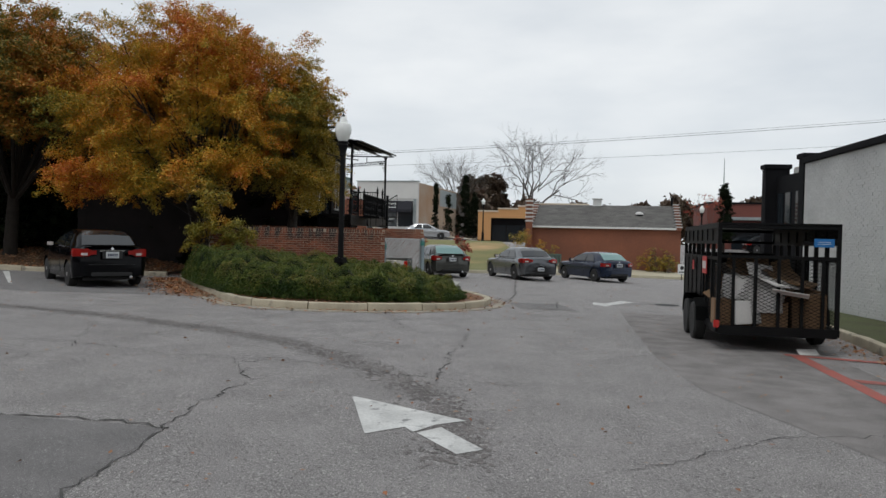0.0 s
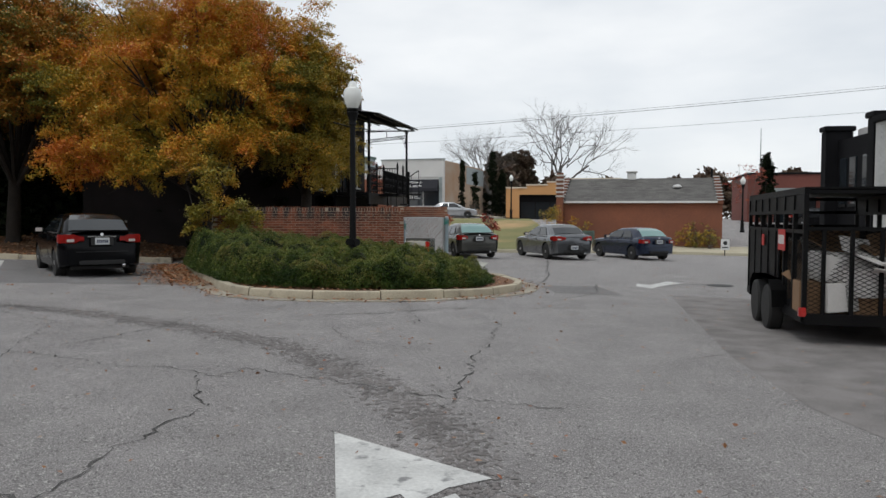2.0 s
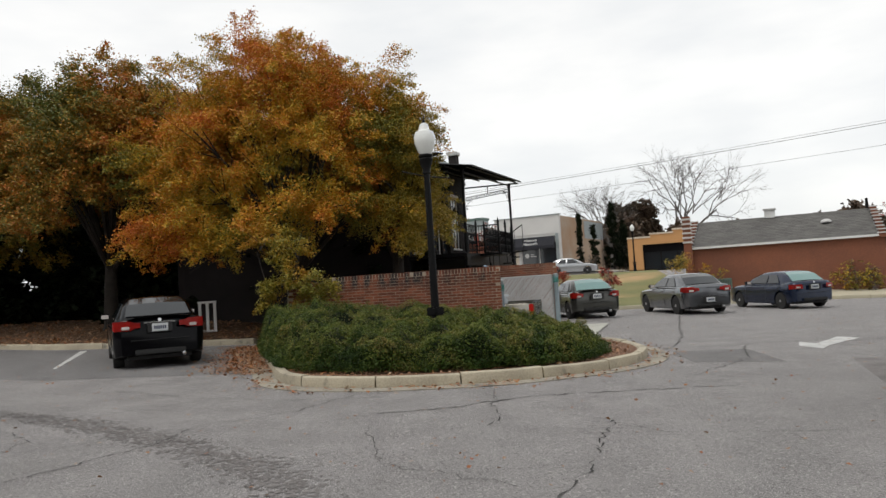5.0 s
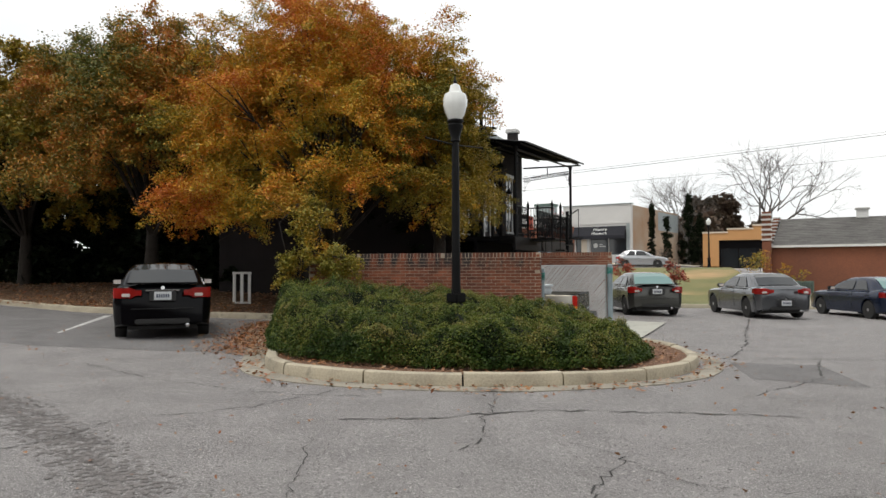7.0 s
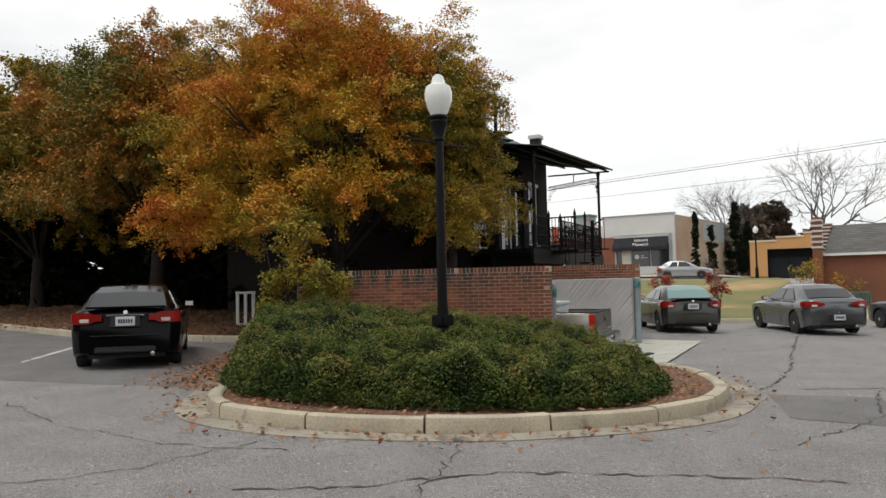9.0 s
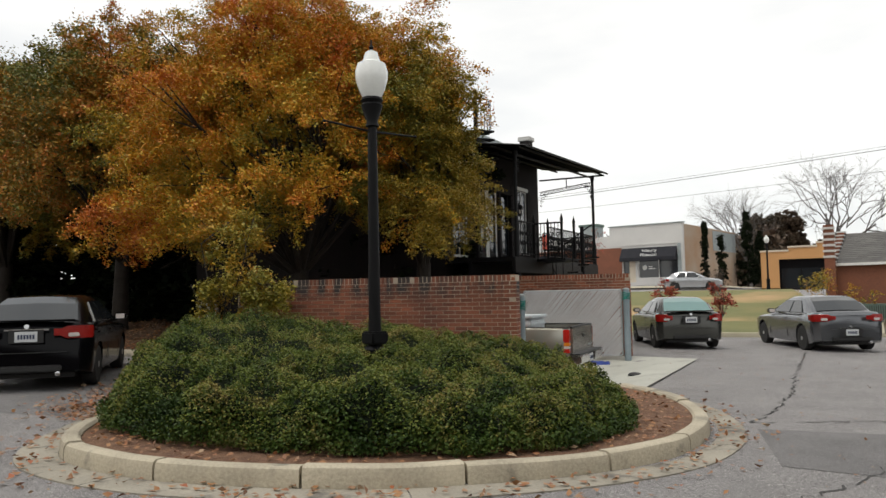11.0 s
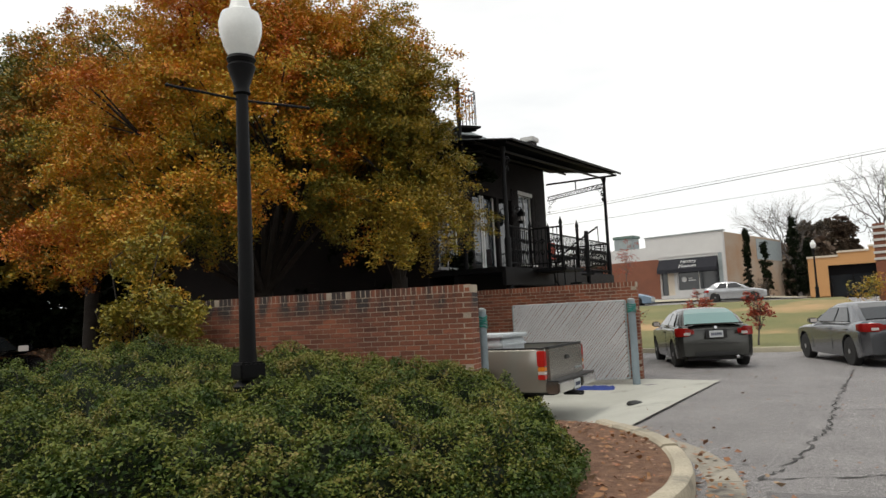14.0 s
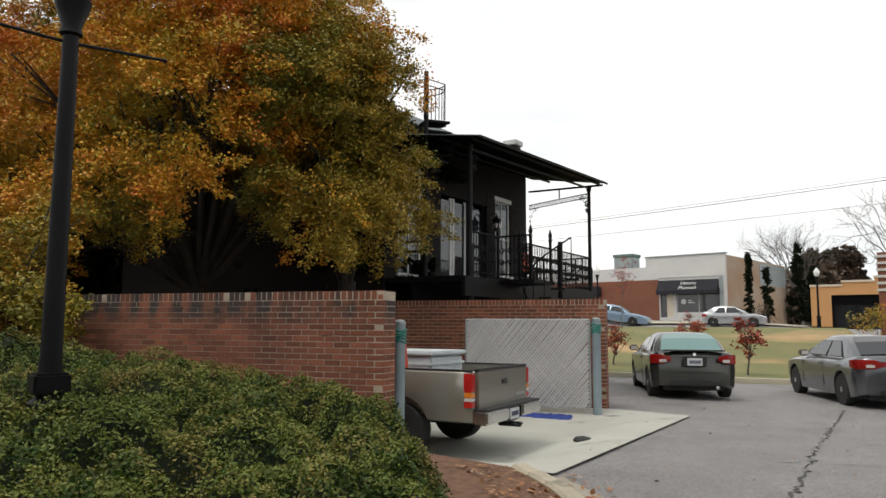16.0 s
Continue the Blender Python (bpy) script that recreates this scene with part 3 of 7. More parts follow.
def crack(pts, width, material=CRACK):
    """A jagged dark seam in the asphalt."""
    line = []
    for a, b in zip(pts, pts[1:]):
        n = max(2, int(math.dist(a, b) / 0.09))
        for k in range(n):
            t = k / n
            j = 0.03 * rng_c.normal(size=2)
            line.append((a[0] + (b[0] - a[0]) * t + j[0], a[1] + (b[1] - a[1]) * t + j[1]))
    line.append(pts[-1])
    w = width * 0.36 * rng_c.uniform(0.1, 1.6, len(line))
    le = [(p[0], p[1]) for p in line]
    l0, l1 = offset(le, 1), offset(le, -1)
    v, f = [], []
    for i, p in enumerate(le):
        for q in (l0[i], l1[i]):
            x, y = p[0] + (q[0] - p[0]) * w[i] / 2, p[1] + (q[1] - p[1]) * w[i] / 2
            v.append((x, y, height(x, y) + (0.007 if material is CRACK else 0.005)))
        if i:
            f.append((2 * i - 2, 2 * i - 1, 2 * i + 1, 2 * i))
    tagged(raw("asphalt_crack", v, f, material), "dark jagged crack in the asphalt", "crack", kind="structure")


for pts, w in [
    ([(-9.0, 5.8), (-3.45, 5.69), (-2.4, 5.61), (-2.05, 5.5)], 0.06), ([(-2.1, 2.2), (-2.09, 3.98), (-2.05, 5.01), (-2.1, 5.9), (-2.05, 6.94), (-1.92, 7.39), (-2.4, 8.5)], 0.045),
    ([(-0.1, 7.6), (0.06, 8.78), (0.14, 9.91), (0.35, 10.85), (0.53, 12.5)], 0.045), ([(-5.2, 9.6), (-3.28, 8.8), (-2.78, 8.83), (-2.2, 8.46), (-2.06, 8.9), (-1.24, 8.51), (-0.3, 8.04), (0.9, 7.7)], 0.035),
    ([(-2.1, 12.87), (-1.3, 13.3), (-0.87, 13.7), (-0.4, 14.1), (0.5, 14.35), (1.4, 14.6), (2.2, 14.75)], 0.07), ([(-1.1, 15.0), (-0.92, 14.27), (-0.83, 13.4), (-0.66, 12.8), (-0.73, 12.2)], 0.035),
    ([(-4.4, 9.8), (-3.9, 11.3), (-3.95, 12.3), (-3.5, 12.6), (-3.2, 13.15), (-2.83, 14.4)], 0.035), ([(3.15, 31.0), (2.95, 28.9), (2.5, 25.0), (2.35, 22.8), (1.91, 20.3), (1.7, 19.6)], 0.085),
    ([(1.69, 19.63), (3.29, 20.38), (5.2, 20.9)], 0.08), ([(3.25, 20.3), (2.83, 17.8)], 0.07), ([(1.6, 15.6), (2.83, 17.8)], 0.05),
    ([(-5.0, 7.0), (-4.6, 9.0), (-5.5, 11.5), (-8.0, 13.0)], 0.03), ([(2.0, 9.6), (2.9, 10.4), (4.0, 10.2)], 0.025), ([(1.2, 4.8), (2.8, 6.0), (4.4, 6.3)], 0.025),
    ([(-0.2, 10.1), (-1.3, 10.6), (-2.0, 12.2)], 0.025), ([(0.1, 12.8), (1.0, 11.9), (2.6, 12.0)], 0.025), ([(5.2, 20.5), (6.6, 21.0)], 0.1), ([(-7, 15.0), (-5.2, 14.2), (-3.6, 13.9), (-2.4, 14.1)], 0.04),
    ([(2.5, 13.0), (4.5, 13.9)], 0.025), ([(2.0, 24.0), (5.0, 25.0), (9.0, 24.6)], 0.05), ([(4.0, 27.0), (8.0, 29.0)], 0.05),
]:
    crack(pts, w)
def worn_track(line, count, spread, seed):
    """Many small dark scuffs that thin out to both sides of a wheel track."""
    rng = np.random.default_rng(seed)
    pts = curve_pts(line, 0.05)
    v, f = [], []
    for k in range(count):
        p = pts[rng.integers(0, len(pts))]
        x, y = p[0] + rng.normal() * spread, p[1] + rng.normal() * spread
        r, turn, o = rng.uniform(0.006, 0.024), rng.uniform(0, 6.28), len(v)
        lift = 0.0035 + 0.0025 * rng.uniform()
        for q in range(6):
            a = turn + q * math.pi / 3
            e = r * rng.uniform(0.5, 1.4)
            px, py = x + e * math.cos(a), y + e * math.sin(a) * 1.3
            v.append((px, py, height(px, py) + lift))
        f.append(tuple(range(o, o + 6)))
    tagged(raw("worn_track", v, f, STAIN), "dark scuffed wheel track curving over the asphalt", "track", kind="stuff")


worn_track([(-8.5, 13.4), (-6.4, 12.7), (-4.7, 11.9), (-2.4, 10.5), (-1.35, 9.2), (-0.75, 8.4), (-0.35, 7.6), (0.0, 6.6), (0.15, 5.0)], 5200, 0.15, 6)
lid = thing("manhole_cover", pose(6.4, 20.6, height(6.4, 20.6) + 0.004), "flat dark iron manhole cover in the asphalt", "manhole cover")
part("cover", lathe([(0.32, 0), (0.34, 0.006), (0.3, 0.012)], 24), BLACKIRON, lid)


# ---- brick walls of the yard ----
def brick_wall(name, a, b, base, top, thick, label, cap=True, sep=300, keep="end", bricks=None):
    """A mortar core with separate bricks on the faces that are seen; a to b with the seen face on the right hand."""
    ang, length = math.atan2(b[1] - a[1], b[0] - a[0]), math.dist(a, b)
    w = thing(name, pose(a[0], a[1], 0, 0, 0, math.degrees(ang)), label, "brick wall", kind="structure")
    part("mortar_core", bx(0.0, length - 0.004, 0.0, thick, base - 0.3, top - 0.006), MORTAR, w)
    single, joined = bricks or (BRICK, BRICK_JOINED)
    course, bl = 0.0677, 0.21
    me = mesh_of("brick", bx(-0.1, 0.1, -0.051, 0.051, -0.0288, 0.0288, 0.003), single)
    head = mesh_of("header_brick", bx(-0.0325, 0.0325, -0.1025, 0.1025, -0.051, 0.051, 0.003), single)
    ends = {1: mesh_of("end_brick", bx(-thick / 2, thick / 2, -0.051, 0.051, -0.0288, 0.0288, 0.003), single), 3: mesh_of("middle_brick", bx(-thick / 2 + 0.11, thick / 2 - 0.11, -0.051, 0.051, -0.0288, 0.0288, 0.003), single)}
    spots = []
    rows = int((top - 0.1 - base) / course)
    for r in range(rows):
        z = top - 0.105 - course * (r + 0.5)
        x = length - 0.1 - (0.115 if r % 2 == 0 else 0)
        while x > 0.1:
            spots.append((x, 0.046, z, 0))
            spots.append((x, thick - 0.046, z, 0))
            x -= bl
        spots.append((length - 0.049, thick / 2, z, 1 if r % 2 == 0 else 3))
    if cap:
        k = 0
        while 0.0365 + 0.076 * k < length:
            spots.append((0.0365 + 0.076 * k, 0.1, top - 0.051, 2))
            spots.append((0.0365 + 0.076 * k, thick - 0.1, top - 0.051, 2)) if thick > 0.3 else None
            k += 1
    spots.sort(key=lambda s: (s[1] > 0.2 and s[3] == 0, -s[0] if keep == "end" else s[0]))
    rng = np.random.default_rng(3)
    for x, y, z, kind in spots[:sep]:
        ob = new("brick", head if kind == 2 else ends.get(kind, me))
        ob.parent = w
        j = rng.normal(size=3)
        ob.matrix_basis = pose(x, y + 0.0012 * j[0], z, 0.25 * j[1], 0.25 * j[2], 90 if kind in (1, 3) else 0)
    v, f = [], []
    q = [(-1, -1, -1), (1, -1, -1), (1, 1, -1), (-1, 1, -1), (-1, -1, 1), (1, -1, 1), (1, 1, 1), (-1, 1, 1)]
    for x, y, z, kind in spots[sep:]:
        h = (0.0325, 0.1025, 0.051) if kind == 2 else (0.051, 0.1025, 0.0288) if kind == 1 else (0.1, 0.051, 0.0288)
        o = len(v)
        e = rng.normal() * 0.0015
        v += [(x + c[0] * h[0], y + c[1] * h[1] + e, z + c[2] * h[2]) for c in q]
        f += [(o, o + 3, o + 2, o + 1), (o + 4, o + 5, o + 6, o + 7), (o, o + 1, o + 5, o + 4), (o + 1, o + 2, o + 6, o + 5), (o + 2, o + 3, o + 7, o + 6), (o + 3, o, o + 4, o + 7)]
    if f:
        tagged(raw("brickwork", v, f, joined, w), kind="stuff")
    return w


BRICK_LOOK = dict(a=(0.255, 0.083, 0.040), b=(0.125, 0.044, 0.027), scale=1.1, fine=50, rough=0.9, bump=0.4, spots=((0.12, 0.06, 0.046), 0.9, 0.62))
BRICK, BRICK_JOINED = mat("brick", rand=0.36, **BRICK_LOOK), mat("brick_joined", island=0.36, **BRICK_LOOK)
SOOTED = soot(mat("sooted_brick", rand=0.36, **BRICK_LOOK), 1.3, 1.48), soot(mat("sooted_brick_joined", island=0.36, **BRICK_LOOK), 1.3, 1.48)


# ---- street lamp ----
def street_lamp(x, y, tall, label, z=None):
    t = thing("street_lamp", pose(x, y, (height(x, y) if z is None else z), 0, 0, 65), label, "street lamp", "globe street lamps")
    s = tall / 4.75
    part("base", lathe([(0.19 * s, 0), (0.19 * s, 0.12), (0.15 * s, 0.16), (0.13 * s, 0.55), (0.15 * s, 0.58), (0.15 * s, 0.64), (0.085 * s, 0.7)], 12), BLACKIRON, t, smooth=True)
    part("plinth", bx(-0.13 * s, 0.13 * s, -0.13 * s, 0.13 * s, 0.7, 0.86, 0.02), BLACKIRON, t)
    part("post", lathe([(0.088 * s, 0.86), (0.08 * s, 1.0), (0.062 * s, 3.55 * s), (0.062 * s, 3.6 * s)], 16), BLACKIRON, t, smooth=True)
    part("collar", lathe([(0.062 * s, 3.6 * s), (0.09 * s, 3.62 * s), (0.075 * s, 3.68 * s), (0.12 * s, 3.82 * s), (0.145 * s, 3.9 * s), (0.12 * s, 3.93 * s), (0.15 * s, 3.97 * s), (0.14 * s, 4.0 * s)], 16), BLACKIRON, t, smooth=True)
    part("globe", lathe([(0.12 * s, 4.0 * s), (0.17 * s, 4.1 * s), (0.215 * s, 4.25 * s), (0.22 * s, 4.36 * s), (0.19 * s, 4.46 * s), (0.12 * s, 4.5 * s), (0.11 * s, 4.53 * s), (0.085 * s, 4.62 * s), (0.02 * s, 4.66 * s)], 20), LAMPGLOBE, t, "frosted white acorn globe", True)
    part("finial", lathe([(0.02 * s, 4.66 * s), (0.035 * s, 4.69 * s), (0.012 * s, 4.73 * s), (0.01 * s, 4.8 * s)], 8), BLACKIRON, t, smooth=True)
    if tall > 4.5:
        for e in (-1, 1):
            part("banner_arm", tb([(0.05 * e, 0, 3.38), (0.72 * e, 0, 3.41)], 0.013, 6), BLACKIRON, t)
            part("arm_knob", lathe([(0.006, -0.02), (0.022, 0), (0.006, 0.02)], 8), BLACKIRON, t).matrix_basis = pose(0.72 * e, 0, 3.41)
    return t


street_lamp(-2.6, 18.5, 4.52, "tall black iron street lamp with a frosted white globe", 0.1)


# ---- hedge ----
HEDGE = [(-7.6, 21.2), (-6.3, 18.7), (-5.0, 16.55), (-4.2, 15.85), (-3.0, 15.55), (-1.5, 15.75), (-0.42, 16.2), (0.28, 16.9), (0.58, 17.9), (0.42, 19.0), (-0.3, 20.2), (-1.2, 21.2), (-4.0, 21.0), (-6.0, 21.0)]


def inside(x, y, poly):
    c = False
    for i in range(len(poly)):
        (x1, y1), (x2, y2) = poly[i], poly[i - 1]
        if (y1 > y) != (y2 > y) and x < (x2 - x1) * (y - y1) / (y2 - y1) + x1:
            c = not c
    return c


def edge_gap(x, y, poly):
    best = 9.0
    p = Vector((x, y))
    for i in range(len(poly)):
        a, b = Vector(poly[i]), Vector(poly[i - 1])
        k = max(0, min(1, (p - a).dot(b - a) / (b - a).length_squared))
        best = min(best, (p - a - (b - a) * k).length)
    return best


def hedge_top(x, y):
    g = edge_gap(x, y, HEDGE)
    g += 0.10 * noise.noise((x * 1.9, y * 1.9, 3))
    back = max(0.0, min(4.0, y - 16.2))
    lift = 0.47 - 0.10 * smooth(-1.6, 0.3, x) + (0.085 - 0.06 * smooth(-3.2, -0.8, x)) * back + 0.032 * max(0.0, -x - 2) + 0.12 * noise.noise((x * 1.1, y * 1.1, 1)) + 0.24 * noise.noise((x * 2.4, y * 2.4, 7)) + 0.10 * noise.noise((x * 5.0, y * 5.0, 9))
    cleft = noise.noise((x * 1.5, y * 1.5, 21))
    lift -= 0.22 * max(0.0, 1 - abs(cleft) / 0.09)
    k = max(0.0, min(1, g / 0.38))
    return height(x, y) + 0.12 + lift * (0.1 + 0.9 * (1 - (1 - k) ** 2.4))


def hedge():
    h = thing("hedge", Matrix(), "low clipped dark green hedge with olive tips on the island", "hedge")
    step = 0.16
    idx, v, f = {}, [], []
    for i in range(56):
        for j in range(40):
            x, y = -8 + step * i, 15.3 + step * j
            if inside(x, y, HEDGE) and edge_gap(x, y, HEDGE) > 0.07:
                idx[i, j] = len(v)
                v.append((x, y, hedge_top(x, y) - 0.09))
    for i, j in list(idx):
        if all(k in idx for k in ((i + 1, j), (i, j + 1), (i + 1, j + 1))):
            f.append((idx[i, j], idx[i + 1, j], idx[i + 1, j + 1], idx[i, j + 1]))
    # Sheet below the leaf tops, coloured near-black as the shade between them.
    raw("inner_shade", v, f, LEAF_DARK, h, "near-black sheet standing for the shade inside the hedge", True)
    rng = np.random.default_rng(8)
    pts, tips = [], []
    while len(pts) + len(tips) < 170000:
        x, y = rng.uniform(-8, 0.7), rng.uniform(15.3, 21.4)
        if inside(x, y, HEDGE):
            near = 1.0 if y < 17.6 or x > -3.4 else 0.55
            if rng.uniform() < near:
                o = 0.04 - abs(rng.normal()) * 0.07
                (tips if o > -0.03 and noise.noise((x * 3, y * 3, 5)) > -0.32 else pts).append((x, y, hedge_top(x, y) + o))
    for i in range(len(HEDGE)):
        a, b = HEDGE[i], HEDGE[(i + 1) % len(HEDGE)]
        if min(a[1], b[1]) > 20.9:
            continue
        for k in range(int(math.dist(a, b) * 4200)):
            t = rng.uniform()
            x, y = a[0] + (b[0] - a[0]) * t, a[1] + (b[1] - a[1]) * t
            d = (Vector((-3, 18.7)) - Vector((x, y))).normalized() * rng.uniform(-0.03, 0.42)
            x, y = x + d.x, y + d.y
            top = hedge_top(x, y) if inside(x, y, HEDGE) else height(x, y) + 0.3
            pts.append((x + 0.03 * rng.normal(), y + 0.03 * rng.normal(), height(x, y) + 0.16 + (top - height(x, y) - 0.16) * rng.uniform(0, 1) ** 0.8))
    leaves("new_growth", tips, 0.015, LEAF_TIP, h, "olive-green tips", rng=rng, flat=0.4, aspect=0.5)
    leaves("foliage", pts, 0.017, LEAF_HEDGE, h, rng=rng, flat=0.3, aspect=0.55)
    bm = bmesh.new()
    for k in range(160):
        x, y = rng.uniform(-7, 0.4), rng.uniform(15.7, 21)
        if inside(x, y, HEDGE):
            z = hedge_top(x, y)
            d = rng.normal(size=2) * 0.06
            tube(bm, [(x, y, z - 0.15), (x + d[0] * 0.4, y + d[1] * 0.4, z + 0.02), (x + d[0], y + d[1], z + rng.uniform(0.03, 0.09))], [0.004, 0.003, 0.0015], 3)
    tagged(part("stray_twig", bm, GREYBARK, h), kind="stuff")


hedge()

# fallen leaves
def fallen(label, count, place, seed, size=0.035):
    rng = np.random.default_rng(seed)
    pts = []
    while len(pts) < count:
        q = place(rng)
        if q:
            pts.append((q[0], q[1], height(q[0], q[1]) + q[2]))
    tagged(leaves("fallen_leaves", pts, size, LEAF_FALLEN, rng=rng, flat=0.88), label, "leaves", kind="stuff")


def along(rng):
    k = rng.integers(0, len(ISLAND))
    d = rng.uniform(0.0, 0.36) if rng.uniform() < 0.7 else rng.uniform(-0.35, 0)
    p = offset(ISLAND[max(0, k - 1):k + 2], d)[min(1, k)]
    if k < len(ISLAND) * 0.33 or rng.uniform() < 0.22:
        return p[0] + 0.05 * rng.normal(), p[1] + 0.05 * rng.normal(), 0.03
    return None


fallen("curled red brown leaves along the gutter", 1700, along, 11)
fallen("dry leaves lying on the mulch under the hedge", 900, lambda r: (lambda k: (*offset(ISLAND, r.uniform(0.58, 1.1))[k], 0.15))(r.integers(0, len(ISLAND))), 12, 0.03)
fallen("scattered pale leaves on the asphalt", 1900, lambda r: (r.uniform(-12, 8), r.uniform(1.5, 30), 0.02), 13, 0.022)
fallen("brown leaves drifted between car and island", 1600, lambda r: (lambda t: (-8.4 + 2.6 * t + r.normal() * 0.35 - 0.3, 22.6 - 5.6 * t + r.normal() * 0.3, 0.03))(r.uniform()), 14)
fallen("brown leaves covering the bank below the trees", 6000, lambda r: (r.uniform(-30, -9.3), r.uniform(24, 31), 0.14) , 15, 0.05)
fallen("red leaves beside the right kerb", 260, lambda r: (lambda t: (6.0 + 1.5 * t + r.normal() * 0.14 - 0.2, 7.5 + 6.3 * t, 0.03))(r.uniform()), 16)


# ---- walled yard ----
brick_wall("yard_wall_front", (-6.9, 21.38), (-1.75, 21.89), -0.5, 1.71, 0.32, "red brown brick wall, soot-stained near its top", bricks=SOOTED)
brick_wall("yard_wall_back", (-7.2, 27.54), (-0.75, 28.13), -0.5, 1.83, 0.32, "red brown brick wall behind the parked pickup")
part_side = brick_wall("yard_wall_side", (-6.9, 27.5), (-6.7, 21.75), -0.5, 1.7, 0.2, "red brown brick wall closing the yard", True, 0)


def gate_post(x, y, top, r=0.062):
    p = thing("gate_post", pose(x, y, height(x, y)), "weathered blue-grey steel gate post with a teal strap", "post", "gate posts")
    part("tube", lathe([(r, 0), (r, top)], 16), STEELBLUE, p, smooth=True)
    part("cap", lathe([(r + 0.006, top), (r + 0.004, top + 0.03), (r * 0.5, top + 0.05), (0.005, top + 0.055)], 16), GALV, p, smooth=True)
    bm = bmesh.new()
    for k in range(5):
        z = top - 0.07 - 0.035 * k
        tube(bm, [((r + 0.008) * math.cos(a), (r + 0.008) * math.sin(a), z + 0.014 * math.sin(a * 2 + k)) for a in [i * math.pi / 6 for i in range(13)]], 0.012, 5)
    part("strap", bm, TEALTAPE, p, "teal nylon strap")


gate_post(-1.81, 22.36, 1.52, 0.068)
gate_post(-0.77, 27.55, 1.62, 0.075)


def slat_gate(a, b, z0, z1):
    """Chain-link between two frame tubes, a pale slat in every diagonal row of the mesh, the cut ends standing past the rails."""
    ang = math.degrees(math.atan2(b[1] - a[1], b[0] - a[0]))
    L, H = math.dist(a, b), z1 - z0
    g = thing("chain_link_gate", pose(a[0], a[1], 0, 0, 0, ang), "chain-link gate woven with diagonal pale slats, swung open", "gate")
    for p0, p1 in (((0, 0, z0), (0, 0, z1)), ((L, 0, z0), (L, 0, z1)), ((0, 0, z1), (L, 0, z1)), ((0, 0, z0), (L, 0, z0))):
        part("frame_tube", tb([p0, p1], 0.022, 8), GALV, g)
    sp, lean, rng = 0.058, 0.85, np.random.default_rng(44)
    run = H * lean
    x = -run + 0.03
    while x < L:
        x0, x1 = max(x, 0.02), min(x + run, L - 0.02)
        if x1 - x0 > 0.05:
            e = rng.uniform(0.0, 0.03)
            zA, zB = z0 + (x0 - x) / lean - e, z0 + (x1 - x) / lean + e
            w, y = 0.019, -0.03 - 0.004 * rng.uniform()
            bm = bmesh.new()
            vs = [bm.verts.new(c) for c in ((x0 - w, y, zA), (x0 + w, y + 0.008, zA - 0.012), (x1 + w, y + 0.008, zB - 0.012), (x1 - w, y, zB))]
            fc = bm.faces.new(vs)
            ex = bmesh.ops.extrude_face_region(bm, geom=[fc])
            bmesh.ops.translate(bm, verts=[q for q in ex["geom"] if isinstance(q, bmesh.types.BMVert)], vec=(0, 0.004, 0))
            bmesh.ops.recalc_face_normals(bm, faces=bm.faces)
            part("slat", bm, PLATEGREY_R, g)
        x += sp
    bm = bmesh.new()
    x, k = 0.05, 0
    while x < L + run:
        a0, b0 = (max(x - run, 0.0), z1 - max(0, run - x) / lean), (min(x, L), z0 + max(0, x - L) / lean)
        a0 = (a0[0], z1 if x >= run else z0 + x / lean)
        tube(bm, [(a0[0], -0.04, a0[1]), (b0[0], -0.04, b0[1])], 0.007 if k % 4 == 0 else 0.0025, 4)
        x, k = x + sp, k + 1
    tagged(part("wire_mesh", bm, PLATEGREY_R, g), kind="stuff")


PLATEGREY_R = mat("pale_slat", (0.58, 0.57, 0.57), (0.45, 0.45, 0.45), 2, 40, 0.65, bump=0.05, rand=0.05)
slat_gate((-3.1, 27.2), (-0.88, 27.5), -0.06, 1.44)
tarp = thing("blue_tarp", pose(-1.6, 27.2, height(-1.6, 27.2) + 0.016), "crumpled bright blue tarp lying under the gate", "tarp")
bm = bmesh.new()
bmesh.ops.create_grid(bm, x_segments=14, y_segments=6, size=0.5)
for v in bm.verts:
    v.co = Vector((v.co.x * 1.0, v.co.y * 0.35, 0.045 + 0.045 * noise.noise(v.co * 6) - 0.06 * (abs(v.co.x) > 0.45 or abs(v.co.y) > 0.45)))
bmesh.ops.solidify(bm, geom=list(bm.faces), thickness=0.008)
part("cloth", bm, BLUECLOTH, tarp, smooth=True)
lump = thing("grey_lid", pose(-0.25, 24.6, height(-0.25, 24.6) + 0.016), "flat grey plastic lid lying on the slab", "lid")
part("disc", lathe([(0.13, 0), (0.13, 0.02), (0.1, 0.05), (0.03, 0.065)], 14), PLASTIC, lump, smooth=True)


# ---- the dark house with its veranda ----
# local frame: x along the veranda front (towards +y of the lot), y inwards (towards -x), z up
VER = Matrix.Translation((-3.62, 28.6, 0)) @ Matrix.Rotation(math.atan2(7.0, 0.78), 4, "Z")
house = thing("dark_house", VER, "two-storey dark painted brick house with a black veranda behind the yard", "house")
DECK, LEN, DEEP = 2.36, 7.05, 2.0


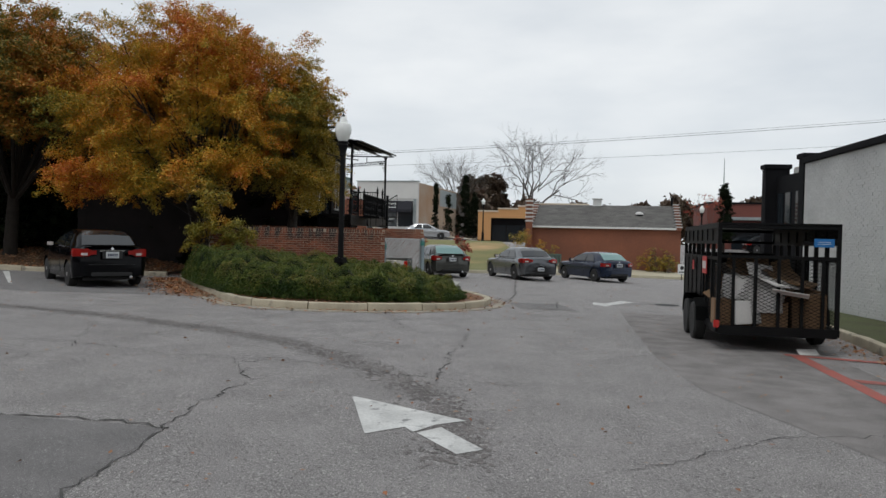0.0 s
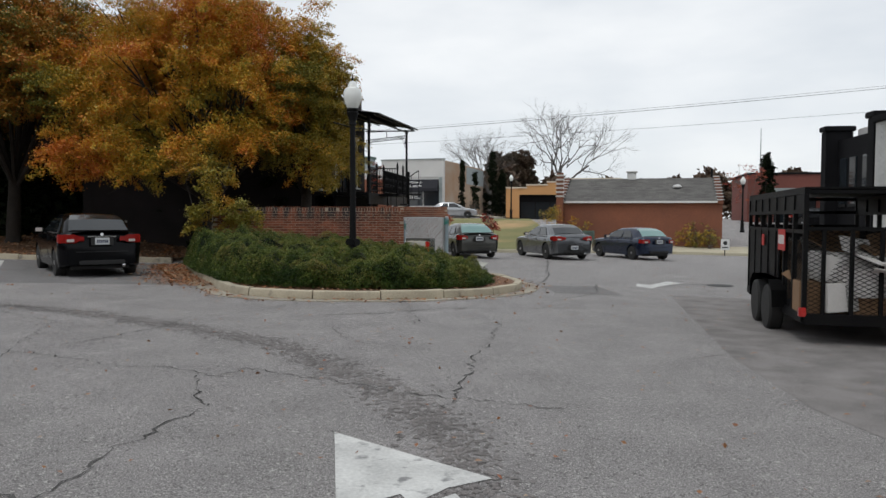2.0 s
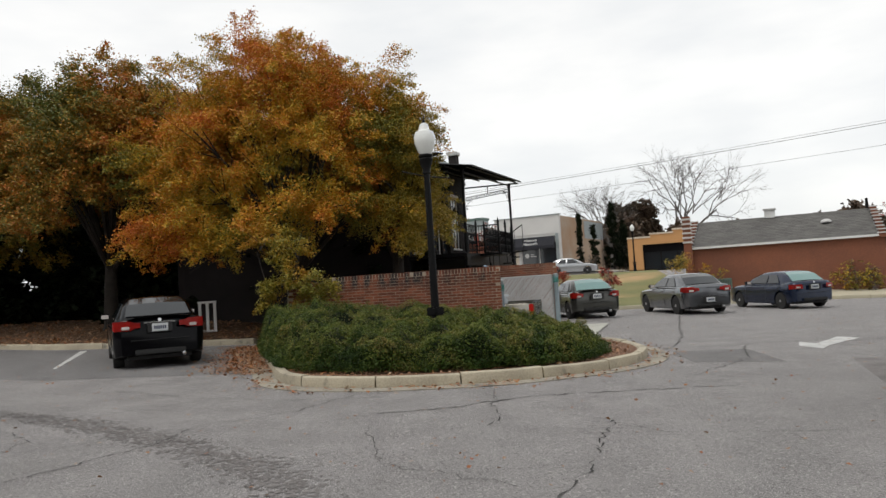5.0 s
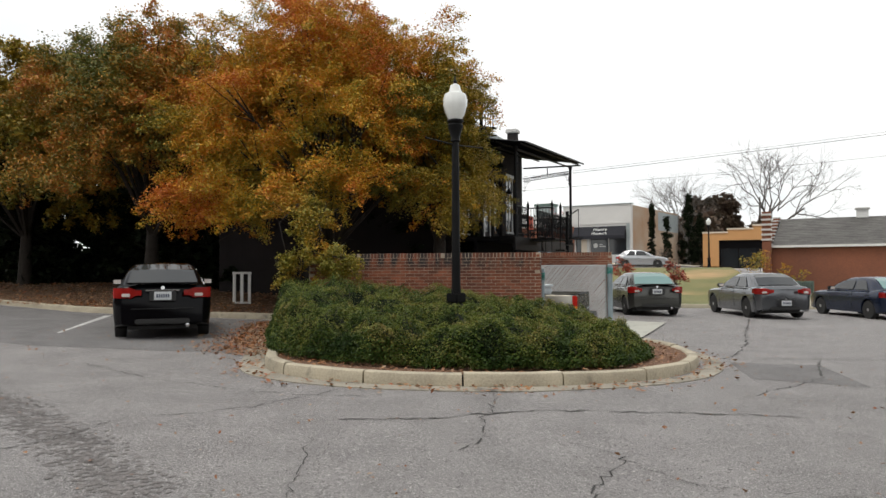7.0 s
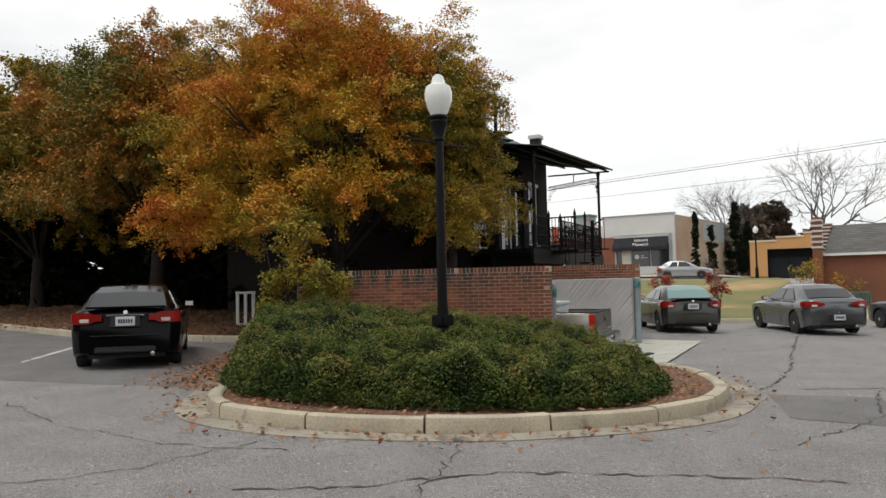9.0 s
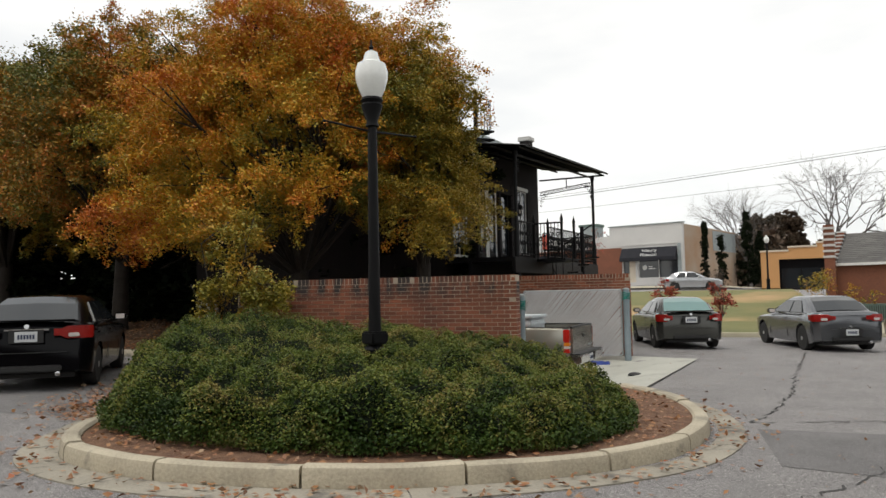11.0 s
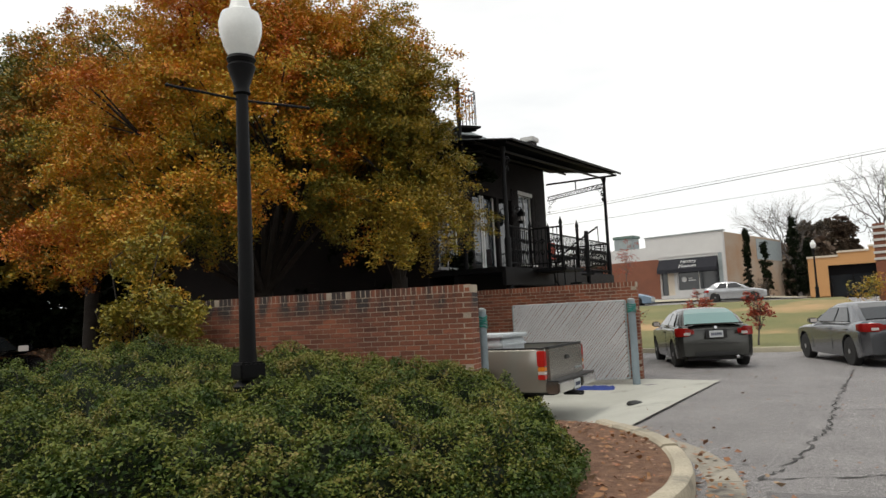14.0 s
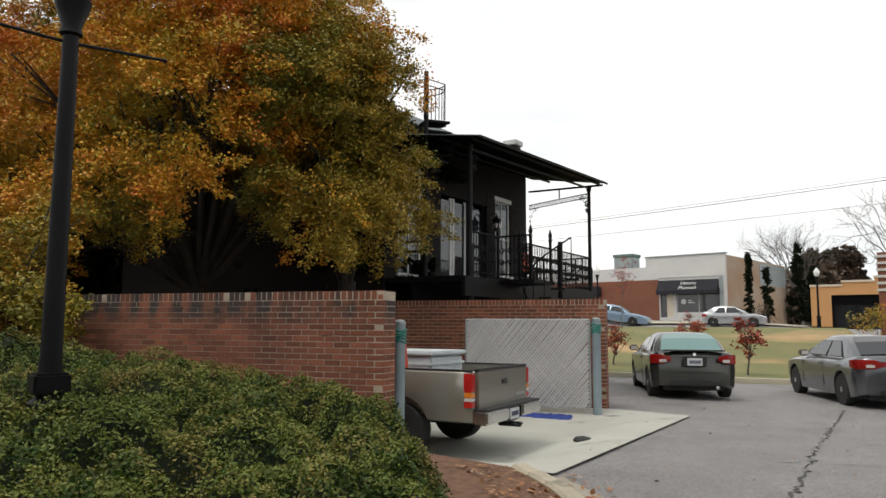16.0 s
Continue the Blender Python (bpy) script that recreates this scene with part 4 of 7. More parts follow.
def wall_with_openings(name, parent, x0, x1, y, z0, z1, thick, holes, material):
    """A wall along local x with openings (x0, x1, z0, z1) that go through it."""
    bm = bmesh.new()
    xs = sorted({x0, x1, *[h[0] for h in holes], *[h[1] for h in holes]})
    for a, b in zip(xs, xs[1:]):
        zs = sorted([(h[2], h[3]) for h in holes if h[0] <= a + 1e-6 and h[1] >= b - 1e-6])
        z = z0
        for lo, hi in zs:
            if lo > z:
                box(bm, a, b, y, y + thick, z, lo)
            z = hi
        if z < z1:
            box(bm, a, b, y, y + thick, z, z1)
    bmesh.ops.remove_doubles(bm, verts=bm.verts, dist=0.0005)
    return part(name, bm, material, parent)


def sash(parent, x0, x1, y, z0, z1, bars=2, frame_mat=None, rows=2):
    """A window set into an opening: frame, sill, panes and glazing bars."""
    fm = frame_mat or WHITE
    w = part("window", bx(x0 - 0.06, x1 + 0.06, y - 0.03, y + 0.0, z1, z1 + 0.12, 0.01), fm, parent)
    part("sill", bx(x0 - 0.08, x1 + 0.08, y - 0.08, y + 0.1, z0 - 0.06, z0, 0.01), fm, w)
    for a, b in ((x0, x0 + 0.06), (x1 - 0.06, x1)):
        part("frame", bx(a, b, y + 0.03, y + 0.1, z0, z1), fm, w)
    for k in range(1, bars):
        xm = x0 + (x1 - x0) * k / bars
        part("bar", bx(xm - 0.02, xm + 0.02, y + 0.04, y + 0.09, z0, z1), fm, w)
    for k in range(rows + 1):
        zm = z0 + (z1 - z0) * k / rows
        part("rail", bx(x0 + 0.06, x1 - 0.06, y + 0.045, y + 0.095, zm - 0.025, zm + 0.025), fm, w)
    part("pane", bx(x0 + 0.05, x1 - 0.05, y + 0.06, y + 0.07, z0, z1), GLASS, w)
    return w


wall_with_openings("wall", house, -0.3, 6.85, DEEP, -0.2, 6.0, 0.3,
                   [(0.2, 1.15, 2.5, 4.9), (2.0, 3.4, DECK + 0.02, 4.6), (3.55, 4.35, DECK + 0.02, 4.6), (4.85, 5.75, 2.75, 4.85)], DARKBRICK)
part("end_wall", bx(6.55, 6.85, DEEP + 0.3, 11, -0.2, 6.0), DARKBRICK, house)
part("end_wall", bx(-0.3, 0.0, DEEP + 0.3, 11, -0.2, 6.0), DARKBRICK, house)
part("back_wall", bx(-0.3, 6.85, 11, 11.3, -0.2, 6.0), DARKBRICK, house)
part("flat_roof", bx(-0.4, 6.95, DEEP - 0.15, 11.4, 6.0, 6.18, 0.02), GALV, house, "pale metal roof edge")
part("inner_floor", bx(0, 6.55, DEEP + 0.3, 11, 2.2, 2.36), DARKBRICK, house)
for a in ((0.2, 1.15, 2.5, 4.9), (4.85, 5.75, 2.75, 4.85)):
    sash(house, a[0], a[1], DEEP, a[2], a[3])
for a, b in ((2.0, 2.68), (2.72, 3.4), (3.55, 4.35)):
    d = part("door", bx(a, a + 0.09, DEEP + 0.1, DEEP + 0.15, DECK + 0.02, 4.58), WHITE if a < 3 else BLACKIRON, house)
    part("stile", bx(b - 0.09, b, DEEP + 0.1, DEEP + 0.15, DECK + 0.02, 4.58), WHITE if a < 3 else BLACKIRON, d)
    part("pane", bx(a + 0.08, b - 0.08, DEEP + 0.115, DEEP + 0.13, DECK + 0.3, 4.5), GLASS, d)
    part("kick_panel", bx(a + 0.09, b - 0.09, DEEP + 0.105, DEEP + 0.145, DECK + 0.02, DECK + 0.3), BLACKIRON, d)
chim = part("chimney", bx(6.35, 6.7, 2.1, 2.45, 6.1, 6.8), DARKBRICK, house)
part("chimney_cap", bx(6.29, 6.76, 2.04, 2.51, 6.8, 6.95, 0.02), STUCCO, chim, "pale cap")
# bricks beside the door and on the corner
bm_mesh = mesh_of("brick", bx(-0.1, 0.1, -0.012, 0.012, -0.031, 0.031, 0.003), DARKBRICK)
for r in range(30):
    for k in range(3):
        for x in ((4.42 + 0.215 * k) if k < 2 else 0, 5.86 + 0.215 * k):
            if x > 1 and x + 0.05 * (r % 2) < 6.3:
                ob = new("brick", bm_mesh)
                ob.parent = house
                ob.matrix_basis = pose(x + 0.05 * (r % 2), DEEP - 0.006, DECK + 0.12 + 0.085 * r)

veranda = thing("veranda", VER, "black iron veranda with a sloping metal awning and ornate railings", "veranda")
part("deck", bx(-0.3, LEN, 0.02, DEEP - 0.005, DECK - 0.12, DECK, 0.01), BLACKIRON, veranda)
part("deck_beam", bx(-0.3, LEN + 0.04, -0.04, 0.06, DECK - 0.42, DECK - 0.02, 0.01), BLACKIRON, veranda)
part("lower_screen", bx(-0.3, 6.2, 1.2, 1.3, -0.2, DECK - 0.12), BLACKPAINT, veranda, "dark boarded lower storey")
for x, up in ((0.05, 0.0), (LEN - 0.05, 0.24)):
    p = part("post", lathe([(0.09, -0.2), (0.09, 2.2), (0.07, 2.3), (0.075, 3.0), (0.05, 3.06), (0.048, 5.0 + up), (0.07, 5.05 + up), (0.075, 5.15 + up)], 12), BLACKIRON, veranda, smooth=True)
    p.matrix_basis = pose(x, 0.05, 0)


def awning_z(x, y):
    return 5.2 + 0.042 * x + 0.36 * (y + 0.4) / 2.4


v, f = [], []
n = 150
for i in range(n + 1):
    x = -0.35 + (LEN + 0.62) * i / n
    rib = 0.03 * (i % 2)
    for y in (-0.42, DEEP):
        v.append((x, y, awning_z(x, y) + rib))
for i in range(n):
    f.append((2 * i, 2 * i + 2, 2 * i + 3, 2 * i + 1))
aw = raw("awning", v, f, BLACKIRON, veranda, "ribbed black metal awning")
part("fascia", tb([(-0.35, -0.41, awning_z(-0.35, -0.41) - 0.02), (LEN + 0.26, -0.41, awning_z(LEN + 0.26, -0.41) - 0.02)], 0.018, 6), BLACKIRON, veranda)
for y in (-0.2, 0.6, 1.4):
    part("purlin", tb([(-0.3, y, awning_z(-0.3, y) - 0.05), (LEN + 0.2, y, awning_z(LEN + 0.2, y) - 0.05)], 0.03, 6), BLACKIRON, veranda)
part("end_beam", tb([(LEN, -0.35, 5.42), (LEN, DEEP, 5.44)], 0.03, 6), BLACKIRON, veranda)
part("end_tie", tb([(LEN, 0.05, 5.22), (LEN, DEEP, 5.02)], 0.016, 6), BLACKIRON, veranda)
part("end_tie", tb([(LEN, 0.05, 5.10), (LEN, DEEP, 4.90)], 0.016, 6), BLACKIRON, veranda)
part("strut", tb([(LEN, 1.0, 5.12), (LEN, 1.0, 5.42)], 0.018, 6), BLACKIRON, veranda)
part("front_tie", tb([(0.0, 0.05, 5.05), (LEN, 0.05, 5.36)], 0.03, 6), BLACKIRON, veranda)


def scroll(bm, c, r, plane, turns=1.2, flip=1, thick=0.016):
    pts = []
    for k in range(15):
        a = turns * 2 * math.pi * k / 14
        q = r * (1 - 0.75 * k / 14)
        u, w = q * math.cos(a) * flip, q * math.sin(a)
        pts.append((c[0] + u, c[1], c[2] + w) if plane == "x" else (c[0], c[1] + u, c[2] + w))
    tube(bm, pts, thick, 4)


bm = bmesh.new()
for k in range(26):
    y0, y1 = 0.05 + 0.075 * k, 0.05 + 0.075 * (k + 1)
    za, zb = 5.10 - 0.2 * (y0 - 0.05) / 1.95, 5.10 - 0.2 * (y1 - 0.05) / 1.95
    tube(bm, [(LEN, y0, za + 0.12 * (k % 2)), (LEN, y1, zb + 0.12 * ((k + 1) % 2))], 0.008, 4)
    scroll(bm, (LEN, (y0 + y1) / 2, (za + zb) / 2 + 0.06), 0.03, "y", 1.2, (-1) ** k, 0.006)
for y, flip in ((0.2, 1), (DEEP - 0.12, -1)):
    for q, (dy, dz, r) in enumerate(((0.0, -0.08, 0.1), (0.12, -0.02, 0.07), (-0.06, -0.24, 0.07), (-0.08, -0.38, 0.05))):
        scroll(bm, (LEN, y + dy * flip, (5.1 if flip > 0 else 4.9) + dz), r, "y", 1.4, flip * (-1) ** q, 0.009)
part("frieze", bm, BLACKIRON, veranda, "scrolled iron frieze")
bm = bmesh.new()
for x in (0.25, LEN - 0.25):
    scroll(bm, (x, 0.05, 4.85), 0.13, "x")
    scroll(bm, (x, 0.05, 4.66), 0.08, "x", 1.2, -1)
part("bracket", bm, BLACKIRON, veranda, "scrolled iron bracket")


def railing(parent, a, b, z, gap=0.1, tall=0.95):
    """Ornate cast railing between two plan points."""
    r = part("railing", tb([(*a, z + tall), (*b, z + tall)], 0.022, 6), BLACKIRON, parent)
    part("bottom_rail", tb([(*a, z + 0.1), (*b, z + 0.1)], 0.018, 6), BLACKIRON, r)
    n = max(1, int(math.dist(a, b) / gap))
    along_x = abs(b[0] - a[0]) > abs(b[1] - a[1])
    for k in range(n + 1):
        x, y = a[0] + (b[0] - a[0]) * k / n, a[1] + (b[1] - a[1]) * k / n
        bm = tb([(x, y, z + 0.02), (x, y, z + tall - 0.01)], 0.012, 5)
        if k % 2 and k < n:
            scroll(bm, (x, y, z + 0.36), 0.075, "x" if along_x else "y", 1.2, 1)
            scroll(bm, (x, y, z + 0.62), 0.075, "x" if along_x else "y", 1.2, -1)
        part("baluster", bm, BLACKIRON, r)


railing(veranda, (0.1, 0.05), (1.3, 0.05), DECK)
railing(veranda, (2.4, 0.05), (LEN - 0.1, 0.05), DECK)
railing(veranda, (LEN, 0.1), (LEN, DEEP - 0.05), DECK)
railing(veranda, (1.3, 0.05), (1.3, -0.75), DECK)
for x, y in ((1.3, -0.75), (1.3, 0.05), (2.35, -0.75), (2.4, 0.05)):
    p = part("newel", lathe([(0.035, 0), (0.035, 1.0), (0.055, 1.03), (0.03, 1.07), (0.05, 1.13), (0.03, 1.2), (0.004, 1.3)], 10), BLACKIRON, veranda, smooth=True)
    p.matrix_basis = pose(x, y, DECK - 0.1)
part("landing", bx(1.25, 2.4, -0.85, 0.02, DECK - 0.1, DECK - 0.02, 0.01), BLACKIRON, veranda)


def spiral(name, parent, cx, cy, z0, z1, a0, turn, r, steps, rail=True):
    s = part(name, tb([(cx, cy, z0), (cx, cy, z1 + 0.9)], 0.055, 10), BLACKIRON, parent, "black iron spiral stair")
    rails = []
    for k in range(steps):
        a, b = a0 + turn * k / steps, a0 + turn * (k + 1) / steps
        z = z0 + (z1 - z0) * (k + 1) / steps
        bm = bmesh.new()
        prism(bm, [(cx + 0.05 * math.cos(a), cy + 0.05 * math.sin(a)), (cx + r * math.cos(a), cy + r * math.sin(a)), (cx + r * math.cos(b), cy + r * math.sin(b)), (cx + 0.05 * math.cos(b), cy + 0.05 * math.sin(b))], z - 0.04, z)
        part("tread", bm, BLACKIRON, s)
        m = (a + b) / 2
        q = (cx + r * math.cos(m), cy + r * math.sin(m))
        if rail or z < 4.6:
            part("baluster", tb([(*q, z - 0.03), (*q, z + 0.9)], 0.011, 5), BLACKIRON, s)
        rails.append((*q, z + 0.9))
    if rail:
        part("handrail", tb(rails, 0.02, 6), BLACKIRON, s)


spiral("spiral_stair", veranda, 2.45, -0.95, -0.2, DECK, -0.6, 4.6, 0.85, 13)
spiral("roof_stair", veranda, 0.05, 1.17, DECK, 5.85, 0.4, 6.0, 0.62, 17, False)
pole = thing("roof_guard", VER @ pose(0.05, 1.17, 5.85), "black steel mast and guard cage over the spiral stair", "guard rail")
part("mast", tb([(0, 0, 0), (0, 0, 1.1)], 0.05, 8), BLACKIRON, pole)
part("landing", prism(bmesh.new(), [(0, 0), (0.45, -0.35), (0.62, 0.1), (0.3, 0.4)], -0.03, 0.02), BLACKIRON, pole)
for k in range(6):
    a = -0.9 + 0.24 * k
    part("bar", tb([(0.42 * math.cos(a), 0.42 * math.sin(a), 0.0), (0.42 * math.cos(a), 0.42 * math.sin(a), 0.82)], 0.011, 5), BLACKIRON, pole)
for z in (0.82, 0.68):
    part("top_rail", tb([(0, 0, z + 0.12)] + [(0.42 * math.cos(-0.9 + 0.24 * k), 0.42 * math.sin(-0.9 + 0.24 * k), z) for k in range(6)], 0.012, 5), BLACKIRON, pole)

lantern = thing("wall_lantern", VER @ pose(4.5, DEEP - 0.012, 4.1), "black iron wall lantern with clear panes beside the door", "lantern")
part("arm", tb([(0, 0, 0.25), (0, -0.12, 0.33), (0, -0.22, 0.3)], 0.014, 6), BLACKIRON, lantern)
part("plate", bx(-0.05, 0.05, -0.015, 0, 0.1, 0.4, 0.005), BLACKIRON, lantern)
p = part("cage", lathe([(0.05, -0.18), (0.07, -0.15), (0.115, 0.1), (0.13, 0.12), (0.05, 0.2), (0.015, 0.28)], 6), BLACKIRON, lantern)
p.matrix_basis = pose(0, -0.22, 0)
for k in range(6):
    a = math.pi / 3 * (k + 0.5)
    q = part("pane", bx(-0.03, 0.03, -0.003, 0.003, -0.1, 0.08), CLEARLENS, lantern, "clear pane")
    q.matrix_basis = pose(0.09 * math.cos(a), -0.22 + 0.09 * math.sin(a), 0, 0, 0, math.degrees(a) + 90) @ pose(0, 0, 0, -9)
chairs = thing("deck_chair", VER @ pose(4.9, 0.8, DECK), "orange and dark folding chair on the veranda deck", "chair")
part("seat", bx(-0.25, 0.25, -0.25, 0.25, 0.4, 0.44, 0.01), BLACKIRON, chairs)
part("backrest", bx(-0.25, 0.25, 0.23, 0.27, 0.45, 0.95, 0.01), CONE, chairs, "orange backrest")
for a in (-0.22, 0.22):
    for b in (-0.22, 0.22):
        part("leg", tb([(a, b, 0), (a, b, 0.4)], 0.012, 5), BLACKIRON, chairs)


# ---- white and black buildings beside the lot ----
WALLDIR = math.degrees(math.atan2(1, 0.10)) - 90
white_building = thing("white_building", pose(10.3, 16.0, 0, 0, 0, WALLDIR), "white painted brick building with a dark roof coping", "building")
part("wall", bx(0, 10, -16, 6.0, -0.6, 4.02), WHITEBRICK, white_building)
cop = part("coping", bx(-0.1, 10.1, -16.1, 6.05, 4.02, 4.2, 0.02), BLACKPAINT, white_building, "dark coping")
part("roof_step", bx(0.8, 9, -15, 2.5, 4.2, 4.45, 0.02), BLACKPAINT, white_building, "dark raised roof edge")
wb_mesh = mesh_of("brick", bx(-0.006, 0.012, -0.100, 0.100, -0.0335, 0.0335, 0.004), WHITEBRICK)
rngb = np.random.default_rng(9)
rest_v, rest_f = [], []
count = 0
for r in range(54):
    for k in range(92):
        y = 5.85 - 0.216 * k - (0.108 if r % 2 else 0)
        z = -0.15 + 0.0765 * r
        if y < -14 or z > 3.98:
            continue
        if k < 10 and r > 24 and count < 300:
            ob = new("brick", wb_mesh)
            ob.parent = white_building
            ob.matrix_basis = pose(-0.006 + 0.003 * rngb.normal(), y, z)
            count += 1
        else:
            o = len(rest_v)
            d = -0.012 + 0.004 * rngb.normal()
            rest_v += [(d, y - 0.1, z - 0.0335), (d, y + 0.1, z - 0.0335), (d, y + 0.1, z + 0.0335), (d, y - 0.1, z + 0.0335),
                       (0.004, y - 0.105, z - 0.037), (0.004, y + 0.105, z - 0.037), (0.004, y + 0.105, z + 0.037), (0.004, y - 0.105, z + 0.037)]
            rest_f += [(o, o + 3, o + 2, o + 1), (o, o + 1, o + 5, o + 4), (o + 1, o + 2, o + 6, o + 5), (o + 2, o + 3, o + 7, o + 6), (o + 3, o, o + 4, o + 7)]
tagged(raw("brickwork", rest_v, rest_f, WHITEBRICK, white_building), kind="stuff")
black_building = thing("black_building", pose(10.3, 16.0, 0, 0, 0, WALLDIR), "black painted building with piers and tall narrow windows", "building")
wall_b = bmesh.new()
box(wall_b, 0.35, 9, 6.3, 9.6, -0.6, 3.9)
part("wall", wall_b, BLACKPAINT, black_building)
for y in (6.1, 9.45):
    part("pier", bx(0.0, 0.8, y, y + 0.42, -0.6, 4.2, 0.02), BLACKPAINT, black_building)
    part("pier_cap", bx(-0.06, 0.86, y - 0.05, y + 0.47, 4.2, 4.36, 0.02), BLACKPAINT, black_building)
part("parapet", bx(0.9, 8.5, 6.6, 9.4, 3.9, 4.25, 0.02), STUCCO, black_building, "pale roof parapet")
for y in (7.1, 8.0, 8.7):
    w = part("window", bx(0.30, 0.37, y, y + 0.42, 1.9, 3.3), GLASS, black_building)
    part("frame", bx(0.29, 0.345, y - 0.05, y + 0.47, 1.82, 1.9), BLACKIRON, w)

# ---- low brick building with a grey roof ----
lb = thing("brick_building", pose(5.45, 46.6, 0.0, 0, 0, -14), "low red brick building with a grey shingle roof and stepped gables", "building")
LW = 9.35
part("wall", bx(0, LW, 0, 7.0, -0.6, 2.36), BRICKFAR, lb)
part("fascia", bx(0.25, LW - 0.25, -0.22, -0.12, 2.34, 2.46, 0.01), WHITE, lb, "white gutter")
part("downpipe", tb([(0.12, -0.1, -0.3), (0.12, -0.1, 2.4)], 0.045, 8), WHITE, lb, "white downpipe")
v, f = [], []
for r in range(16):
    y0, z0 = -0.2 + 3.7 * r / 16, 2.46 + 1.5 * r / 16
    x = 0.25 - (0.2 if r % 2 else 0)
    while x < LW - 0.25:
        a, b = max(x, 0.25), min(x + 0.4, LW - 0.25)
        o = len(v)
        v += [(a, y0, z0 + 0.02), (b, y0, z0 + 0.02), (b, y0 + 0.25, z0 + 0.11), (a, y0 + 0.25, z0 + 0.11), (a, y0, z0 - 0.02), (b, y0, z0 - 0.02)]
        f += [(o, o + 1, o + 2, o + 3), (o + 4, o + 5, o + 1, o)]
        x += 0.4
roof_main = raw("roof", v, f, ROOF, lb, "grey shingle roof")
bm = bmesh.new()
for a, b in (((0.25, -0.2, 2.43), (0.25, 3.5, 3.93)), ((0.25, 3.5, 3.93), (0.25, 7.2, 2.43))):
    vs = [bm.verts.new(c) for c in (a, (LW - 0.25, *a[1:]), (LW - 0.25, *b[1:]), b)]
    bm.faces.new(vs)
bmesh.ops.solidify(bm, geom=list(bm.faces), thickness=0.06)
part("roof_deck", bm, ROOF, lb)
for x in (-0.02, LW - 0.28):
    g = bmesh.new()
    for k in range(9):
        y = -0.25 + 0.42 * k
        box(g, x, x + 0.3, y, 7.0 - y, 2.3 + 0.19 * k, 2.3 + 0.19 * (k + 1))
    gb = part("gable", g, BRICKFAR, lb)
    for k in range(9):
        y = -0.25 + 0.42 * k
        part("coping", bx(x - 0.05, x + 0.35, y - 0.05, y + 0.43, 2.3 + 0.19 * (k + 1), 2.36 + 0.19 * (k + 1), 0.01), STUCCO, gb, "pale stepped coping")
vent = part("ridge_vent", bx(3.9, 4.45, 3.2, 3.8, 3.9, 4.35, 0.01), WHITE, lb, "white ridge vent")
part("vent_cap", bx(3.84, 4.51, 3.1, 3.9, 4.35, 4.42, 0.01), STUCCO, vent)
dv = part("roof_dome", lathe([(0.26, 0), (0.26, 0.06), (0.18, 0.15), (0.03, 0.19)], 14), STUCCO, lb, "grey dome vent", True)
dv.matrix_basis = pose(6.9, 1.8, 3.32)
part("roof_pipe", tb([(LW - 0.4, 3.2, 4.0), (LW - 0.4, 3.2, 4.5)], 0.07, 8), BLACKIRON, lb)
part("side_chimney", bx(-0.1, 0.3, -0.5, -0.25, -0.5, 4.15), BRICKFAR, lb, "banded brick pier")
for k in range(6):
    part("pier_band", bx(-0.14, 0.34, -0.54, -0.24, 2.7 + 0.25 * k, 2.8 + 0.25 * k, 0.01), STUCCO, lb, "pale band")
ac = thing("cooling_unit", pose(6.9, 45.4, height(6.9, 45.4) + 0.11, 0, 0, -14), "green-grey metal cooling unit beside the brick wall", "cooling unit")
part("cabinet", bx(-0.5, 0.5, -0.3, 0.3, 0, 0.75, 0.02), GREENUNIT, ac)
for k in range(12):
    part("fin", bx(-0.45 + 0.08 * k, -0.42 + 0.08 * k, -0.32, -0.295, 0.06, 0.68), PLASTIC, ac)

# ---- orange shop ----
ob_ = thing("orange_shop", pose(3.5, 73.5, 0, 0, 0, -6), "orange stucco shop with a stepped parapet and cream trim", "building")
wall_with_openings("wall", ob_, 0, 16, 0, 0.3, 4.3, 0.4, [(1.3, 7.2, 0.9, 3.7)], ORANGE)
part("side_wall", bx(0, 0.4, 0.4, 12, 0.3, 4.3), ORANGE, ob_)
part("inner_wall", bx(0.4, 16, 4.0, 4.3, 0.3, 4.3), BLACKPAINT, ob_)
for k, (a, b) in enumerate(((0, 2.0), (2.0, 4.0), (4.0, 6.0), (6.0, 11.0), (11.0, 16.0))):
    z = 4.3 + 0.28 * min(k, 3) - (0.4 if k == 4 else 0)
    if z > 4.3:
        part("parapet", bx(a, b, 0, 0.4, 4.3, z), ORANGE, ob_)
    part("parapet_cap", bx(a - 0.05, b + 0.05, -0.08, 0.5, z, z + 0.14, 0.02), CREAM, ob_, "cream cap")
for k in range(4):
    x = 1.45 + 1.46 * k
    w = part("window", bx(x, x + 1.36, 0.75, 0.78, 1.2, 3.0), GLASS, ob_)
    part("frame", bx(x - 0.05, x, 0.7, 0.8, 0.9, 3.2), BLACKIRON, w)
part("stall_riser", bx(1.35, 7.15, 0.7, 0.85, 0.9, 1.2), CREAM, ob_)
part("sign_band", bx(1.35, 7.15, 0.65, 0.8, 3.0, 3.68), BLACKPAINT, ob_)

# ---- history museum ----
mu = thing("museum_building", pose(-3.0, 84.0, 0, 0, 0, -16), "low white-fronted museum with a black shop awning", "building")
wall_with_openings("wall", mu, -7.6, 0, 0, 0.6, 8.0, 0.4, [(-6.2, -4.9, 2.3, 5.0), (-4.6, -0.5, 2.75, 5.0)], STUCCO)
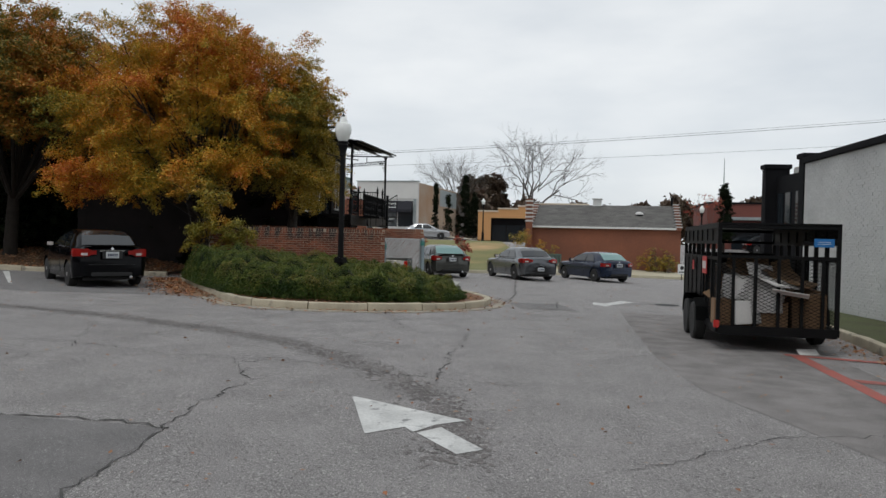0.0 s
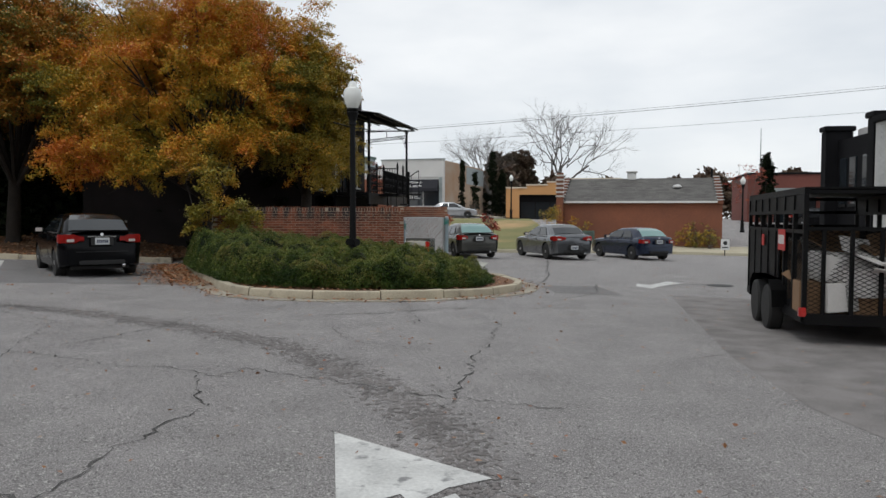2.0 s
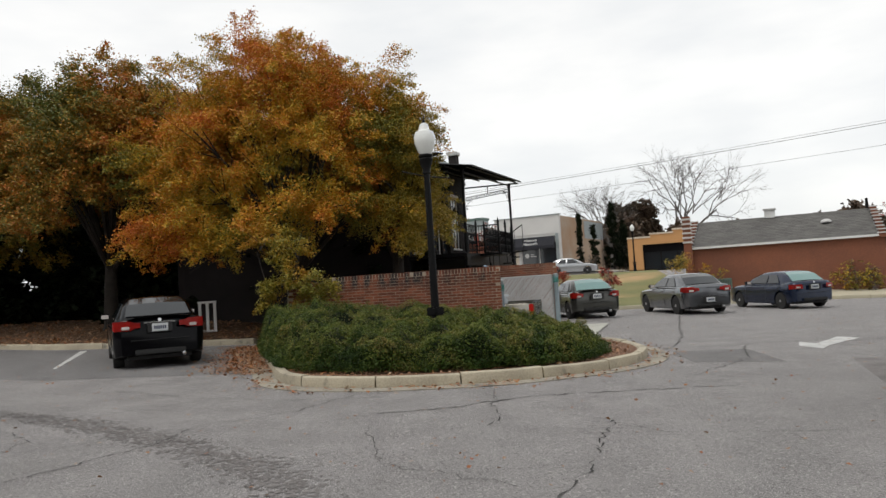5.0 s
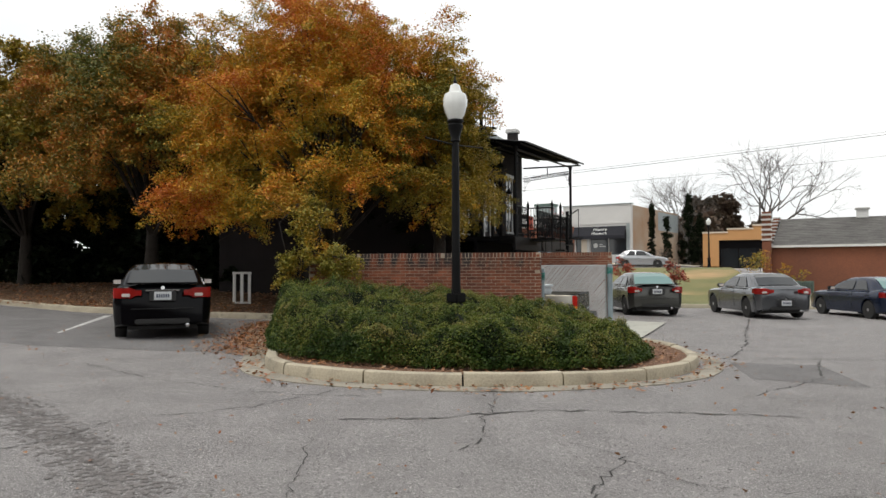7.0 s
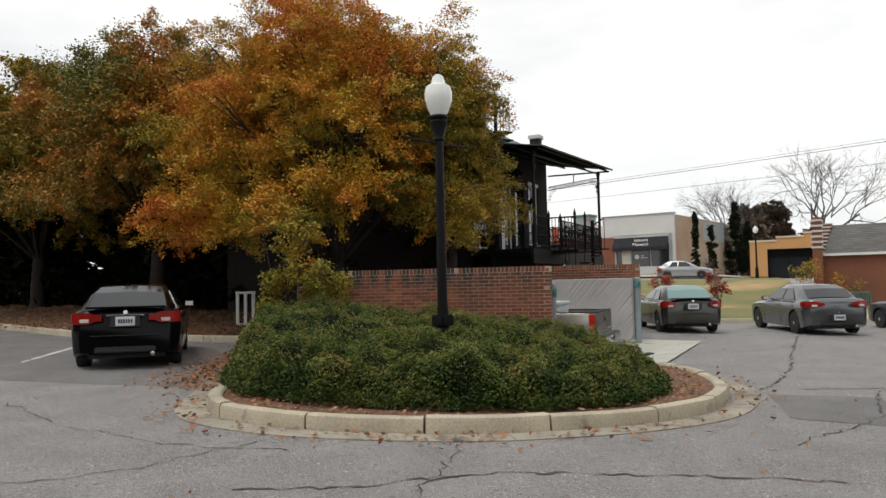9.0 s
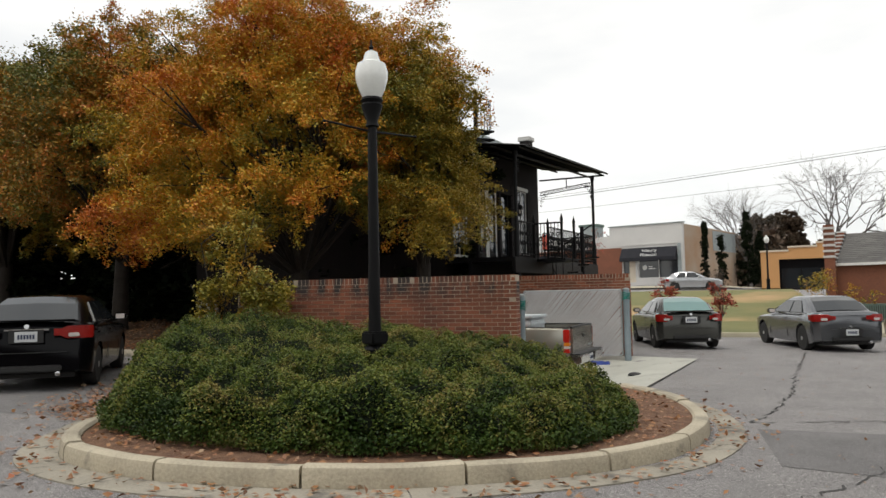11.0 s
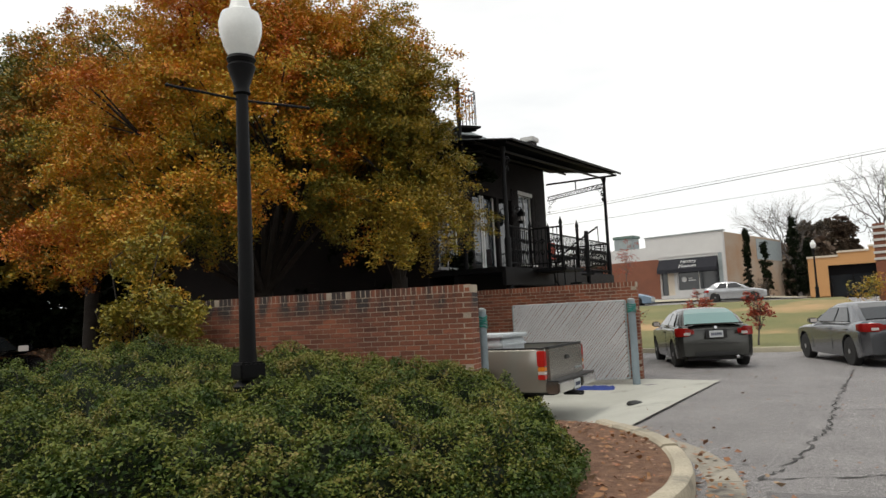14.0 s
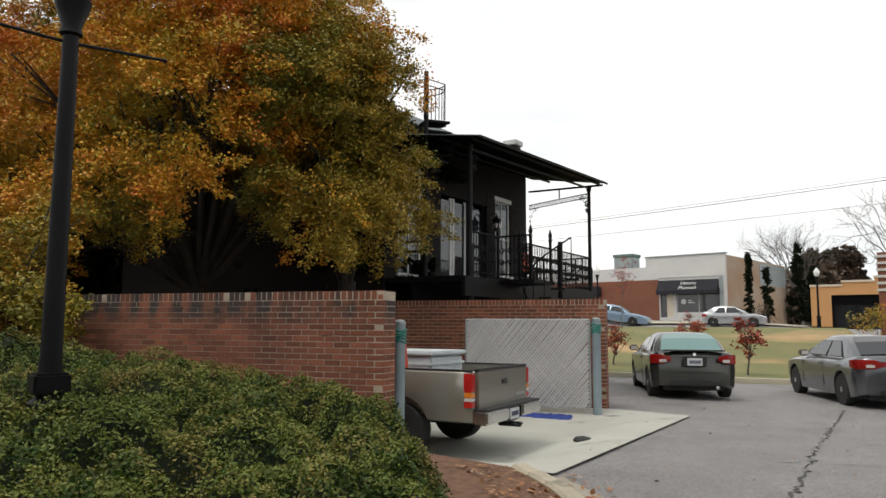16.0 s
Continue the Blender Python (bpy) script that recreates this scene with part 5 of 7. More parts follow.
part("side_wall", bx(-0.4, 0, 0.4, 17, 0.6, 7.9), STUCCOTAN, mu, "peeling tan side wall")
part("side_band", bx(-0.38, 0.03, 9, 17, 5.6, 7.7), GALV, mu, "grey metal side cladding")
part("front_coping", bx(-7.7, 0.1, -0.1, 0.5, 8.0, 8.1, 0.02), GALV, mu)
part("string_course", bx(-6.4, -0.6, -0.08, 0.0, 6.0, 6.12), STUCCO, mu)
part("side_panel", bx(-0.55, -0.2, -0.05, 0.0, 3.2, 6.0), GALV, mu)
bm = bmesh.new()
vs = [(-6.3, 0, 5.75), (-0.6, 0, 5.75), (-0.6, -0.7, 4.75), (-6.3, -0.7, 4.75), (-0.6, -0.7, 4.4), (-6.3, -0.7, 4.4), (-0.6, 0, 4.4), (-6.3, 0, 4.4)]
q = [bm.verts.new(c) for c in vs]
for face in ((0, 3, 2, 1), (3, 5, 4, 2), (1, 2, 4, 6), (0, 7, 5, 3)):
    bm.faces.new([q[i] for i in face])
aw2 = part("shop_awning", bm, BLACKCLOTH, mu, "black canvas awning")
text("lettering", "History", 0.5, pose(-3.3, -0.29, 5.42, 55), WHITE, aw2)
text("lettering", "Museum", 0.5, pose(-3.3, -0.58, 4.99, 55), WHITE, aw2)
for a, b in ((-4.55, -2.6), (-2.5, -0.55)):
    w = part("window", bx(a, b, 0.2, 0.23, 2.75, 5.0), GLASS, mu)
    part("frame", bx(a - 0.06, a, 0.15, 0.28, 2.75, 5.0), WHITE, w)
seal = part("window_seal", lathe([(0.25, 0), (0.25, 0.01)], 20, axis="y"), WHITE, mu, "round white window mark")
seal.matrix_basis = pose(-4.0, 0.19, 3.75)
for k, (a, b) in enumerate(((-3.6, -3.2), (-3.6, -2.9))):
    part("mark_bar", bx(a, b, 0.18, 0.192, 3.8 - 0.2 * k, 3.88 - 0.2 * k), WHITE, mu, "small white bar")
part("door", bx(-5.6, -4.92, 0.15, 0.22, 2.3, 4.7), CREAM, mu, "pale shop door")
part("shop_window", bx(-6.2, -5.65, 0.2, 0.23, 2.3, 5.0), GLASS, mu)
part("brick_front", bx(-20, -6.32, -0.06, -0.004, 0.6, 5.85), BRICKFAR, mu, "red brick shop front")
part("brick_top", bx(-20, -7.6, 0.0, 0.4, 0.6, 7.1), STUCCO, mu)
part("dark_awning", bx(-17.5, -12.4, -0.8, -0.06, 4.4, 5.4, 0.05), BLACKCLOTH, mu)
part("roof_slab", bx(-20, -0.4, 0.6, 17, 6.8, 7.0), GALV, mu)
unit = thing("rooftop_unit", mu.matrix_world @ pose(-10.4, 1.6, 7.0), "grey rooftop cooling unit", "cooling unit")
part("cabinet", bx(-1.0, 1.0, -0.8, 0.8, 0.0, 1.3, 0.05), GALV, unit)
part("hood", bx(-1.1, 1.1, -0.9, 0.9, 1.3, 1.6, 0.05), GREENUNIT, unit)

# ---- red brick block at the far right ----
rb = thing("far_brick_block", pose(22.5, 62, 0, 0, 0, -12), "dark red brick block with a flat canopy", "building")
part("wall", bx(0, 24, 0, 9, -0.5, 5.0), mat("dark_red_brick", (0.19, 0.06, 0.045), (0.13, 0.045, 0.036), 0.5, 14, 0.9), rb)
part("wall_top", bx(-0.1, 24.1, -0.1, 9.1, 5.0, 5.15), BLACKPAINT, rb)
part("canopy", bx(1.6, 22, -1.4, 0, 3.6, 3.85, 0.03), GALV, rb, "pale flat canopy")
for k in range(5):
    w = part("window", bx(2 + 3.6 * k, 5 + 3.6 * k, -0.03, 0.05, 0.9, 3.3), GLASS, rb)
    part("frame", bx(5 + 3.6 * k, 5.1 + 3.6 * k, -0.06, 0.05, 0.9, 3.3), BLACKIRON, w)


# ---- cars ----
def wheel(parent, x, y, r, w, spokes, dark=False):
    s = 1 if y > 0 else -1
    t = part("wheel", lathe([(r * 0.66, -w / 2), (r * 0.93, -w / 2), (r, -w * 0.36), (r, w * 0.36), (r * 0.93, w / 2), (r * 0.66, w / 2)], 28, axis="y"), RUBBER, parent, "black rubber tyre", True)
    t.matrix_basis = pose(x, y, r)
    rim = part("rim", lathe([(r * 0.67, w * 0.30), (r * 0.67, w * 0.47), (r * 0.61, w * 0.47), (r * 0.58, w * 0.30)], 28, axis="y"), RIM, t, "alloy rim", True)
    rim.matrix_basis = pose(0, 0, 0, 0, 0, 0 if s < 0 else 180)
    hub = lathe([(r * 0.6, -0.02), (r * 0.6, 0.0)], 20, axis="y")
    part("brake_disc", hub, PLASTIC, t).matrix_basis = pose(0, s * w * 0.2, 0)
    bm = bmesh.new()
    for k in range(spokes):
        a = 2 * math.pi * k / spokes
        box(bm, 0.03, r * 0.63, -0.012, 0.012, -0.026, 0.026, 0.004, Matrix.Rotation(a, 4, "Y"))
    tube(bm, [(0, -0.02, 0), (0, 0.02, 0)], r * 0.17, 12)
    part("spokes", bm, RIM, t, "alloy spokes").matrix_basis = pose(0, s * w * 0.43, 0)


def car(m, label, paint, L=4.5, W=1.76, H=1.44, belt=0.93, boot=1.0, hood=0.92, wheels=(0.86, 3.55), roof=(0.35, 1.05, 2.3, 3.25), r=0.315, rear_glass=None,
        lamp="tall", trim=None, spokes=7, doors=2, grp="parked cars", spoiler=False, plate_z=None, lamp_z=None):
    """A saloon: x runs from the rear bumper forwards, y to its left. roof: rear window foot and head, windscreen head and foot."""
    c = thing("car", m, label, "car", grp)

    def width(x, z):
        e = min(1.0, (x + 0.02) / 0.32) if x < 0.32 else min(1.0, max(0, (L - x)) / 0.7)
        plan = W / 2 * (0.80 + 0.20 * math.sin(max(0.0, e) * math.pi / 2) ** 0.8)
        k = (z - 0.2) / (belt - 0.2)
        return plan * (0.955 + 0.045 * math.sin(min(1.05, max(0, k)) * math.pi * 0.78)) - max(0, z - belt + 0.12) * 0.22

    def top(x):
        a = boot if x < roof[0] + 0.1 else boot + (belt + 0.01 - boot) * smooth(roof[0] + 0.1, roof[1], x)
        if x > roof[2]:
            a = belt + (hood - belt) * smooth(roof[2], roof[3], x)
        if x > roof[3]:
            a = hood - (hood - 0.72) * ((x - roof[3]) / (L - roof[3])) ** 2.2
        return a - 0.10 * max(0, 1 - x / 0.10) ** 2

    def bottom(x):
        b = 0.2 + 0.10 * max(0, 1 - x / 0.5) + 0.06 * max(0, (x - L + 0.5) / 0.5)
        for wx in wheels:
            d = abs(x - wx)
            R = r + 0.055
            if d < R:
                b = max(b, r + math.sqrt(R * R - d * d))
        return b

    xs = sorted({0.0, 0.015, 0.05, 0.1, 0.16, *[0.16 + 0.1 * i for i in range(int((L - 0.3) / 0.1))], *[wx + (r + 0.055) * math.cos(a * math.pi / 12) for wx in wheels for a in range(13)], L - 0.1, L - 0.04, L})
    bm = bmesh.new()
    rings = []
    for x in xs:
        zb, zt = bottom(x), top(x)
        ring = [(0, zb), (width(x, zb) * 0.93, zb)]
        zs = [zb + 0.01] + [max(zb + 0.012 + 0.002 * i, 0.26 + (zt - 0.07 - 0.26) * i / 7) for i in range(8)]
        tuck = 0.05 * max(0, 1 - x / 0.06)
        ring += [(width(x, z), z) for z in zs]
        ring += [(width(x, zt) * 0.93, zt - 0.012), (width(x, zt) * 0.6, zt + 0.012), (0, zt + 0.02)]
        full = [(y, z) for y, z in ring] + [(-y, z) for y, z in ring[-2:0:-1]]
        bow = 0.13
        rings.append([bm.verts.new((x + (bow * (y / (W / 2)) ** 2 if x < 0.4 else 0) * max(0, 1 - x / 0.4) + (0.05 * smooth(0.62, 1.0, z) if x < 0.2 else 0), y, z)) for y, z in full])
    n = len(rings[0])
    for a, b in zip(rings, rings[1:]):
        for k in range(n):
            bm.faces.new((a[k], a[(k + 1) % n], b[(k + 1) % n], b[k]))
    bm.faces.new(rings[0]), bm.faces.new(rings[-1][::-1])
    bmesh.ops.recalc_face_normals(bm, faces=bm.faces)
    body = part("body", bm, paint, c, smooth=True)
    part("underbody", bx(0.25, L - 0.3, -W / 2 + 0.26, W / 2 - 0.26, 0.19, 0.5), PLASTIC, c, "black underbody")
    # cabin
    wb, wt = W / 2 * 0.90, W / 2 * 0.66
    prof = [(roof[0], boot - 0.02, wb * 0.92), (roof[0] + (roof[1] - roof[0]) * 0.55, boot + (H - boot) * 0.62, wt * 1.13), (roof[1], H - 0.035, wt * 1.0), (roof[1] + 0.3, H - 0.004, wt), ((roof[1] + roof[2]) / 2, H, wt), (roof[2] - 0.2, H - 0.02, wt), (roof[2], H - 0.06, wt * 1.0),
            (roof[2] + (roof[3] - roof[2]) * 0.5, belt + (H - belt) * 0.52, wt * 1.16), (roof[3], belt - 0.01, wb)]
    bm = bmesh.new()
    rows = []
    for x, z, w in prof:
        zb = belt - 0.03 if roof[0] + 0.3 < x < roof[3] - 0.2 else min(z - 0.01, belt - 0.03)
        rows.append([bm.verts.new(q) for q in ((x, wb, zb), (x, w + 0.02, z - 0.05 if z - 0.05 > zb else zb + 0.003), (x, w - 0.06, z), (x, 0, z + 0.02), (x, -w + 0.06, z), (x, -w - 0.02, z - 0.05 if z - 0.05 > zb else zb + 0.003), (x, -wb, zb))])
    for a, b in zip(rows, rows[1:]):
        for k in range(6):
            bm.faces.new((a[k], a[k + 1], b[k + 1], b[k]))
    bmesh.ops.recalc_face_normals(bm, faces=bm.faces)
    part("roof", bm, paint, c, smooth=True)

    def pane(name, quad, material, label=""):
        bm = bmesh.new()
        vs = [bm.verts.new(q) for q in quad]
        f = bm.faces.new(vs)
        mid = sum((Vector(q) for q in quad), Vector()) / len(quad) - Vector((L / 2 - 0.2, 0, 0.7))
        f.normal_update()
        if f.normal.dot(mid) < 0:
            f.normal_flip()
            f.normal_update()
        nn = f.normal.copy()
        bmesh.ops.translate(bm, verts=vs, vec=nn * 0.012)
        ex = bmesh.ops.extrude_face_region(bm, geom=[f])
        bmesh.ops.translate(bm, verts=[q for q in ex["geom"] if isinstance(q, bmesh.types.BMVert)], vec=nn * -0.03)
        bmesh.ops.recalc_face_normals(bm, faces=bm.faces)
        return part(name, bm, material, c, label)

    def on(a, b, t, s):
        p, q = prof[a], prof[b]
        return (p[0] + (q[0] - p[0]) * t, (p[2] + (q[2] - p[2]) * t - 0.085) * s, p[1] + (q[1] - p[1]) * t + 0.012)
    rg = rear_glass or CARGLASS
    for a, b, t0, t1, mm, nm in ((0, 1, 0.10, 1.0, rg, "rear_window"), (1, 2, 0.0, 0.86, rg, "rear_window"), (7, 6, 0.0, 0.92, CARGLASS, "windscreen"), (8, 7, 0.12, 1.0, CARGLASS, "windscreen")):
        bm = bmesh.new()
        vs = [on(a, b, t0, 1), on(a, b, t1, 1), on(a, b, t1, -1), on(a, b, t0, -1)]
        up = 0.014
        cols = []
        for k in range(7):
            s = k / 6
            crown = 0.020 * (1 - abs(2 * s - 1) ** 1.5)
            p0, p1 = Vector(vs[0]).lerp(Vector(vs[3]), s), Vector(vs[1]).lerp(Vector(vs[2]), s)
            sg = -1 if a < 3 else 1
            cols.append([bm.verts.new(p0 + Vector((sg * up, 0, up * 0.5 + crown))), bm.verts.new(p1 + Vector((sg * up, 0, up * 0.5 + crown)))])
        for p, q in zip(cols, cols[1:]):
            bm.faces.new((p[0], q[0], q[1], p[1]))
        part(nm, bm, mm, c, "tinted glass", True)
    split = (roof[1] + roof[2]) / 2 + 0.05
    for s in (-1, 1):
        zb, zt = belt + 0.045, H - 0.115
        yb, yt = (wb - 0.012) * s, (wt + 0.042) * s

        def sidepane(xa, xb, xc, xd):
            pane("side_window", [(xa, yb, zb), (xb, yb, zb), (xc, yt, zt), (xd, yt, zt)], CARGLASS, "dark side glass")
        sidepane(split + 0.04, roof[3] - 0.33, roof[2] + 0.02, split + 0.04)
        sidepane(roof[0] + 0.62, split - 0.04, split - 0.04, roof[1] + 0.2)
        for k, x in enumerate((split, roof[3] - 0.22)[:doors]):
            part("door_seam", bx(x - 0.004, x + 0.004, -0.004, 0.004, 0.34, belt - 0.02), PLASTIC, c).matrix_basis = pose(0, (width(x, 0.62) - 0.0015) * s, 0)
        for x in (split + 0.12, split - 0.95)[:max(1, doors - 0)]:
            part("door_handle", bx(x, x + 0.17, -0.018, 0.018, belt - 0.14, belt - 0.11, 0.006), paint, c).matrix_basis = pose(0, (width(x, belt - 0.12) + 0.008) * s, 0)
        mr = part("mirror", bx(-0.1, 0.1, -0.1, 0.1, -0.065, 0.065, 0.03), paint, c)
        mr.matrix_basis = pose(roof[3] - 0.5, (W / 2 + 0.06) * s, belt + 0.07)
        part("mirror_glass", bx(-0.106, -0.1, -0.075, 0.075, -0.045, 0.045), CLEARLENS, mr)
        if trim:
            part("window_trim", tb([(roof[0] + 0.55, yb * 1.005, zb - 0.02), (roof[3] - 0.35, yb * 1.005, zb - 0.02)], 0.009, 5), trim, c, "bright trim")
        # tail lamp: a shell that wraps the rear corner
        z0, z1, inner, back = lamp_z if lamp_z else (0.70, 0.87, 0.42, 0.28)
        bm = bmesh.new()
        cols = []
        for k in range(9):
            t = k / 8
            if t < 0.65:
                y = inner * W / 2 + (0.97 - inner) * W / 2 * t / 0.65
                wy = min(y, width(0.0, z0) * 0.99)
                x = 0.13 * (y / (W / 2)) ** 2 + (0.32 * max(0, (y - width(0, z0) * 0.96)) if y > wy else 0)
                n_ = (-1, 0.15)
            else:
                x = 0.16 + back * (t - 0.65) / 0.35
                y = width(x, (z0 + z1) / 2)
                n_ = (-0.1, 1)
            taper = 0.55 if lamp == "swept" and t < 0.2 else 0.78 if lamp == "swept" and t > 0.8 else 1
            zc = z0 + (z1 - z0) * 0.55
            lo_, hi_ = zc + (z0 - zc) * taper, zc + (z1 - zc) * taper
            lean = 0.03
            cols.append([bm.verts.new((x + n_[0] * 0.022 + (lean * smooth(0.62, 1.0, z_) if t < 0.65 else 0), (y + n_[1] * 0.014) * s, z_)) for z_ in (lo_, hi_)])
        for p, q in zip(cols, cols[1:]):
            bm.faces.new((p[0], q[0], q[1], p[1]))
        bmesh.ops.solidify(bm, geom=list(bm.faces), thickness=0.035)
        bmesh.ops.recalc_face_normals(bm, faces=bm.faces)
        tl = part("tail_light", bm, TAIL, c, "red tail light", True)
        yc = W / 2 * 0.70 * s
        xr = 0.13 * 0.49 + 0.02 * (1 if z0 > 0.7 else 0)
        part("reversing_lens", bx(-0.034, 0.0, -0.075, 0.075, z0 + 0.025, z0 + 0.085, 0.008), CLEARLENS, tl, "clear lens").matrix_basis = pose(xr - 0.012, yc + 0.02 * s, 0, 0, 0, -16 * s)
        for wx in wheels:
            wheel(c, wx, (W / 2 - 0.12) * s, r, 0.205, spokes)
        part("headlight", bx(L - 0.33, L - 0.12, -0.2, 0.2, 0.6, 0.74, 0.03), CLEARLENS, c).matrix_basis = pose(0, W / 2 * 0.66 * s, 0)
    pz = plate_z or 0.78
    pl = part("number_plate", bx(-0.012, 0.004, -0.153, 0.153, pz - 0.078, pz + 0.078, 0.004), PLATE, c, "white number plate")
    px = 0.05 * smooth(0.62, 1.0, pz) - 0.012
    pl.matrix_basis = pose(px, 0, 0)
    for k in range(6):
        part("plate_character", bx(-0.016, -0.012, -0.115 + 0.04 * k, -0.088 + 0.04 * k, pz - 0.035, pz + 0.032), INK, pl, "dark plate bar")
    part("plate_recess", bx(-0.006, 0.01, -0.24, 0.24, pz - 0.10, pz + 0.10, 0.02), PLASTIC, c).matrix_basis = pose(px, 0, 0)
    part("bumper_seam", bx(-0.004, 0.02, -W / 2 * 0.62, W / 2 * 0.62, 0.585, 0.595), PLASTIC, c).matrix_basis = pose(0.004, 0, 0)
    part("bumper_insert", bx(-0.006, 0.05, -W / 2 * 0.55, W / 2 * 0.55, 0.30, 0.40, 0.02), PLASTIC, c)
    part("exhaust", lathe([(0.035, 0), (0.038, 0.14), (0.03, 0.145)], 12), CHROME, c, smooth=True).matrix_basis = pose(0.1, -W / 4, 0.27, 0, -90, 0)
    part("badge", lathe([(0.035, 0), (0.035, 0.012)], 12), CHROME, c, "small chrome badge").matrix_basis = pose(0.045, 0, pz + 0.15, 0, -80, 0)
    if trim:
        part("boot_trim", bx(-0.012, 0.01, -0.3, 0.3, pz + 0.09, pz + 0.115, 0.005), trim, c, "chrome strip").matrix_basis = pose(0.035, 0, 0)
    if spoiler:
        part("spoiler", bx(0.02, 0.2, -W / 2 * 0.72, W / 2 * 0.72, boot + 0.02, boot + 0.05, 0.012), paint, c)
    return c


def paint(name, col, metal=0.4):
    return mat(name, col, tuple(k * 0.93 for k in col), 2, 90, 0.22, metal, 0.0, coat=0.3, spec=0.4)


def rear_pose(x, y, dx, dy, z=None):
    a = math.degrees(math.atan2(dy, dx))
    n = math.hypot(dx, dy)
    g0, g1 = height(x, y), height(x + 3.6 * dx / n, y + 3.6 * dy / n)
    return pose(x, y, g0 if z is None else z, 0, 0, a) @ pose(0, 0, 0, 0, -math.degrees(math.atan2(g1 - g0, 3.6)), 0)


BLACKCAR = mat("black_car_paint", (0.003, 0.003, 0.004), (0.002, 0.002, 0.003), 2, 90, 0.14, 0.0, 0.0, spec=0.14)
GREYGREEN = paint("dark_grey_green_car_paint", (0.075, 0.075, 0.068), 0.6)
GREYCAR = paint("steel_grey_car_paint", (0.16, 0.165, 0.175), 0.7)
NAVY = paint("navy_car_paint", (0.012, 0.02, 0.045), 0.4)
SILVER = paint("silver_car_paint", (0.5, 0.51, 0.52), 0.6)
PALEBLUE = paint("pale_blue_car_paint", (0.26, 0.36, 0.46), 0.4)
car(rear_pose(-8.25, 18.15, -0.62, 0.785), "glossy black saloon car with red tail lights facing the bank", BLACKCAR, L=4.48, W=1.76, H=1.44, boot=1.03, belt=0.97, trim=CHROME, lamp="swept", spoiler=True, plate_z=0.83, lamp_z=(0.79, 0.98, 0.42, 0.2))
car(rear_pose(0.45, 31.0, -0.30, 0.954), "dark grey-green two-door car with a teal tinted rear window", GREYGREEN, L=4.44, W=1.75, H=1.40, boot=1.0, belt=0.95, doors=1, rear_glass=TEALGLASS, lamp="swept", spoiler=True, plate_z=0.80, lamp_z=(0.76, 0.95, 0.55, 0.25))
car(rear_pose(4.3, 31.6, -0.30, 0.954), "steel grey saloon car with large swept tail lights", GREYCAR, L=4.75, W=1.78, H=1.45, boot=1.04, belt=0.96, wheels=(0.95, 3.8), roof=(0.45, 1.25, 2.45, 3.4), r=0.335, lamp="swept", trim=CHROME, plate_z=0.52, lamp_z=(0.8, 0.98, 0.42, 0.3))
car(rear_pose(8.15, 33.3, -0.36, 0.933), "dark navy older saloon car at the far kerb", NAVY, L=4.45, W=1.72, H=1.38, boot=1.0, belt=0.92, hood=0.9, rear_glass=TEALGLASS, plate_z=0.80, lamp_z=(0.74, 0.9, 0.55, 0.12), r=0.31)
car(rear_pose(-3.75, 71.6, 1.0, -0.04), "silver hatchback-like saloon parked on the street", SILVER, L=4.4, W=1.72, H=1.47, boot=1.05, belt=0.95, grp="street cars")
car(rear_pose(-12.2, 71.9, 1.0, -0.04), "pale blue saloon parked on the street", PALEBLUE, L=4.6, W=1.75, H=1.4, boot=0.98, belt=0.9, grp="street cars")
car(rear_pose(24.0, 58.0, 1.0, -0.2), "dark car beside the far brick block", BLACKCAR, grp="street cars")


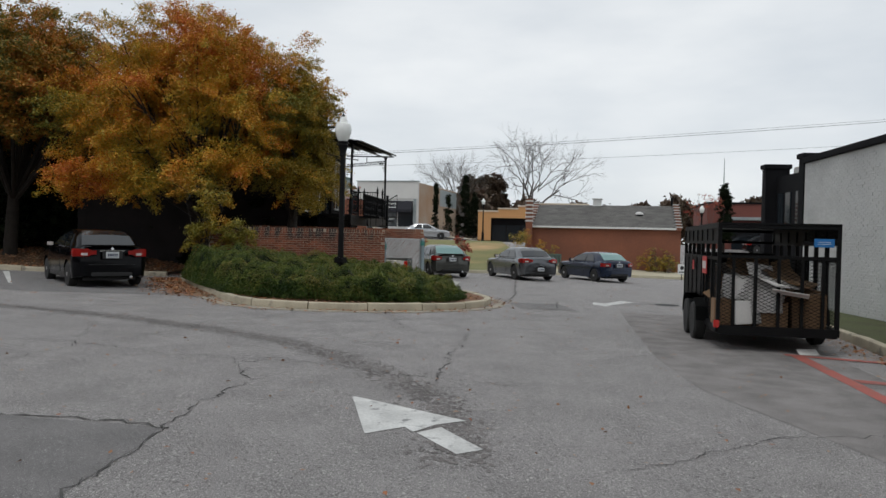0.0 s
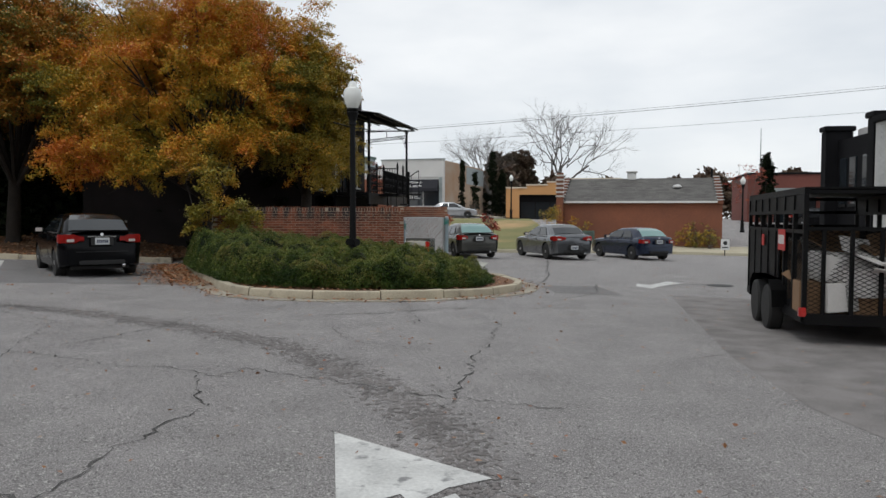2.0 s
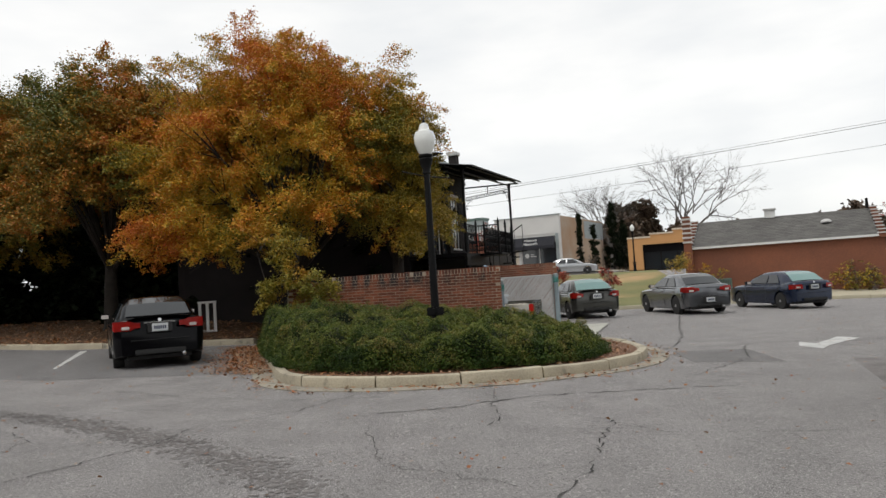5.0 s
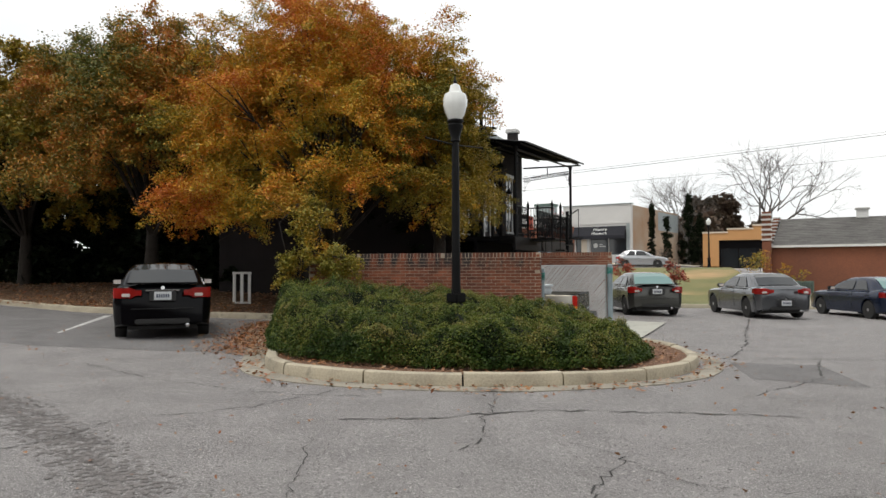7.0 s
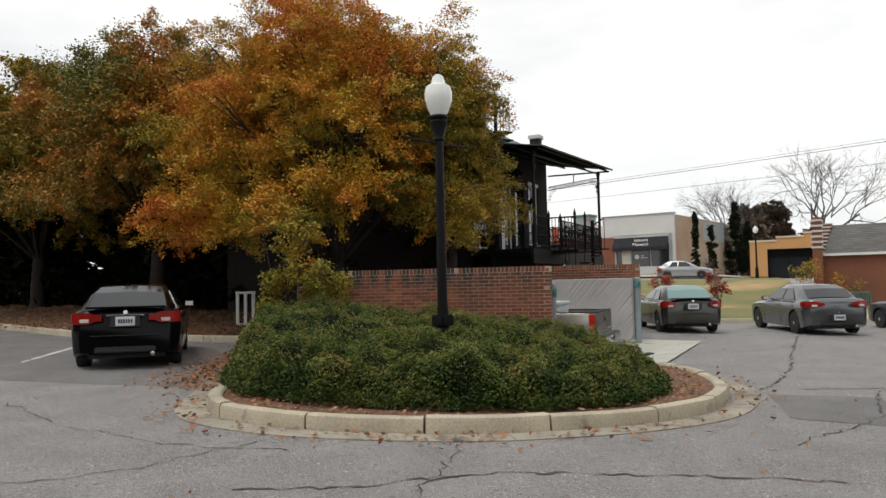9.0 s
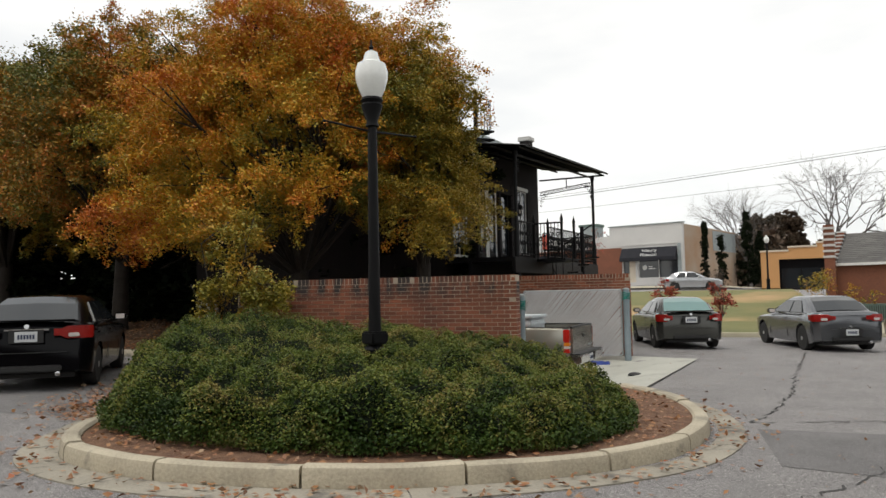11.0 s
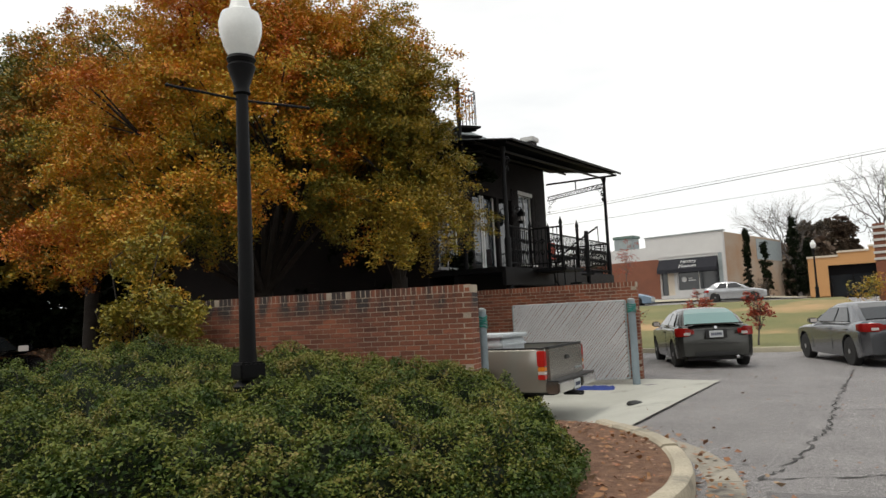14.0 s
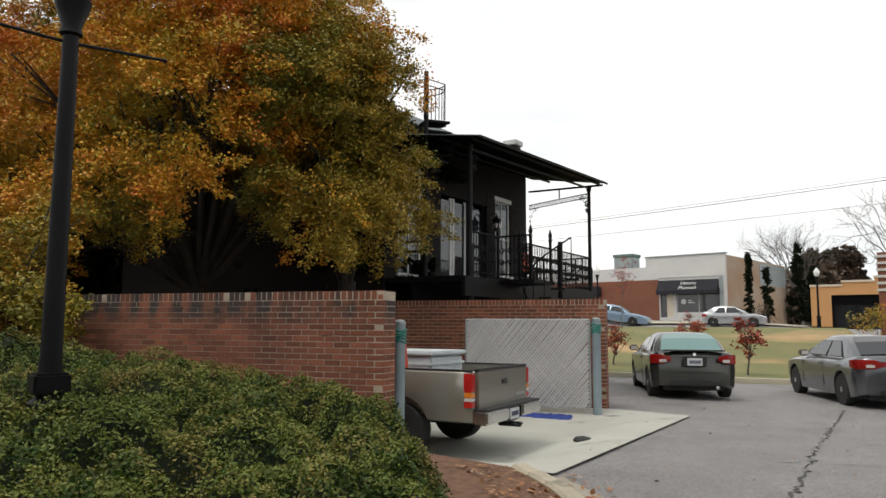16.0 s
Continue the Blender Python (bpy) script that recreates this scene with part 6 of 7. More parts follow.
def pickup(m):
    c = thing("pickup_truck", m, "pewter beige pickup truck with an open bed, backed into the yard", "pickup truck")
    PEWTER = paint("pewter_paint", (0.33, 0.31, 0.265), 0.55)
    W, L = 1.96, 5.4
    r = 0.375
    for s in (-1, 1):
        bm = bmesh.new()
        y0 = W / 2 * s
        rings = []
        xs = sorted({0.05, 0.12, *[0.2 + 0.1 * i for i in range(20)], *[1.12 + 0.46 * math.cos(a * math.pi / 14) for a in range(15)]})
        for x in xs:
            d = abs(x - 1.12)
            zb = 0.52 if d >= 0.46 else max(0.52, r + math.sqrt(0.46 ** 2 - d * d))
            tuck = 0.04 * max(0, 1 - (x - 0.05) / 0.12)
            rows = []
            for z, o in ((zb, -0.03), (zb + 0.02, -0.005), (max(zb + 0.03, 0.72), 0.0), (max(zb + 0.04, 0.9), 0.012), (1.0, -0.012), (1.17, -0.02), (1.2, -0.045)):
                rows.append((x, y0 + (o - tuck) * s, z))
            rows += [(x, y0 - 0.10 * s, 1.2), (x, y0 - 0.10 * s, 0.6)]
            rings.append([bm.verts.new(q) for q in rows])
        for a, b in zip(rings, rings[1:]):
            for k in range(len(a) - 1):
                bm.faces.new((a[k], a[k + 1], b[k + 1], b[k]))
        bm.faces.new(rings[0]), bm.faces.new(rings[-1][::-1])
        bmesh.ops.recalc_face_normals(bm, faces=bm.faces)
        bs = part("bed_side", bm, PEWTER, c, smooth=True)
        part("rail_cap", bx(0.06, 2.08, y0 - 0.11 * s - 0.005, y0 - 0.03 * s + 0.005, 1.2, 1.215, 0.005) if s > 0 else bx(0.06, 2.08, y0 + 0.025, y0 + 0.115, 1.2, 1.215, 0.005), PLASTIC, bs, "black rail cap")
        tl = part("tail_light", bx(0.045, 0.16, -0.07, 0.079, 0.92, 1.17, 0.012), TAIL, c, "red tail light")
        tl.matrix_basis = pose(0, (W / 2 - 0.077) * s, 0) @ pose(0, 0.02 * s, 0) @ Matrix.Diagonal((1, 0.75 * s, 1, 1))
        part("amber_lens", bx(0.045, 0.155, -0.069, 0.079, 0.85, 0.918, 0.008), AMBER, tl, "amber lens")
        part("clear_strip", bx(0.045, 0.155, -0.069, 0.079, 0.80, 0.848, 0.008), CLEARLENS, tl, "clear lens")
        part("lower_lens", bx(0.045, 0.155, -0.069, 0.079, 0.72, 0.798, 0.008), TAIL, tl)
        for wx in (1.12, 4.5):
            wheel(c, wx, (W / 2 - 0.15) * s, r, 0.25, 6)
        part("cab_side", bx(2.12, 3.9, y0 - (0.08 if s > 0 else 0), y0 + (0.08 if s < 0 else 0), 0.5, 1.1, 0.02), PEWTER, c)
    part("bed_floor", bx(0.1, 2.1, -W / 2 + 0.1, W / 2 - 0.1, 0.6, 0.66), PLASTIC, c)
    part("bed_front", bx(2.05, 2.1, -W / 2 + 0.1, W / 2 - 0.1, 0.6, 1.2), PEWTER, c)
    tg = part("tailgate", bx(0.02, 0.09, -W / 2 + 0.155, W / 2 - 0.155, 0.68, 1.19, 0.015), PEWTER, c)
    part("tailgate_handle", bx(0.0, 0.03, -0.09, 0.09, 0.98, 1.05, 0.012), PLASTIC, tg, "black handle")
    part("tailgate_cap", bx(0.018, 0.10, -W / 2 + 0.155, W / 2 - 0.155, 1.19, 1.225, 0.008), PLASTIC, tg, "black plastic cap")
    part("tailgate_badge", bx(0.012, 0.022, -0.72, -0.4, 0.78, 0.815), GALV, tg)
    part("cab", bx(2.12, 3.6, -0.78, 0.78, 1.1, 1.8, 0.12), PEWTER, c)
    part("rear_window", bx(2.10, 2.13, -0.6, 0.6, 1.25, 1.68, 0.01), CARGLASS, c)
    part("hood", bx(3.9, L, -W / 2 + 0.03, W / 2 - 0.03, 0.55, 1.12, 0.1), PEWTER, c)
    b_ = part("bumper", bx(-0.16, 0.05, -W / 2 + 0.02, -0.235, 0.50, 0.68, 0.025), CHROME, c, "chrome step bumper")
    part("bumper_half", bx(-0.16, 0.05, 0.235, W / 2 - 0.02, 0.50, 0.68, 0.025), CHROME, b_, "chrome step bumper")
    part("bumper_step", bx(-0.15, 0.04, -W / 2 + 0.06, W / 2 - 0.06, 0.665, 0.70, 0.01), PLASTIC, b_)
    part("bumper_middle", bx(-0.12, 0.05, -0.23, 0.23, 0.46, 0.66, 0.02), PLASTIC, b_)
    pl = part("number_plate", bx(-0.135, -0.12, -0.153, 0.153, 0.49, 0.645, 0.004), PLATE, c, "pale number plate")
    for k in range(6):
        part("plate_character", bx(-0.139, -0.135, -0.115 + 0.04 * k, -0.088 + 0.04 * k, 0.535, 0.6), INK, pl)
    part("hitch", bx(-0.22, 0.1, -0.035, 0.035, 0.38, 0.45, 0.01), PLASTIC, c, "black tow hitch")
    part("hitch_plate", bx(-0.2, 0.0, -0.14, 0.14, 0.4, 0.43, 0.01), PLASTIC, c)
    part("frame_rail", bx(0.1, 5.0, -0.45, 0.45, 0.42, 0.6), PLASTIC, c)
    return c


PICK = pose(-1.03, 23.78, height(-2.4, 23.8) + 0.03, 0, 0, 178) @ Matrix.Diagonal((0.95, 0.95, 0.89, 1))
pickup(PICK)
tool = thing("tool_box", PICK @ pose(1.5, -0.12, 0.66), "pale grey plastic storage box in the pickup bed", "box")
part("tub", bx(-0.55, 0.4, -0.5, 0.5, 0, 0.70, 0.03), GREYBOX, tool)
part("lid", bx(-0.6, 0.45, -0.54, 0.54, 0.70, 0.77, 0.02), GREYBOX, tool)
for k in range(3):
    part("rib", bx(-0.57, 0.42, -0.515, 0.515, 0.2 + 0.18 * k, 0.24 + 0.18 * k, 0.005), GREYBOX, tool)
cone = thing("traffic_cone", PICK @ pose(1.22, 0.68, 0.66), "orange traffic cone standing in the pickup bed", "traffic cone")
part("foot", bx(-0.13, 0.13, -0.13, 0.13, 0, 0.03, 0.01), CONE, cone)
part("shell", lathe([(0.125, 0.03), (0.07, 0.6), (0.03, 1.04), (0.02, 1.05)], 16), CONE, cone, smooth=True)


# ---- caged trailer with cardboard ----
TR = pose(5.24, 11.33, 0, 0, 0, -11.4)
tg_ = height(5.4, 13)
trailer = thing("cage_trailer", TR, "black steel cage trailer with expanded mesh sides and a solid lid", "trailer")
TW, TL, TF, TT = 0.87, 4.0, tg_ + 0.40, 1.83


def mesh_panel(name, x0, x1, y0, y1, z0, z1, cell=0.07):
    """Expanded metal: crossing slanted strands in an upright panel."""
    bm = bmesh.new()
    L = math.dist((x0, y0), (x1, y1))
    H = z1 - z0
    for s in (0, 1):
        k = -H * 2
        while k < L:
            pts = []
            for q in (k, k + H * 2):
                pts.append(q)
            a, b = max(0.0, k), min(L, k + H * 2)
            if b > a:
                za, zb = (a - k) / 2, (b - k) / 2
                if s:
                    za, zb = H - za, H - zb
                f = lambda d: (x0 + (x1 - x0) * d / L, y0 + (y1 - y0) * d / L)
                tube(bm, [(*f(a), z0 + za), (*f(b), z0 + zb)], 0.0045, 3, False)
            k += cell * 1.6
    return tagged(part(name, bm, BLACKIRON, trailer, "expanded black metal mesh"), kind="stuff")


part("floor", bx(-TW, TW, 0, TL, TF - 0.06, TF), BLACKIRON, trailer)
for x in (-TW, TW):
    part("side_rail", bx(x - 0.04, x + 0.04, -0.02, TL, TF - 0.1, TF + 0.02, 0.006), BLACKIRON, trailer)
    part("mid_rail", bx(x - 0.025, x + 0.025, 0, TL, 1.26, 1.31, 0.004), BLACKIRON, trailer)
    part("upper_rail", bx(x - 0.03, x + 0.03, 0, TL, 1.52, 1.57, 0.004), BLACKIRON, trailer)
    part("top_rail", bx(x - 0.03, x + 0.03, -0.03, TL, TT - 0.06, TT, 0.004), BLACKIRON, trailer)
    for k in range(8):
        y = TL * k / 7
        part("upright", bx(x - 0.03, x + 0.03, y - 0.03, y + 0.03, TF, TT - 0.06, 0.004), BLACKIRON, trailer)
    mesh_panel("side_mesh", x, x, 0, 1.3, TF, 1.28)
    part("top_panel", bx(x - 0.01, x + 0.01, 0, TL, 1.57, TT - 0.06), BLACKIRON, trailer, "black upper side panel")
    part("lower_panel", bx(x - 0.012, x + 0.012, 1.55, TL, TF + 0.02, 1.27), BLACKIRON, trailer, "solid black side panel")
    for wy in (1.43, 2.3):
        w = part("wheel", lathe([(0.2, -0.1), (0.31, -0.1), (0.335, -0.07), (0.335, 0.07), (0.31, 0.1), (0.2, 0.1)], 26), RUBBER, trailer, "black rubber tyre", True)
        w.matrix_basis = pose(x + (-0.1 if x < 0 else 0.1), wy, tg_ + 0.335, 0, 90, 0)
        rimt = part("rim", lathe([(0.21, -0.06), (0.215, 0.05), (0.17, 0.03), (0.08, 0.02), (0.07, 0.06), (0.03, 0.065)], 20), RIM, w, "pale steel rim", True)
        rimt.matrix_basis = pose(0, 0, 0, 180 if x < 0 else 0)
    bm = bmesh.new()
    arc = [(0.96, 0.38), (1.0, 0.62), (1.23, 0.76), (2.5, 0.76), (2.73, 0.62), (2.77, 0.38)]
    xo = x + (-0.2 if x < 0 else 0.2)
    lo = [[bm.verts.new((xx, y, tg_ + z)) for xx in (x, xo)] for y, z in arc]
    for a, b in zip(lo, lo[1:]):
        bm.faces.new((a[0], b[0], b[1], a[1]))
    bmesh.ops.solidify(bm, geom=list(bm.faces), thickness=0.012)
    part("mudguard", bm, BLACKIRON, trailer)
part("lid", bx(-TW - 0.03, TW + 0.03, -0.04, TL, TT, TT + 0.03, 0.006), BLACKIRON, trailer, "flat black roof sheet")
for z in (1.30, TT - 0.06, 1.54):
    part("rear_rail", bx(-TW, TW, -0.03, 0.03, z, z + 0.05, 0.004), BLACKIRON, trailer) if z != 1.54 else part("rear_half_rail", bx(0.35, TW, -0.03, 0.03, z, z + 0.05, 0.004), BLACKIRON, trailer)
    part("front_rail", bx(-TW, TW, TL - 0.03, TL + 0.03, z, z + 0.05, 0.004), BLACKIRON, trailer)
for x in (-0.65, -0.32, 0.02, 0.36, 0.66):
    part("gate_bar", bx(x - 0.022, x + 0.022, -0.03, 0.03, TF, 1.32, 0.004), BLACKIRON, trailer)
part("gate_bottom", bx(-TW, TW, -0.05, 0.03, TF - 0.12, TF + 0.02, 0.006), BLACKIRON, trailer)
mesh_panel("gate_mesh", -TW, TW, 0.035, 0.035, TF, 1.3)
mesh_panel("rear_upper_mesh", 0.4, TW, 0.0, 0.0, 1.56, TT - 0.06)
part("front_panel", bx(-TW, TW, TL - 0.01, TL + 0.01, TF, 1.3), BLACKIRON, trailer)
part("drawbar", tb([(-0.7, TL, TF - 0.06), (0, TL + 1.2, TF - 0.06), (0.7, TL, TF - 0.06)], 0.05, 6), BLACKIRON, trailer)
part("jack", tb([(0, TL + 1.1, tg_ - 0.02), (0, TL + 1.1, TF + 0.35)], 0.04, 8), GALV, trailer)
part("axle", tb([(-TW - 0.1, 1.43, tg_ + 0.335), (TW + 0.1, 1.43, tg_ + 0.335)], 0.04, 8), BLACKIRON, trailer)
part("axle", tb([(-TW - 0.1, 2.3, tg_ + 0.335), (TW + 0.1, 2.3, tg_ + 0.335)], 0.04, 8), BLACKIRON, trailer)
part("marker_light", bx(-TW - 0.07, -TW + 0.02, -0.06, 0.02, TF - 0.02, TF + 0.1, 0.01), TAIL, trailer, "red marker light")
sg = part("sign", bx(-TW - 0.05, -TW - 0.04, 0.95, 1.4, 1.0, 1.3, 0.003), SIGNRED, trailer, "red and white lettered sign")
for k in range(5):
    part("sign_letter", bx(-TW - 0.055, -TW - 0.05, 1.0 + 0.075 * k, 1.05 + 0.075 * k, 1.09, 1.22), WHITE, sg, "white bar")
sg = part("small_sign", bx(-TW - 0.045, -TW - 0.036, 2.5, 2.68, 1.02, 1.2, 0.003), SIGNRED, trailer, "small red sign")
sb = part("blue_sign", bx(0.50, 0.79, -0.05, -0.035, 1.50, 1.63, 0.003), SIGNBLUE, trailer, "blue sign")
for k in range(2):
    part("sign_bar", bx(0.55, 0.74, -0.054, -0.05, 1.545 + 0.03 * k, 1.551 + 0.03 * k), WHITE, sb, "pale bar")
# cartons
rngt = np.random.default_rng(21)
for k in range(46):
    layer = k // 12
    s = rngt.uniform(0.16, 0.32, 3)
    x, y = rngt.uniform(-TW + 0.36, TW - 0.36), 0.22 + 3.2 * ((k % 12) / 12) + 0.1 * rngt.uniform()
    z = TF + 0.06 + layer * 0.19
    cb = thing("cardboard_box", TR @ pose(x, y, z + 0.08, *(rngt.normal(size=2) * (3 + 5 * layer)), rngt.uniform(0, 180)), "crushed cardboard box in the trailer load" if k % 4 else "white printed carton in the trailer load", "cardboard box", "trailer load")
    mm = CARDBOARD if k % 4 else PAPER
    if layer > 1:
        part("sheet", bx(-s[0] * 1.3, s[0] * 1.3, -s[1], s[1], 0, 0.03, 0.004), mm, cb)
        fl = part("flap", bx(-s[0] * 1.3, s[0] * 1.3, 0, s[1] * 0.7, 0, 0.008), mm, cb)
        fl.matrix_basis = pose(0, s[1], 0.015, rngt.uniform(15, 70))
    else:
        part("carton", bx(-s[0], s[0], -s[1], s[1], -0.1, s[2], 0.008), mm, cb)
        fl = part("flap", bx(-s[0], s[0], 0, s[1] * 0.8, 0, 0.006), mm, cb)
        fl.matrix_basis = pose(0, s[1], s[2], rngt.uniform(20, 120))
for x, w, h, mm in ((-0.62, 0.56, 0.42, CARDBOARD), (-0.05, 0.5, 0.4, CARDBOARD), (0.5, 0.5, 0.55, CARDBOARD)):
    cb = thing("cardboard_box", TR @ pose(x, 0.3, TF, 0, 0, rngt.uniform(-4, 4)), "large brown cardboard box against the trailer gate", "cardboard box", "trailer load")
    part("carton", bx(-w / 2, w / 2, -0.22, 0.25, 0.0, h, 0.01), mm, cb)
    part("tape", bx(-0.03, 0.03, -0.223, 0.253, 0.1, h + 0.002), CARDBOARD, cb)
bag = thing("white_carton", TR @ pose(-0.3, 0.32, TF + 0.42, 4, 3, 8), "white printed carton on the brown boxes", "carton")
part("carton", bx(-0.42, 0.42, -0.24, 0.25, 0, 0.36, 0.02), PAPER, bag)
tri_ = thing("cardboard_scrap", pose(5.75, 11.3, height(5.75, 11.3) + 0.012, 35, 0, 5), "pale cardboard scrap hanging below the trailer gate", "cardboard")
part("scrap", bx(-0.16, 0.16, -0.1, 0.1, 0, 0.008), PAPER, tri_)


# ---- trees ----
def tree(name, base, trunk_r, trunk_h, blobs, leaf, size, per, label, seed, clump=0.55, category="tree", extra=(), bark=None, shell=0.55):
    rng = np.random.default_rng(seed)
    t = thing(name, Matrix(), label, category)
    bm = bmesh.new()
    b = Vector((*base, height(*base)))
    tube(bm, [b - Vector((0, 0, 0.2)), b + Vector((0, 0, 0.25)), b + Vector((0.1, 0, trunk_h))], [trunk_r * 1.5, trunk_r, trunk_r * 0.8], 10)
    part("trunk", bm, bark or BARK, t, smooth=True)
    bm = bmesh.new()
    for x, y, z, rx, ry, rz in blobs[::3] if len(blobs) > 12 else blobs:
        c = Vector((x, y, z))
        s = b + Vector((0.1, 0, trunk_h))
        mid = s.lerp(c, 0.5) + Vector((rng.normal() * 0.3, rng.normal() * 0.3, 0.5))
        tube(bm, [s - Vector((0, 0, 0.3)), mid, c], [trunk_r * 0.3, trunk_r * 0.18, 0.02], 5)
        for k in range(3):
            d = Vector(rng.normal(size=3))
            tube(bm, [mid.lerp(c, 0.4), c + Vector((d.x * rx, d.y * ry, d.z * rz)) * 0.45], [trunk_r * 0.09, 0.01], 4)
    part("limb_work", bm, bark or BARK, t)
    leaves("crown", crown_points(blobs, per, rng, clump, shell), size, leaf, t, rng=rng, flat=0.45)
    for m2, bl in extra:
        leaves("crown_patch", crown_points(bl, per, rng, clump, shell), size, m2, t, rng=rng)
    return t


def spray(cx, cy, cz, rx, ry, rz, n, rng, lo=0.9, hi=1.9):
    """Many lesser ellipsoids over the surface of a great one, for an uneven outline."""
    out = []
    for k in range(n):
        d = rng.normal(size=3)
        d /= np.linalg.norm(d)
        if d[2] < -0.55:
            d[2] *= -1
        q = rng.uniform(0.5, 0.97)
        s = rng.uniform(lo, hi)
        out.append((cx + d[0] * rx * q, cy + d[1] * ry * q, cz + d[2] * rz * q, s, s, s * 0.8))
    return out


rt = np.random.default_rng(30)
low_front = [(-11.9 + 0.8 * i, 22.9 + 0.35 * math.sin(i * 2.1), 3.2 + 0.12 * max(0, i - 3) + 0.4 * math.sin(i * 1.3), 0.75, 0.6, 0.5) for i in range(8)]
low_front += [(-12.6 + 0.8 * i, 24.0 + 0.5 * math.sin(i * 1.7), 3.05 + 0.16 * max(0, i - 3) + 0.35 * math.sin(i * 2.3), 0.8, 0.7, 0.5) for i in range(8)]
tree("autumn_tree", (-8.8, 26.2), 0.28, 2.2, spray(-8.7, 25.6, 5.65, 4.5, 3.0, 3.4, 104, rt, 0.75, 1.4) + low_front, LEAF_AUTUMN, 0.031, 370, "broad tree in orange, yellow and olive autumn leaf", 31, 0.5)
right_low = [(-4.7 + 0.5 * math.sin(i * 2.0), 25.2 + 0.5 * i, 3.1 + 0.35 * (i % 3), 0.6, 0.6, 0.5) for i in range(5)]
tree("olive_tree", (-5.7, 27.0), 0.22, 2.4, spray(-5.5, 26.0, 4.75, 1.4, 1.5, 2.55, 40, rt, 0.55, 0.95) + right_low, LEAF_OLIVE, 0.03, 430, "tall olive-green tree beside the dark house", 32, 0.45)
tree("autumn_tree", (-16.8, 28.2), 0.26, 2.4, spray(-16.2, 27.2, 5.9, 5.0, 3.3, 3.6, 92, rt, 0.85, 1.5), LEAF_RUST, 0.045, 260, "broad tree in rust and olive autumn leaf above the bank", 33)
tree("olive_tree", (-24.5, 30.0), 0.26, 2.2, spray(-25.0, 28.6, 5.9, 5.2, 3.6, 3.8, 62, rt, 1.0, 1.7), LEAF_OLIVE, 0.07, 170, "broad olive-brown tree above the bank", 34)
tree("small_autumn_tree", (-7.1, 21.0), 0.05, 0.9, [(-6.7, 21.0, 1.9, 0.6, 0.45, 0.45), (-6.2, 20.9, 1.45, 0.4, 0.3, 0.4), (-7.2, 20.95, 1.4, 0.35, 0.3, 0.3), (-6.7, 21.3, 2.5, 0.6, 0.5, 0.4), (-5.75, 20.85, 1.6, 0.35, 0.3, 0.4), (-7.4, 21.8, 2.9, 0.7, 0.5, 0.4)], LEAF_YELLOW, 0.03, 260, "small yellow-green sapling hanging over the hedge", 35, 0.3)
# Thickets added behind the crowns; their near-black colour carries the deep shade there.
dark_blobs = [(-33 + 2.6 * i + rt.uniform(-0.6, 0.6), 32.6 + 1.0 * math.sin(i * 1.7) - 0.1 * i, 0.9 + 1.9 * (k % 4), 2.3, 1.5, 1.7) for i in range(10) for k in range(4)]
tree("shade_thicket", (-22, 35), 0.2, 2.0, dark_blobs, LEAF_DARK, 0.18, 240, "dense evergreen thicket, near-black to stand for the shade behind the trees", 36, 0.8, "thicket")
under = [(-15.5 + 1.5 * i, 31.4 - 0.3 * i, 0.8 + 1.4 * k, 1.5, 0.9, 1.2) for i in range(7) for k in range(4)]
tree("shade_thicket", (-11, 30.6), 0.15, 1.5, under, LEAF_DARK, 0.14, 230, "dense evergreen shrubs, near-black to stand for the shade behind the yard", 37, 0.7, "thicket")
stand = thing("wooden_stand", pose(-12.3, 27.0, height(-12.3, 27.0) + 0.1, 0, 0, 20), "small white painted wooden stand under the tree", "stand")
for x in (-0.22, 0.02, 0.26):
    part("post", bx(x - 0.045, x + 0.045, -0.04, 0.04, 0, 0.95, 0.006), WHITE, stand)
part("top_bar", bx(-0.28, 0.32, -0.05, 0.05, 0.95, 1.02, 0.006), WHITE, stand)
part("bottom_bar", bx(-0.18, 0.22, -0.03, 0.03, 0.0, 0.06, 0.006), WHITE, stand)


def bare_tree(x, y, tall, seed, label, bend=0.45, z=None):
    rng = np.random.default_rng(seed)
    t = thing("bare_tree", Matrix(), label, "tree")
    b = Vector((x, y, (height(x, y) if z is None else z) - 0.2))
    bm = tb([b, b + Vector((0.1, 0, tall * 0.3))], [tall * 0.03, tall * 0.022], 8)
    part("trunk", bm, GREYBARK, t, smooth=True)
    bm = bmesh.new()
    for k in range(5):
        d = Vector((rng.normal() * bend, rng.normal() * bend, 1)).normalized() * tall * rng.uniform(0.26, 0.36)
        limbs(bm, b + Vector((0.1, 0, tall * 0.27)), b + Vector((0.1, 0, tall * 0.28)) + d, tall * 0.011, 5, rng, 0.42, 3, 5)
    part("branch_work", bm, GREYBARK, t)
    return t


bare_tree(20.3, 170, 25.0, 51, "tall leafless grey tree beyond the shops", 0.5)
bare_tree(3.9, 150, 17.0, 52, "leafless grey tree beyond the museum", 0.75)
tree("brown_tree", (9.2, 170), 0.5, 6, spray(9.2, 170, 12.0, 5.9, 4.0, 4.4, 44, rt, 1.4, 2.4), LEAF_BROWN, 0.2, 60, "round brown-leaved tree beyond the shops", 53)


